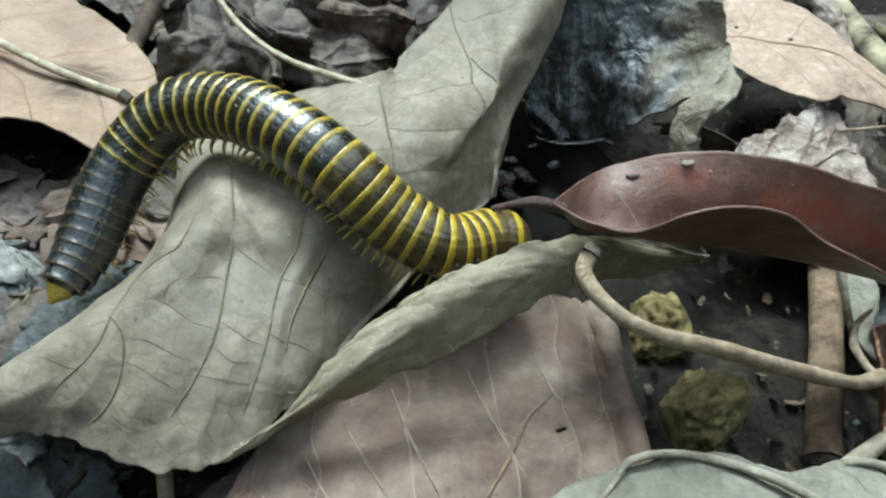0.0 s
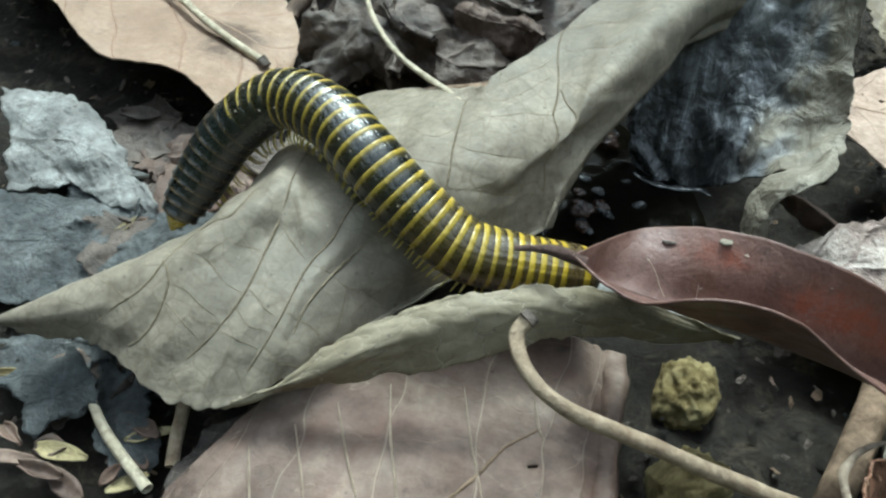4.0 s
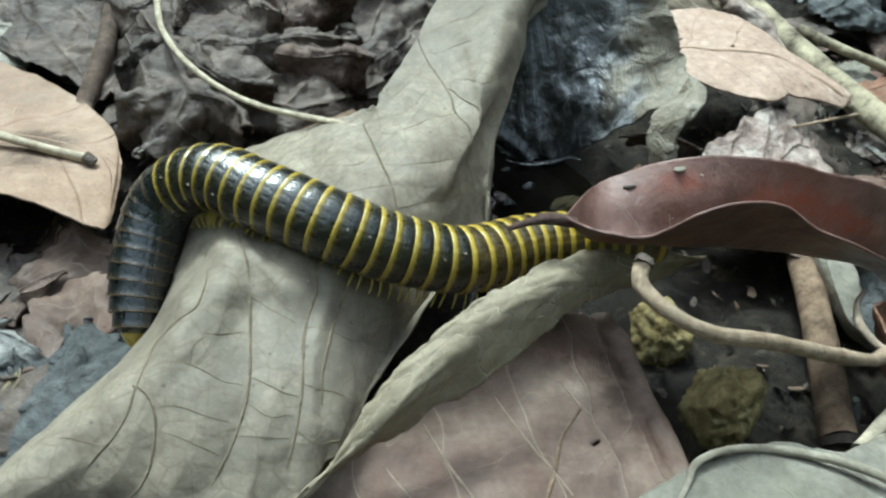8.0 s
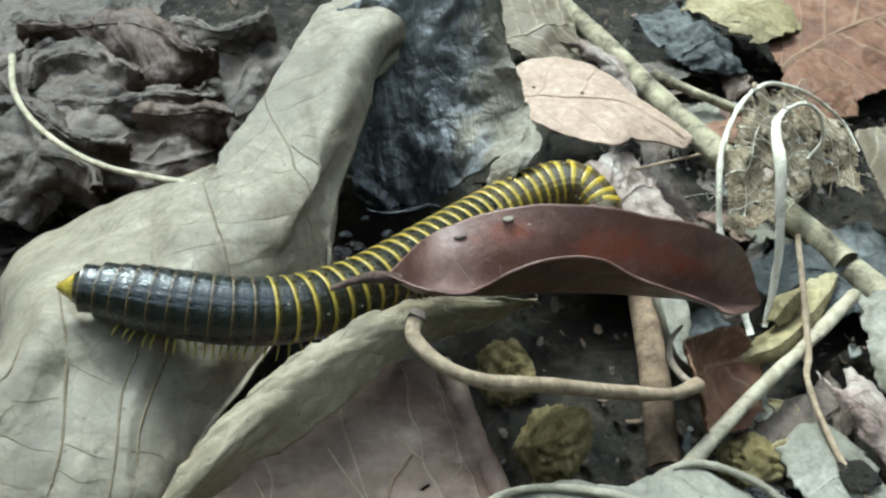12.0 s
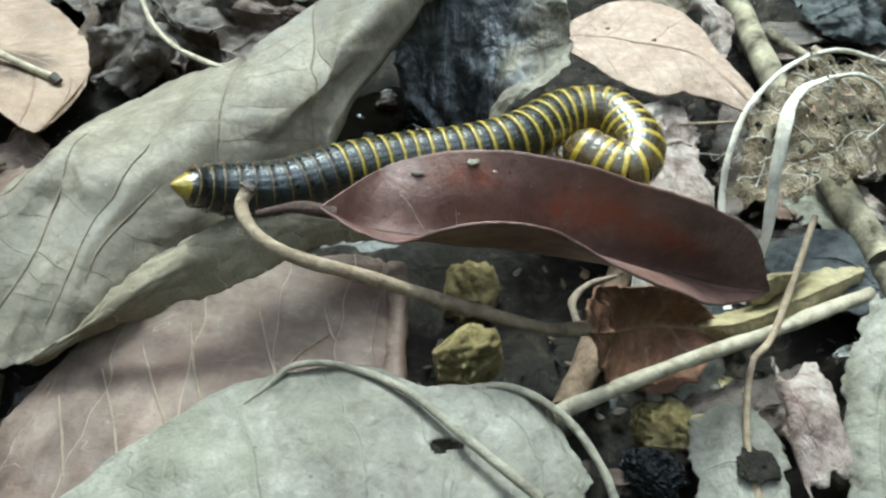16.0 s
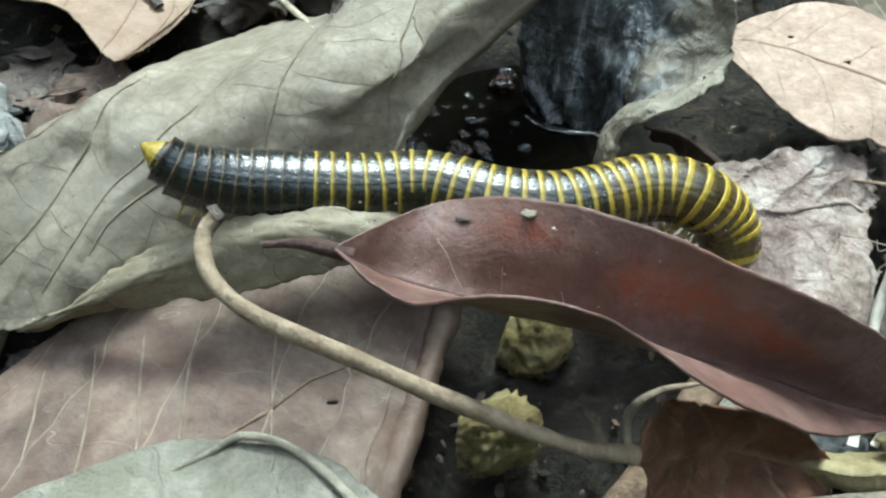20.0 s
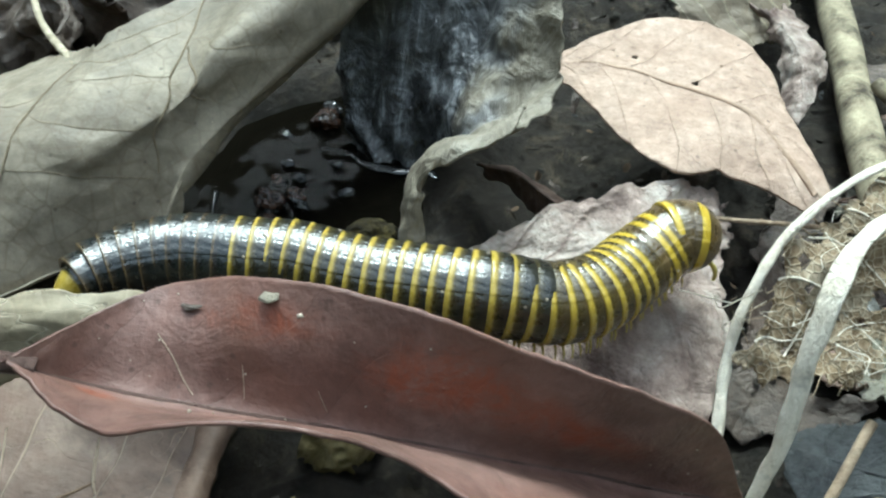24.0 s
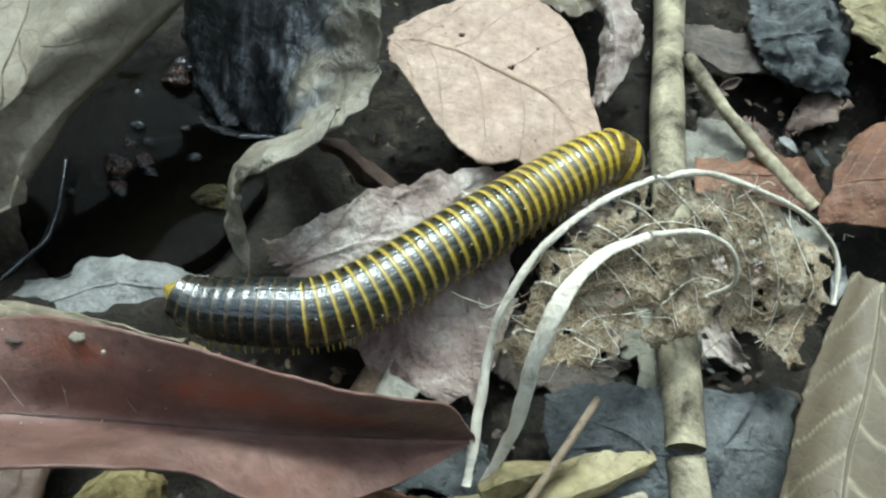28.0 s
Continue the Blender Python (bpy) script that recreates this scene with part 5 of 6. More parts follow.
scrap("pale_scrap", "pale leaf scrap with a round dark hole", [
    [(69.6, 55.3, -4.0), (69.3, 46.7, -4.0), (70.0, 37.6, -5.0)],
    [(77.2, 58.0, -2.0), (75.6, 48.2, -2.0), (74.2, 37.5, -3.0)],
    [(82.3, 52.8, -3.0), (81.6, 47.0, -3.0), (80.6, 38.8, -4.0)]], GREY, 125, 0.5)
scrap("pale_scrap", "whitish mottled leaf scrap leaning on litter", [
    [(81.9, 65.5, -1.0), (82.9, 61.1, 0.0), (89.0, 65.8, -1.0)],
    [(81.8, 56.6, -1.0), (83.6, 54.9, 1.0), (90.7, 58.6, -1.0)],
    [(83.1, 44.9, -3.0), (86.4, 46.6, -2.0), (91.6, 49.5, -3.0)]], PALE, 126, 0.6)
scrap("green_scrap", "greenish grey dead leaf", [
    [(100.5, 80.9, -2.0), (104.5, 79.8, 0.0), (118.1, 81.6, -2.0)],
    [(92.7, 66.1, -2.0), (96.5, 63.1, 1.0), (110.8, 64.9, -2.0)],
    [(88.9, 50.5, -4.0), (92.4, 48.7, -2.0), (102.1, 48.6, -4.0)]], GREY, 127, 0.8)
scrap("slate_leaf", "grey blue leaf scrap behind the red leaf", [
    [(92.2, 97.4, -5.0), (89.2, 91.3, -5.0), (89.3, 86.3, -6.0)],
    [(99.9, 97.5, -3.0), (98.0, 89.7, -3.0), (95.2, 83.1, -5.0)],
    [(107.7, 90.7, -5.0), (104.2, 84.9, -5.0), (100.9, 80.5, -6.0)]], SLATE, 128, 0.7)
scrap("yellowish_leaf", "narrow yellowish dry leaf beside the straw twig", [
    [(70.5, 73.7, -3.0), (70.5, 71.2, -2.0), (71.8, 70.6, -4.0)],
    [(79.0, 76.2, -2.0), (78.7, 71.7, -0.0), (80.3, 70.9, -3.0)],
    [(92.3, 85.7, -2.0), (92.3, 80.2, -0.0), (92.0, 78.0, -3.0)],
    [(100.6, 88.9, -3.0), (101.3, 87.7, -3.0), (101.6, 87.3, -4.0)]], OLIVE, 141, 0.5, 0.6)
scrap("slate_leaf", "blue grey leaf scrap in the dark gap", [
    [(95.4, 97.0, -5.0), (94.7, 88.7, -5.0), (93.3, 82.6, -7.0)],
    [(103.5, 99.8, -4.0), (101.9, 88.6, -4.0), (100.6, 80.2, -6.0)],
    [(114.3, 102.1, -5.0), (111.1, 90.6, -5.0), (109.6, 82.1, -7.0)]], SLATE, 142, 0.8)
scrap("dark_leaf", "dark brown leaf scrap beneath the straw twig", [
    [(62.7, 55.0, -7.0), (64.2, 51.4, -7.0), (66.5, 47.7, -8.0)],
    [(74.0, 62.6, -6.0), (76.0, 57.9, -6.0), (76.7, 53.4, -8.0)],
    [(88.5, 68.6, -6.0), (89.3, 63.4, -6.0), (89.0, 58.7, -8.0)]], DARK, 143, 0.8)
scrap("green_scrap", "greenish grey leaf at the edge of the litter", [
    [(98.9, 77.6, -3.0), (102.2, 76.4, -1.0), (112.4, 79.2, -3.0)],
    [(92.4, 59.8, -3.0), (95.2, 56.4, -0.0), (105.9, 58.9, -2.0)],
    [(89.0, 45.8, -4.0), (92.8, 43.6, -2.0), (102.4, 44.1, -4.0)]], GREY, 144, 0.9)
scrap("rust_leaf_piece", "large red brown leaf lying behind the branch", [
    [(141.2, 184.6, -2.0), (132.0, 160.0, -2.0), (137.2, 141.0, -4.0)],
    [(173.4, 216.8, 0.0), (154.7, 170.8, 1.0), (153.2, 146.5, -2.0)],
    [(222.2, 243.4, 0.0), (197.9, 188.5, 1.0), (184.1, 154.8, -2.0)]], RUST, 129, 0.6, 0.6)
scrap("pale_scrap", "grey green leaf under the pink leaf", [
    [(-120.0, 162.9, -6.0), (-120.0, 181.1, -5.0), (-124.9, 212.4, -6.0)],
    [(-97.2, 163.0, -5.0), (-95.2, 176.9, -3.0), (-99.9, 210.6, -4.0)],
    [(-78.2, 156.4, -7.0), (-78.0, 174.3, -5.0), (-82.5, 210.0, -6.0)]], GREY, 130, 1.5)
scrap("pale_scrap", "pale leaf behind the wet leaf", [
    [(54.5, 192.5, 4.0), (58.7, 170.7, 4.0), (65.1, 162.3, 0.0)],
    [(70.0, 202.4, 4.0), (71.3, 174.5, 4.0), (75.7, 161.6, 0.0)],
    [(84.4, 210.5, 2.0), (82.1, 180.9, 2.0), (83.1, 167.6, 0.0)]], TAN, 131, 0.8)


scrap("curled_leaf", "narrow curled grey tan leaf with a wavy pale edge", [
    [(63.6, 92.6, -3.0), (63.7, 87.9, 0.0), (68.5, 86.9, -1.0)],
    [(62.9, 82.0, -5.0), (62.1, 78.5, -1.0), (66.0, 79.0, -1.0)],
    [(62.4, 73.7, -5.0), (61.2, 72.2, -1.0), (63.0, 73.1, -1.0)],
    [(65.1, 68.0, -4.0), (64.9, 67.5, -2.0), (65.7, 67.7, -1.0)]], GREY, 151, 0.4, 0.5)


scrap("pale_scrap", "pale grey decayed leaf at the edge of the puddle", [
    [(0.5, 84.0, -8.0), (3.7, 80.9, -7.0), (6.7, 77.5, -8.0)],
    [(9.8, 89.7, -7.0), (13.4, 86.2, -5.6), (16.3, 80.5, -7.0)],
    [(15.6, 95.4, -6.5), (20.0, 91.0, -5.0), (25.0, 84.9, -7.0)],
    [(22.0, 96.4, -6.5), (26.5, 92.5, -5.2), (30.0, 87.5, -7.5)],
    [(32.0, 97.8, -8.5), (33.5, 94.0, -7.5), (34.5, 90.0, -8.5)]], BLEACHED, 152, 0.7, 1.4)


scrap("rust_leaf_piece", "narrow reddish brown scrap beside the curled leaf edge", [
    [(39.5, 123.6, -2.0), (41.0, 121.7, -1.0), (41.5, 122.0, -4.0)],
    [(45.0, 123.6, -2.0), (46.3, 120.6, 0.0), (45.8, 120.7, -4.0)],
    [(50.0, 121.4, -2.0), (50.7, 117.9, 0.0), (49.3, 118.1, -4.0)],
    [(55.4, 119.1, -3.0), (54.8, 117.1, -2.0), (53.3, 117.5, -5.0)]], RUSSET, 153, 0.4, 0.8)


# ---- dark lump, seed, wet pebbles, fibres ----
lump = stone("black_lump", (64.4, 48.3, -7.0), (4.6, 4.4, 4.0), GRANULE, 15, "black crumbly lump of humus among leaf scraps")
seed = stone("round_seed", (77.6, 47.6, -1.5), (2.5, 2.6, 0.8), SOIL, 16, "round flat blackish seed on a pale scrap")
for n, (c, r) in enumerate((((11.0, 110.8, -6.6), 2.1), ((14.0, 113.2, -7.2), 1.6), ((12.6, 107.6, -7.5), 1.6), ((11.8, 130.4, -7.0), 2.4), ((9.9, 116.4, -8.5), 1.4))):
    stone("wet_pebble", c, (r, r * 0.8, r * 0.7), WETSTONE, 30 + n, "small wet reddish brown pebble in the puddle")["group"] = "wet pebbles"
# several of these glossy blobs are added just to imitate glints on water
for n, (c, r) in enumerate((((13.1, 117.2, -7.4), 1.3), ((16.2, 111.3, -6.9), 1.2), ((14.6, 112.4, -7.1), 0.9), ((13.4, 106.6, -7.2), 0.9), ((11.7, 109.5, -7.5), 1.2), ((17.5, 121.5, -7.4), 0.9), ((10.0, 119.5, -7.4), 1.1), ((11.9, 133.3, -7.0), 1.8), ((5.6, 104.6, -8.0), 1.2), ((6.9, 126.3, -8.0), 1.0), ((21.1, 116.8, -8.0), 1.2))):
    stone("wet_pebble", c, (r, r * 0.7, r * 0.6), FILM, 60 + n, "small black glossy pebble set in the puddle for glints")["group"] = "wet pebbles"
slick = thing("slick_twig", "black glistening wet stem at the puddle's edge", "twig")
tube("stem", [(3.3, 109.3, -6.0), (6.3, 101.3, -6.0), (7.3, 95.0, -6.3), (5.4, 90.0, -6.6), (3.3, 84.1, -7.0)], [0.4, 0.55, 0.6, 0.5, 0.5], FILM, slick, n=40, rough=0.2)
stone("mossy_stone", (27.0, 111.0, -8.6), (3.8, 2.6, 2.2), MOSSY, 41, "ochre green mossy stone at the puddle's surface")


def fibres():
    """Loose curled fibres of the skeleton leaf."""
    rng = np.random.RandomState(4)
    base = [np.array(p) for p in ((78.8, 94.8, 14.0), (82.4, 101.1, 18.0), (87.5, 106.3, 19.0), (93.7, 113.5, 19.0), (101.8, 117.3, 16.0), (111.1, 117.3, 12.0), (84.9, 94.1, 9.0), (92.4, 100.9, 10.0), (102.6, 105.6, 7.0), (112.8, 108.4, 6.0))]
    verts, faces, n = [], [], 0
    for i in range(110):
        p0 = base[rng.randint(len(base))] + rng.normal(0, 2.2, 3) * (1, 1, 0.5)
        d = rng.normal(0, 1, 3) * (1, 1, 0.45)
        d /= np.linalg.norm(d)
        ln, bend = rng.uniform(2, 6), rng.normal(0, 1.3, 3)
        c = spline([p0, p0 + d * ln * 0.35 + bend * 0.5, p0 + d * ln * 0.7 + bend, p0 + d * ln + bend * 0.3], 17)
        r = rng.uniform(0.03, 0.09)
        t = np.gradient(c, axis=0)
        t /= np.linalg.norm(t, axis=1, keepdims=True)
        x = np.cross(t, (0.3, 0.2, 0.93))
        x /= np.linalg.norm(x, axis=1, keepdims=True)
        y = np.cross(t, x)
        verts.append(np.stack([c + r * x, c - 0.5 * r * x + 0.87 * r * y, c - 0.5 * r * x - 0.87 * r * y], 1).reshape(-1, 3))
        faces += [[n + b for b in f] for f in grid_faces(17, 3, True).tolist()]
        n += 51
    mesh_ob("fibre_tangle", np.concatenate(verts), faces, [FIBRE, BONE], skel, slots=np.repeat(np.arange(110) % 3 == 0, 48).astype(int), label="loose tan curled fibres")["kind"] = "stuff"


fibres()


def specks(parent, name, rows, count, seed, size, mat, lift=0.15):
    """Small grains lying on a blade."""
    rng = np.random.RandomState(seed)
    a = spline(np.asarray(rows, float), 60)
    g = spline(a.transpose(1, 0, 2), 40).transpose(1, 0, 2)
    for i in range(count):
        c = g[rng.randint(4, 56), rng.randint(3, 30)] + (0, 0, lift)
        m = np.array([[1, 0, 0], [-1, 0.2, 0], [0.1, 1, 0], [0, -1, 0.1], [0, 0, 0.8], [0, 0, -0.6]]) * rng.uniform(0.5, 1.0, (6, 3)) * size * rng.uniform(0.5, 1.4)
        mesh_ob(name, m + c, [[0, 2, 4], [2, 1, 4], [1, 3, 4], [3, 0, 4], [2, 0, 5], [1, 2, 5], [3, 1, 5], [0, 3, 5]], mat, parent)


specks(big, "dust_grain", KHAKIROWS, 26, 5, 0.16, SPECK, 1.0)
specks(red, "speck", REDROWS, 30, 3, 0.14, SPECK)
specks(red, "crumb", REDROWS[4:8], 2, 8, 0.45, SPECK)

# ---- decayed leaf pieces in the gaps ----
PIECES = []


def piece(mat, *places):
    for c in places:
        PIECES.append((c, mat))


piece(BROWN, (-56.9, 100.7, -5.0), (-51.0, 94.4, -7.0), (-56.9, 88.6, -4.5), (-44.3, 90.8, -8.0), (-63.8, 112.5, -9.0), (122.0, 161.4, -8.0), (94.6, 110.6, -9.0), (111.6, 147.4, -8.0), (-67.7, 100.3, -9.0))
piece(SLATE, (-47.9, 83.0, -4.5), (-56.2, 74.3, -4.0), (-51.6, 77.8, -3.5), (-56.4, 65.7, -4.0), (-73.7, 86.7, -8.0), (-66.5, 68.1, -4.0), (-61.3, 54.5, -9.0), (-49.8, 56.1, -9.0), (74.1, 80.0, -9.0), (-43.8, 47.3, -9.0), (-76.8, 87.9, -8.0))
piece(DARK, (-47.4, 99.6, -8.0), (-75.9, 102.8, -8.0), (-66.2, 100.3, -9.0), (-61.5, 72.7, -4.0), (-52.5, 49.9, -9.0), (106.2, 171.4, -8.0), (84.7, 113.7, -9.0), (86.6, 131.6, -9.0), (83.7, 101.4, -9.0), (100.7, 148.3, -9.0), (-65.3, 83.0, -9.0))
piece(GREY, (71.7, 66.9, -8.0), (102.4, 144.7, -8.0), (99.9, 107.5, -7.0), (116.8, 131.0, -7.0))
piece(PALE, (104.4, 124.0, -8.0), (106.2, 113.9, -8.0))
piece(TAN, (109.9, 123.0, -8.0))


def leaf_pieces():
    """Torn, half-rotten bits of leaf lying on the soil."""
    rng = np.random.RandomState(31)
    for n, (c, mat) in enumerate(PIECES):
        ln, wd, a = rng.uniform(6, 13), rng.uniform(4, 8), rng.uniform(0, 6.28)
        ax, ay = np.array((np.cos(a), np.sin(a), rng.normal(0, 0.15))), np.array((-np.sin(a), np.cos(a), rng.normal(0, 0.15)))
        rows = []
        for s in (-1, -0.45, 0.1, 0.6, 1):
            w = wd * (1.05 - 0.6 * s * s) * rng.uniform(0.7, 1.25)
            m = np.array(c) + ax * s * ln + ay * rng.normal(0, 1.2) + (0, 0, rng.normal(0, 0.7))
            rows.append([m - ay * w + (0, 0, rng.normal(0, 0.8)), m, m + ay * w + (0, 0, rng.normal(0, 0.8))])
        p = thing("leaf_piece", "torn half rotten piece of leaf on the soil", "leaf", "leaf pieces")
        blade("blade", rows, mat, p, step=0.55, rumple=((8, 0.8), (3, 0.3)), ragged=2.2, seed=200 + n, relief=0.2, vein=lambda u, v: veins(u, v, side=4, slant=0.3, width=0.012, seed=n, wob=0.05))


leaf_pieces()


def leaf_bits():
    """Small curled flakes of dry leaf lying in the gaps."""
    rng = np.random.RandomState(77)
    spots = (((-66, -36), (34, 53), -8.5, 16), ((-80, -46), (68, 106), -6.0, 14), ((58, 108), (44, 84), -7.0, 16), ((84, 130), (112, 168), -8.0, 12))
    for xs, ys, z, count in spots:
        for n in range(count):
            c = np.array((rng.uniform(*xs), rng.uniform(*ys), z + rng.uniform(-0.6, 1.2)))
            mat = (OLIVE, BROWN, BLEACHED, RUSSET, DARK)[rng.choice(5, p=[0.2, 0.25, 0.15, 0.2, 0.2])]
            a, ln, wd, curl = rng.uniform(0, 6.28), rng.uniform(1.8, 4.2), rng.uniform(0.7, 1.7), rng.uniform(0.3, 1.6)
            ax, ay = np.array((np.cos(a), np.sin(a), rng.normal(0, 0.25))), np.array((-np.sin(a), np.cos(a), 0))
            rows = [[c + ax * q * ln - ay * wd * w + (0, 0, curl), c + ax * q * ln + (0, 0, 0.3 * curl * q * q), c + ax * q * ln + ay * wd * w + (0, 0, curl * 0.7)] for q, w in ((-1, 0.3), (-0.4, 1.0), (0.3, 0.9), (1, 0.2))]
            bit = thing("leaf_flake", "small curled flake of dry leaf on the soil", "leaf", "leaf flakes")
            blade("blade", rows, mat, bit, step=0.45, rumple=((3, 0.3),), ragged=0.4, seed=300 + n, thick=0.2)


leaf_bits()


# ---- loose litter, too small to count ----
def litter():
    rng = np.random.RandomState(9)
    mats = [DARK, SLATE, WOOD, SOIL, BROWN]
    verts, faces, slots = [], [], []
    n = 0
    for i in range(7000):
        x, y = rng.uniform(-150, 190), rng.uniform(0, 280)
        if ((x - 18) / 24) ** 2 + ((y - 113) / 25) ** 2 < 1:
            continue
        s = rng.uniform(0.25, 1.1) * rng.uniform(0.5, 1)
        base = np.array([x, y, -11.5 + 2.5 * rng.rand()])
        m = 8
        ang = np.linspace(0, 2 * np.pi, m, endpoint=False)
        rad = s * rng.uniform(0.55, 1.25, m)
        q = np.stack([np.cos(ang) * rad * rng.uniform(1, 2.2), np.sin(ang) * rad, rng.normal(0, 0.22 * s, m)], -1)
        a, tilt = rng.uniform(0, 6.28), rng.normal(0, 0.45, 2)
        rot = np.array([[np.cos(a), np.sin(a), tilt[0]], [-np.sin(a), np.cos(a), tilt[1]], [0, 0, 1]])
        mid = np.array([[0, 0, 0.3 * s], [0, 0, 0.3 * s - 0.5]])
        verts += [q @ rot + base, mid @ rot + base]
        fs = [[b, (b + 1) % m, m] for b in range(m)] + [[(b + 1) % m, b, m + 1] for b in range(m)]
        faces += [[n + b for b in g] for g in fs]
        slots += [int(rng.choice(5, p=[0.4, 0.04, 0.06, 0.48, 0.02]))] * len(fs)
        n += m + 2
    tagged(mesh_ob("leaf_crumbs", np.concatenate(verts), faces, mats, smooth=False, slots=slots), "crumbs of dead leaves and bark on the soil", "litter", kind="stuff")


litter()

# ---- millipede ----
N = 42
HEAD = 1.3  # the head reaches this many ring lengths past the collar
BODY = {}


def body(t, *points):
    """The body's axis at a time, from tail to head: points in millimetres, with the ring's number where it is known."""
    BODY[t] = points


body(0, (-52.6, 73.7, 4.0, 0), (-50.4, 79.5, 6.0), (-46.6, 89.5, 12.0), (-39.8, 94.6, 18.0), (-31.2, 93.2, 21.0), (-22.4, 86.7, 23.0, 24), (-14.4, 80.3, 22.0), (-7.1, 76.6, 17.0), (-0.3, 75.2, 14.0), (6.0, 78.4, 12.0), (10.4, 79.0, 11.0, 43))
body(1, (-51.5, 74.5, 4.0, 0), (-49.5, 81.0, 8.0), (-45.1, 88.1, 14.0), (-38.1, 91.5, 20.0), (-31.3, 91.5, 22.0), (-23.2, 86.6, 23.0), (-15.6, 79.8, 22.0), (-7.9, 77.0, 17.0), (0.5, 78.3, 13.0), (8.6, 81.4, 11.0), (13.2, 82.4, 10.0, 43))
body(2.5, (-49.7, 75.9, 4.0, 0), (-47.2, 80.8, 8.0), (-42.0, 87.7, 16.0), (-35.4, 91.4, 21.0), (-26.1, 88.2, 23.0), (-17.8, 83.0, 22.0), (-9.7, 79.7, 18.0), (-1.0, 77.6, 14.0), (6.0, 80.1, 12.0), (13.1, 82.4, 11.0, 43))
body(4.5, (-48.5, 77.4, 4.0, 0), (-46.9, 82.0, 8.0), (-42.2, 89.2, 16.0), (-34.8, 91.4, 21.0), (-25.5, 87.8, 23.0), (-17.1, 82.2, 22.0), (-9.1, 78.8, 18.0), (-1.2, 77.7, 14.0), (6.6, 80.0, 12.0), (16.9, 83.2, 10.0, 43))
body(5, (-47.7, 78.3, 4.0, 0), (-45.7, 84.7, 8.0), (-41.7, 91.2, 16.0), (-34.3, 92.6, 21.0), (-24.6, 87.3, 23.0), (-16.2, 81.1, 21.0), (-8.3, 77.7, 17.0), (-0.3, 77.3, 13.0), (7.7, 81.2, 11.0), (16.1, 83.9, 10.0, 43))
body(6.5, (-45.9, 75.9, 4.0, 0), (-45.3, 82.3, 8.0), (-42.1, 87.9, 15.0), (-35.6, 90.9, 20.0), (-27.9, 88.0, 22.0), (-19.2, 83.0, 20.0), (-10.0, 78.1, 16.0), (-0.2, 77.8, 13.0), (9.1, 80.7, 12.0), (16.5, 82.4, 11.0), (24.1, 84.3, 10.0, 43))
body(8, (-44.0, 78.1, 4.0, 0), (-42.9, 84.8, 9.0), (-39.5, 91.7, 15.0), (-32.6, 90.5, 20.0), (-25.1, 84.7, 21.0), (-16.7, 79.6, 20.0), (-9.0, 77.8, 17.0, 25), (0.2, 77.8, 14.0), (10.6, 81.5, 12.0), (20.3, 82.7, 11.0), (31.9, 83.2, 10.0, 43))
body(9.5, (-40.8, 89.9, 10.0, 0), (-38.1, 91.6, 15.0), (-32.2, 88.5, 20.0), (-25.1, 81.9, 22.0), (-18.4, 78.4, 21.0), (-10.2, 76.7, 19.0), (-2.8, 76.1, 17.0), (5.5, 77.5, 15.0, 24), (16.8, 84.5, 13.0), (29.9, 92.5, 12.0, 43))
body(10.5, (-36.9, 85.9, 19.0, 0), (-32.2, 86.3, 20.5), (-24.6, 82.5, 21.0), (-16.6, 77.6, 20.5), (-9.1, 75.9, 19.5), (0.6, 76.4, 17.0, 24), (11.0, 82.4, 14.0), (22.5, 90.4, 12.0), (35.6, 96.9, 11.0), (48.3, 99.3, 12.0, 43))
body(11, (-34.2, 82.9, 22.0, 0), (-29.9, 82.7, 22.0), (-23.2, 79.6, 21.5), (-15.3, 76.8, 20.5), (-7.1, 75.4, 19.0), (0.3, 76.1, 17.0), (10.4, 83.0, 14.0), (23.1, 90.7, 12.0), (37.3, 98.3, 11.0), (48.1, 102.5, 12.0), (55.7, 101.4, 12.0, 43))
body(12, (-25.6, 78.9, 22.0, 0), (-22.0, 78.3, 21.5), (-14.7, 76.1, 20.5), (-6.6, 74.8, 19.0), (1.4, 75.9, 17.0), (10.4, 80.3, 15.0), (21.1, 88.0, 13.0), (33.8, 97.4, 11.0), (44.5, 102.8, 11.0), (51.6, 103.5, 11.0), (54.9, 99.9, 9.0, 40), (54.6, 96.2, 7.0, 43))
body(13, (-18.0, 74.7, 22.0, 0), (-14.0, 74.0, 21.5), (-7.3, 73.7, 20.0), (0.3, 74.2, 17.5), (8.7, 78.0, 15.0), (19.4, 86.9, 13.0), (31.8, 95.8, 12.0), (42.8, 101.6, 12.0), (51.8, 103.1, 12.0), (57.4, 100.6, 11.0), (59.0, 96.3, 8.0, 43))
body(13.5, (-16.0, 73.7, 22.0, 0), (-12.1, 72.2, 21.5), (-6.0, 72.7, 20.0), (0.9, 74.1, 18.0), (9.2, 77.7, 16.0), (19.4, 85.3, 14.0), (31.7, 94.5, 13.0), (43.3, 102.6, 12.0), (52.8, 104.0, 12.0), (59.3, 101.5, 11.0), (61.1, 96.2, 9.0, 43))
body(15.5, (-6.8, 69.4, 23.0, 0), (-3.5, 70.5, 20.4), (4.2, 73.7, 18.0), (12.3, 78.5, 16.5), (23.4, 86.5, 15.0), (33.9, 92.9, 14.0), (43.3, 99.6, 13.5), (51.2, 105.0, 13.0), (58.3, 105.4, 12.4), (62.7, 98.9, 12.0), (60.4, 93.1, 11.0), (56.2, 96.4, 12.4, 43))
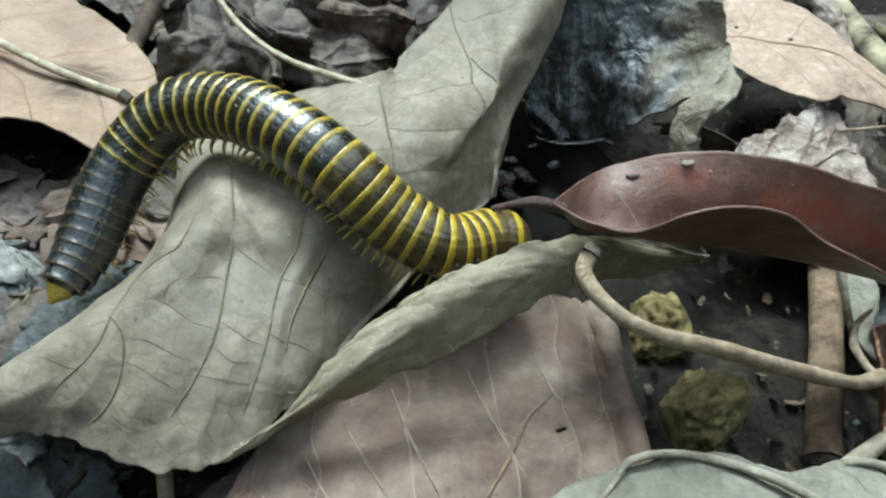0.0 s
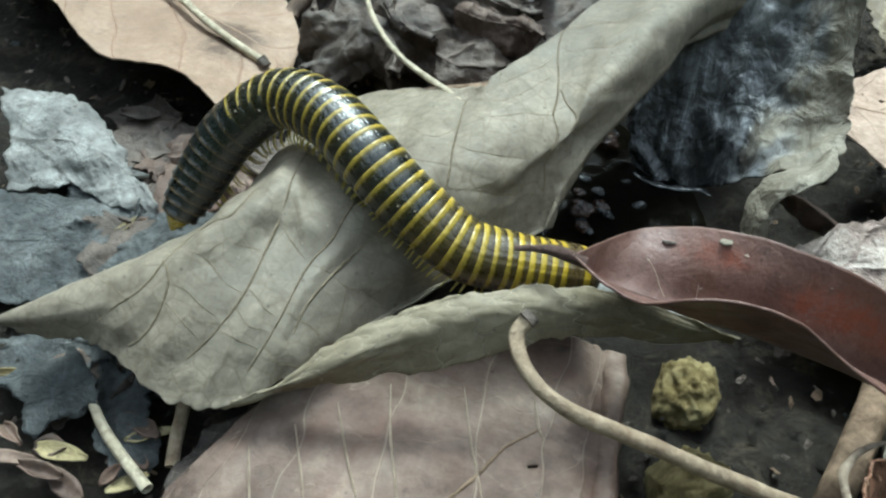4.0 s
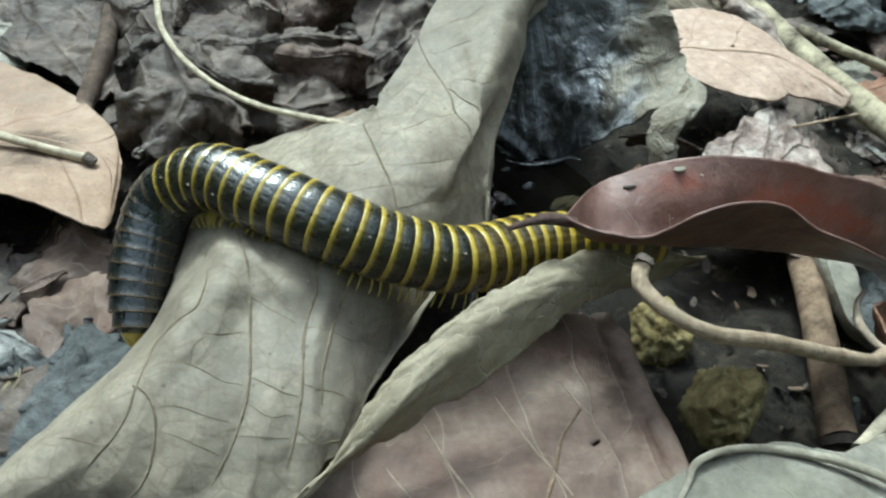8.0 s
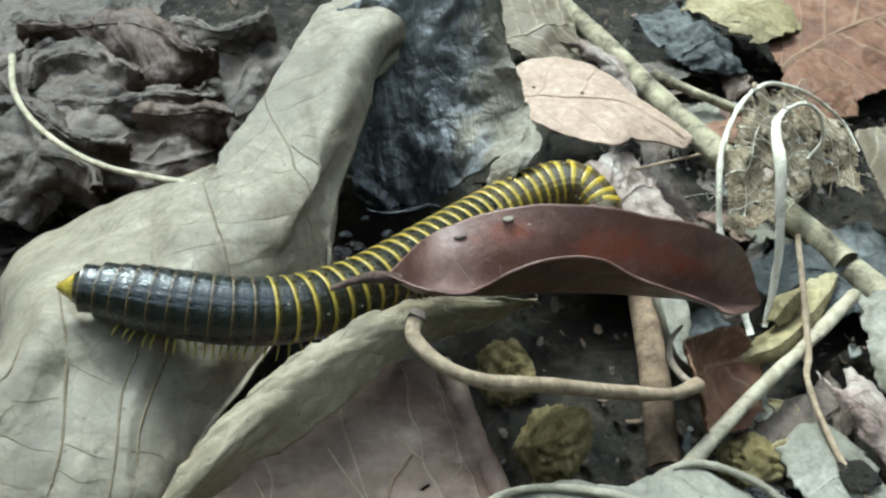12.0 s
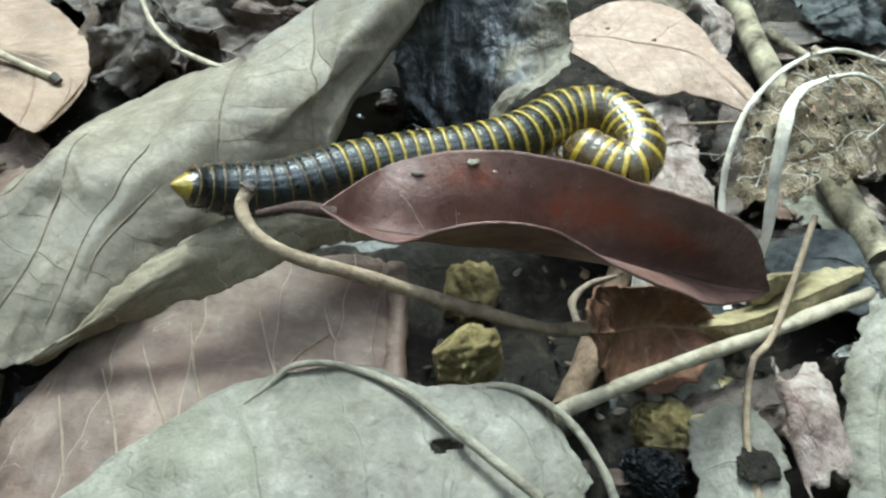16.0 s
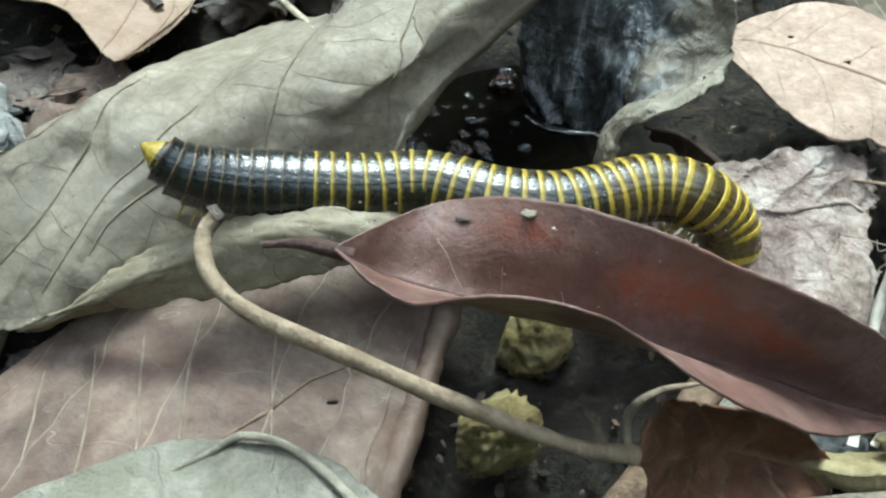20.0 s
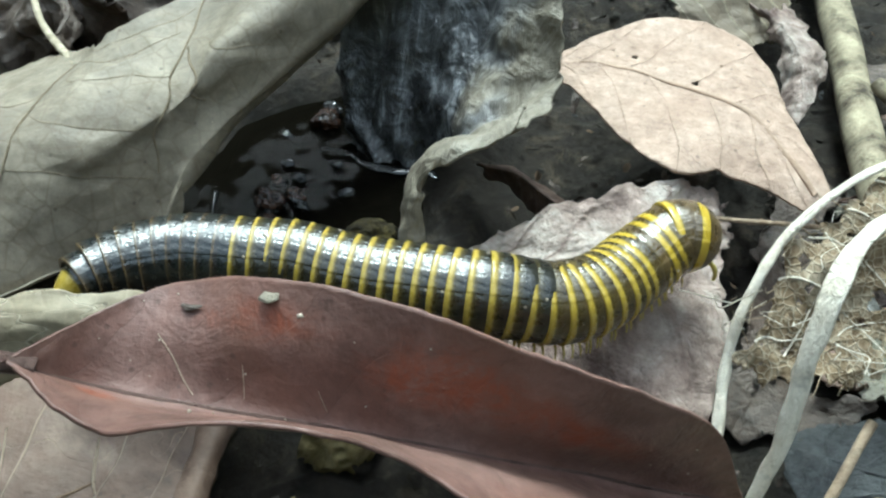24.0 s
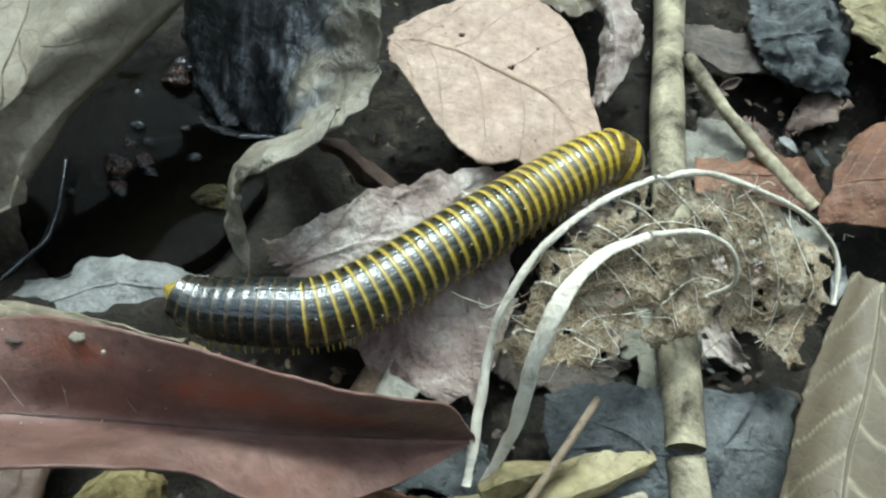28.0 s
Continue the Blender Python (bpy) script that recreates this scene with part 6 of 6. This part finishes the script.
body(16, (-4.2, 68.0, 23.0, 0), (-0.7, 70.7, 20.4), (7.2, 74.3, 18.0), (15.1, 80.8, 16.5), (23.9, 86.3, 15.0), (33.5, 90.7, 14.0), (41.6, 95.9, 13.5), (49.0, 103.7, 13.0), (56.9, 105.4, 12.4), (61.5, 97.8, 12.0), (58.7, 92.8, 11.0), (50.1, 96.8, 12.4, 43))
body(17, (-4.3, 69.4, 23.0, 0), (-0.7, 71.1, 20.4), (5.2, 74.8, 18.0), (12.1, 79.6, 16.5), (19.4, 84.6, 15.0), (27.4, 88.7, 14.0), (35.5, 92.9, 13.5), (43.9, 96.6, 13.0), (51.6, 101.0, 12.4), (57.7, 103.0, 12.4), (61.9, 96.4, 12.0), (60.2, 90.8, 11.0), (50.7, 91.0, 12.4, 43))
body(18, (-3.5, 69.1, 23.0, 0), (0.3, 70.1, 20.4), (6.0, 74.3, 18.0), (12.3, 78.2, 16.5), (18.4, 83.3, 15.0), (25.1, 87.5, 14.0), (32.2, 90.8, 13.5), (39.2, 94.6, 13.0), (47.0, 99.4, 12.4), (54.3, 101.7, 12.4), (60.4, 98.8, 11.0), (61.5, 96.2, 7.0), (59.3, 93.8, 3.0, 40), (56.6, 91.9, 1.0, 43))
body(19, (-5.6, 70.7, 23.0, 0), (-1.5, 71.1, 20.4), (3.5, 73.9, 18.0), (9.8, 76.3, 16.5), (16.2, 80.8, 15.0), (22.8, 85.3, 14.0), (30.1, 88.1, 13.5), (37.3, 91.3, 13.0), (44.9, 95.9, 12.4), (51.4, 98.4, 12.4), (57.2, 97.0, 12.0), (61.0, 94.2, 8.0), (61.3, 91.3, 4.0), (59.3, 89.5, 1.0, 43))
body(20, (-10.7, 68.7, 23.0, 0), (-7.0, 69.3, 20.4), (-2.1, 72.1, 18.0), (3.9, 75.4, 16.5), (11.4, 79.4, 15.0), (18.3, 83.6, 14.0), (27.4, 84.7, 13.5), (34.3, 87.0, 13.0), (39.9, 91.2, 12.6), (43.6, 94.5, 12.4), (47.8, 96.5, 12.0), (51.6, 97.0, 11.0), (54.8, 97.7, 8.0), (56.8, 97.0, 5.0), (57.7, 95.1, 2.0, 43))
body(20.5, (-11.2, 66.9, 23.0, 0), (-7.7, 68.0, 20.4), (-2.3, 71.2, 18.0), (3.9, 73.7, 16.5), (11.1, 77.8, 15.0), (18.4, 82.4, 14.0), (26.8, 84.9, 13.5), (35.0, 87.7, 13.0), (39.8, 91.9, 12.4), (44.1, 95.9, 12.4), (48.7, 98.9, 12.0), (53.3, 99.5, 11.0), (56.6, 99.6, 8.0), (58.4, 97.8, 5.0), (58.7, 95.2, 2.0, 43))
body(21, (-12.3, 67.1, 23.0, 0), (-8.4, 68.0, 20.4), (-3.3, 71.0, 18.0), (2.4, 74.1, 16.3), (8.9, 77.6, 15.0), (13.7, 80.4, 14.3), (19.0, 82.8, 14.0), (24.8, 85.1, 13.5), (31.5, 87.0, 13.0), (37.8, 90.1, 12.6), (44.0, 93.8, 12.4), (48.3, 96.2, 12.0), (52.2, 97.2, 11.0), (56.2, 97.5, 9.0), (59.7, 96.6, 7.0), (62.4, 95.1, 4.5), (64.2, 92.5, 2.0, 43))
body(21.5, (-9.4, 66.9, 23.0, 0), (-6.4, 67.9, 20.4), (-2.1, 70.5, 18.0), (4.2, 74.2, 16.5), (10.5, 78.9, 15.0), (17.5, 83.0, 14.0), (24.8, 86.7, 13.5), (32.7, 89.1, 13.0), (40.5, 91.6, 12.4), (48.3, 93.9, 12.0), (55.6, 96.1, 11.0), (61.8, 96.5, 10.0), (66.1, 95.6, 8.0), (67.9, 93.8, 6.0, 43))
body(22, (-2.1, 66.1, 23.0, 0), (0.1, 68.0, 20.4), (4.6, 71.7, 18.0), (9.9, 75.4, 16.5), (15.7, 80.1, 15.0), (22.5, 83.9, 14.0), (30.0, 86.2, 13.5), (37.5, 88.5, 13.0), (44.2, 91.4, 12.0), (50.5, 92.8, 12.0), (56.8, 95.0, 11.0), (62.5, 97.9, 9.0), (66.1, 99.1, 6.0, 40), (68.5, 100.4, 1.0, 43))
body(22.5, (6.7, 67.4, 23.0, 0), (8.3, 70.3, 20.4), (12.4, 76.0, 18.0), (19.5, 80.6, 16.5), (27.2, 83.8, 15.0), (35.0, 86.9, 14.0), (43.2, 89.7, 13.5), (50.3, 91.7, 13.0), (56.9, 94.9, 10.0), (62.5, 96.4, 9.0), (66.7, 99.2, 8.0), (67.0, 102.0, 8.0, 43))
body(24.5, (11.1, 78.4, 12.2, 0), (13.1, 82.0, 12.0), (18.4, 85.4, 11.5), (25.3, 87.6, 11.0), (32.5, 89.2, 10.5), (40.1, 90.0, 10.0), (47.7, 90.5, 10.0), (55.0, 91.3, 10.0), (60.7, 93.9, 9.0), (64.8, 99.3, 9.0), (67.7, 105.9, 9.0), (70.9, 110.2, 10.0), (73.6, 108.8, 9.0, 43))
body(25, (14.9, 79.6, 12.2, 0), (17.0, 83.0, 12.0), (22.7, 85.7, 11.5), (30.2, 88.1, 11.0), (37.6, 89.3, 10.5), (45.0, 90.5, 10.0), (52.0, 90.8, 10.0), (58.0, 92.7, 9.0), (63.2, 95.6, 9.0), (66.7, 101.7, 9.0), (70.3, 109.1, 9.0), (73.9, 113.6, 9.0), (76.7, 112.6, 8.0, 43))
body(26, (19.4, 84.5, 11.0, 0), (22.4, 87.2, 9.5), (30.4, 87.4, 9.5), (38.9, 88.9, 9.0), (47.3, 89.3, 9.0), (55.4, 90.4, 9.0), (61.9, 94.2, 9.0), (67.0, 102.4, 8.0), (71.9, 110.3, 8.0), (77.1, 118.9, 8.0), (81.4, 121.4, 8.0, 43))
body(27, (25.7, 87.3, 9.0, 0), (30.4, 87.7, 8.0), (39.2, 87.2, 8.0), (47.6, 89.1, 8.0), (54.6, 92.7, 8.0), (61.8, 98.9, 8.0), (67.5, 106.3, 8.0), (73.5, 114.8, 7.0), (79.2, 123.0, 7.0), (84.8, 127.1, 7.0), (87.9, 125.7, 6.0, 43))
body(28, (34.8, 87.9, 6.0, 0), (39.0, 87.3, 6.0), (46.0, 88.4, 7.0), (53.2, 90.8, 7.0), (58.9, 95.7, 7.0), (64.9, 103.2, 7.0), (71.0, 110.9, 7.0), (77.2, 119.1, 6.0), (82.7, 125.7, 6.0), (86.6, 129.0, 5.0), (88.5, 127.1, 4.0, 43))


def ring_places(points):
    """Places of the rings 0 to N along one axis."""
    p = np.array([q[:3] for q in points], float)
    m = 40 * (len(p) - 1) + 1
    c = spline(p, m)
    arc = np.concatenate([[0], np.cumsum(np.linalg.norm(np.diff(c, axis=0), axis=1))])
    size = np.interp(np.arange(N) + 0.5, [0, 3, 10, 22, 32, N], [0.95, 0.9, 1.0, 1.05, 0.95, 0.75])
    need = np.concatenate([[0], np.cumsum(size)])
    reach = np.append(need, need[-1] + HEAD)
    known = [(40 * i, q[3]) for i, q in enumerate(points) if len(q) > 3]
    s = np.interp(need, [reach[k] for _, k in known], [arc[i] for i, _ in known])
    return np.stack([np.interp(s, arc, c[:, j]) for j in range(3)], -1)


def radius(i):
    return 4.7 * float(np.interp(i, [0, 1, 2, 4, 8, 20, 32, 38, 42], [0.5, 0.67, 0.79, 0.92, 1.0, 1.02, 1.0, 0.95, 0.92]))


def ring_mesh(i):
    r = radius(i)
    band = float(np.interp(i, [6, 9, 14, 20, 27, 33, 38], [0.3, 0.34, 0.45, 0.57, 0.66, 0.74, 0.84]))
    prof = [(1.9, 0.86), (1.3, 0.925), (0.8, 0.955), (0.2, 0.972), (-0.4, 0.975), (-1.5 + band + 0.1, 0.97), (-1.5 + band, 0.976), (-1.5 + band * 0.65, 0.986), (-1.5 + band * 0.3, 0.99), (-1.42, 0.983), (-1.5, 0.965), (-1.45, 0.8)]
    if i < 12:
        prof[6:11] = [(x, 0.98) for x, _ in prof[6:10]] + [(-1.5, 0.962)]
        prof[:3] = [(1.9, 0.9), (1.3, 0.95), (0.8, 0.968)]
    sides = 44
    a = np.linspace(0, 2 * np.pi, sides, endpoint=False)
    flat = 1 - 0.06 * np.clip(-np.sin(a), 0, 1)
    verts = np.array([[x, q * r * np.cos(b), q * r * np.sin(b) * w] for x, q in prof for b, w in zip(a, flat)])
    f = grid_faces(len(prof), sides, True)
    tone = np.repeat([np.clip(0.5 + (-1.5 + band - x) * 0.6, 0, 1) for x, _ in prof], sides)
    mat = COLLAR if i >= 37 else MIDSHELL if i >= 29 else SHELL if i >= 11 else DARKSHELL
    return verts, f, mat, tone


def leg_mesh():
    pts = np.array([[0, 0, 0], [0, 0.8, -0.15], [0.1, 1.6, -0.5], [0.2, 2.1, -1.1], [0.25, 2.3, -1.9]])
    p = spline(pts, 9)
    rr = np.linspace(0.27, 0.07, 9) * (1 + 0.15 * np.cos(np.arange(9) * np.pi))
    a = np.linspace(0, 2 * np.pi, 6, endpoint=False)
    t = np.gradient(p, axis=0)
    t /= np.linalg.norm(t, axis=1, keepdims=True)
    x = np.array([1.0, 0, 0]) * np.ones((9, 1))
    y = np.cross(t, x)
    v = (p[:, None] + rr[:, None, None] * (np.cos(a)[None, :, None] * x[:, None] + np.sin(a)[None, :, None] * y[:, None])).reshape(-1, 3)
    return v, [list(q) for q in grid_faces(9, 6, True)] + [list(range(6))[::-1], list(range(48, 54))]


def lathe(prof, sides=32, squash=1.0):
    a = np.linspace(0, 2 * np.pi, sides, endpoint=False)
    v = np.array([[x, q * np.cos(b), q * np.sin(b) * squash] for x, q in prof for b in a])
    return v, grid_faces(len(prof), sides, True)


millipede = thing("millipede", "large glossy black millipede with yellow bands, crawling over dead leaves", "millipede")
RINGS, LEGLIST = [], []
lv, lf = leg_mesh()
leg_data = None
for i in range(1, N):
    v, f, mat, tone = ring_mesh(i)
    ring = mesh_ob("body_ring", v, f, mat, millipede, attrs=(("band", tone),))
    RINGS.append((i, ring))
    if 3 <= i <= N - 2:
        for dx in (-0.7, 0.7):
            for s in (1, -1):
                if leg_data is None:
                    leg = mesh_ob("leg", lv, lf, LEGS, ring)
                    leg_data = leg.data
                else:
                    leg = new("leg", leg_data)
                    leg.parent = ring
                LEGLIST.append((i, dx, s, leg))
                leg.matrix_basis = pose(dx * MM, s * 1.1 * MM, -0.86 * radius(i) * MM, 0, 0, 0 if s > 0 else 180)
prof = [(1.8, 2.4, 0), (0.9, 2.45, 0), (0.3, 2.2, 0.05), (-0.1, 1.95, 0.5), (-0.6, 1.6, 1), (-1.2, 1.15, 1), (-1.7, 0.75, 1), (-2.1, 0.4, 1), (-2.3, 0.15, 1), (-2.35, 0.02, 1)]
v, f = lathe([(x, r) for x, r, _ in prof])
tail = mesh_ob("tail_tip", v, f, SHELL, millipede, label="dark tail end with a yellow point", attrs=(("band", np.repeat([b for _, _, b in prof], 32)),))
RINGS.append((0, tail))
prof = [(-1.4, 4.1, 0), (-0.5, 4.2, 0), (0.1, 4.2, 0.2), (0.3, 4.18, 0.6), (0.9, 4.05, 1), (1.2, 3.95, 0.6), (1.4, 3.85, 0.1), (2.2, 3.4, 0), (2.9, 2.7, 0), (3.2, 2.3, 0.6), (3.45, 1.6, 1), (3.6, 0.8, 1), (3.62, 0.02, 1)]
v, f = lathe([(x, r) for x, r, _ in prof])
collar = mesh_ob("collar", v, f, COLLAR, millipede, label="brown rounded neck shield with yellow margins", attrs=(("band", np.repeat([b for _, _, b in prof], 32)),))
RINGS.append((N, collar))
v, f = lathe([(-0.8, 2.0), (0.3, 2.3), (1.2, 2.1), (2.0, 1.5), (2.4, 0.8), (2.5, 0.02)])
head = mesh_ob("head", v * (1, 1, 0.9) + (1.3, 0, -2.2), f, BAND, collar, label="small yellow head tucked under the shield")
for s in (1, -1):
    tube("antenna", [(3.0, 1.2 * s, -2.4), (3.9, 1.7 * s, -2.9), (4.4, 2.0 * s, -3.8), (4.5, 2.1 * s, -4.8)], [0.3, 0.32, 0.3, 0.2], LEGS, collar, n=16, sides=8, rough=0.15, label="short yellow feeler")
    e, ef = lathe([(-0.4, 0.02), (-0.3, 0.3), (0, 0.45), (0.3, 0.3), (0.4, 0.02)], 12)
    mesh_ob("eye", e * 0.7 + (2.4, 1.75 * s, -1.9), ef, SHELL, collar, label="dark eye")


rng = np.random.RandomState(12)
for i, ring in RINGS:
    if 10 < i < 40 and rng.rand() < 0.5:
        a, r = rng.uniform(0.2, 2.9), radius(i) * 0.985
        tube("grit", [(0.0, r * math.cos(a), r * math.sin(a)), (0.25, r * math.cos(a + 0.03), r * math.sin(a + 0.03))], [0.14, 0.1], SPECK, ring, n=4, sides=6, rough=0.3, label="pale grain of grit")


def ring_rows():
    rows = {i: [] for i, _ in RINGS}
    for t in sorted(BODY):
        c = ring_places(BODY[t])
        tan = np.gradient(c, axis=0)
        for i, _ in RINGS:
            x = Vector(tan[i]).normalized()
            up = Vector((0, 0, 1))
            y = up.cross(x).normalized()
            z = x.cross(y)
            m = Matrix((x, y, z)).transposed().to_4x4()
            m.translation = Vector(c[i]) * MM
            rows[i].append((t, m))
    return rows


def motions():
    rows = ring_rows()
    for i, ring in RINGS:
        walk(ring, rows[i])
    for i, dx, s, leg in LEGLIST:
        base = pose(dx * MM, s * 1.1 * MM, -0.86 * radius(i) * MM, 0, 0, 0 if s > 0 else 180)
        out = []
        for n in range(0, 113):
            t = n * 0.25
            ph = 2 * math.pi * (t * 0.9 + i / 7 + dx * 0.08)
            out.append((t, base @ pose(0, 0, 0, 7 * max(0, math.cos(ph)), 0, 20 * s * math.sin(ph))))
        walk(leg, out)
    walk(red, RED_ROWS)


RED_ROWS = [
    (0, pose(-0.01728, 0.01775, -0.00231, -3.70, -6.82, -12.99)),
    (6, pose(-0.01437, 0.01754, -0.00339, -2.83, -5.59, -10.84)),
    (8, pose(-0.01755, 0.01832, -0.00106, -5.06, -6.24, -12.85)),
    (10, pose(-0.01660, 0.02014, -0.00208, -6.23, -7.39, -13.09)),
    (12, pose(-0.01735, 0.01793, -0.00397, -1.50, -6.26, -13.71)),
    (13.5, pose(-0.01770, 0.01352, -0.00081, 0.05, -3.84, -13.57)),
    (15.5, pose(-0.01408, 0.00969, -0.00017, 5.13, 0.71, -12.16)),
    (16, pose(-0.00647, -0.00042, 0.00148, 3.55, -0.65, -6.38)),
    (17, pose(-0.00514, -0.00118, 0.00293, 3.90, -0.22, -5.76)),
    (19, pose(-0.00178, 0.00016, -0.00241, 4.69, -3.28, -3.36)),
    (20.5, pose(-0.00148, -0.00089, 0.00279, -2.37, -4.32, -2.90)),
    (22, pose(-0.00004, -0.00238, 0.00432, -1.71, -3.29, -1.65)),
    (24.5, pose(0.00068, -0.00068, 0.00144, -1.44, -1.89, -0.57)),
    (25.5, pose(0.00068, -0.00068, 0.00144, -1.44, -1.89, -0.57)),
    (28, pose(0.00051, 0.00079, -0.00466, 2.18, -0.16, 0.79)),
]
motions()
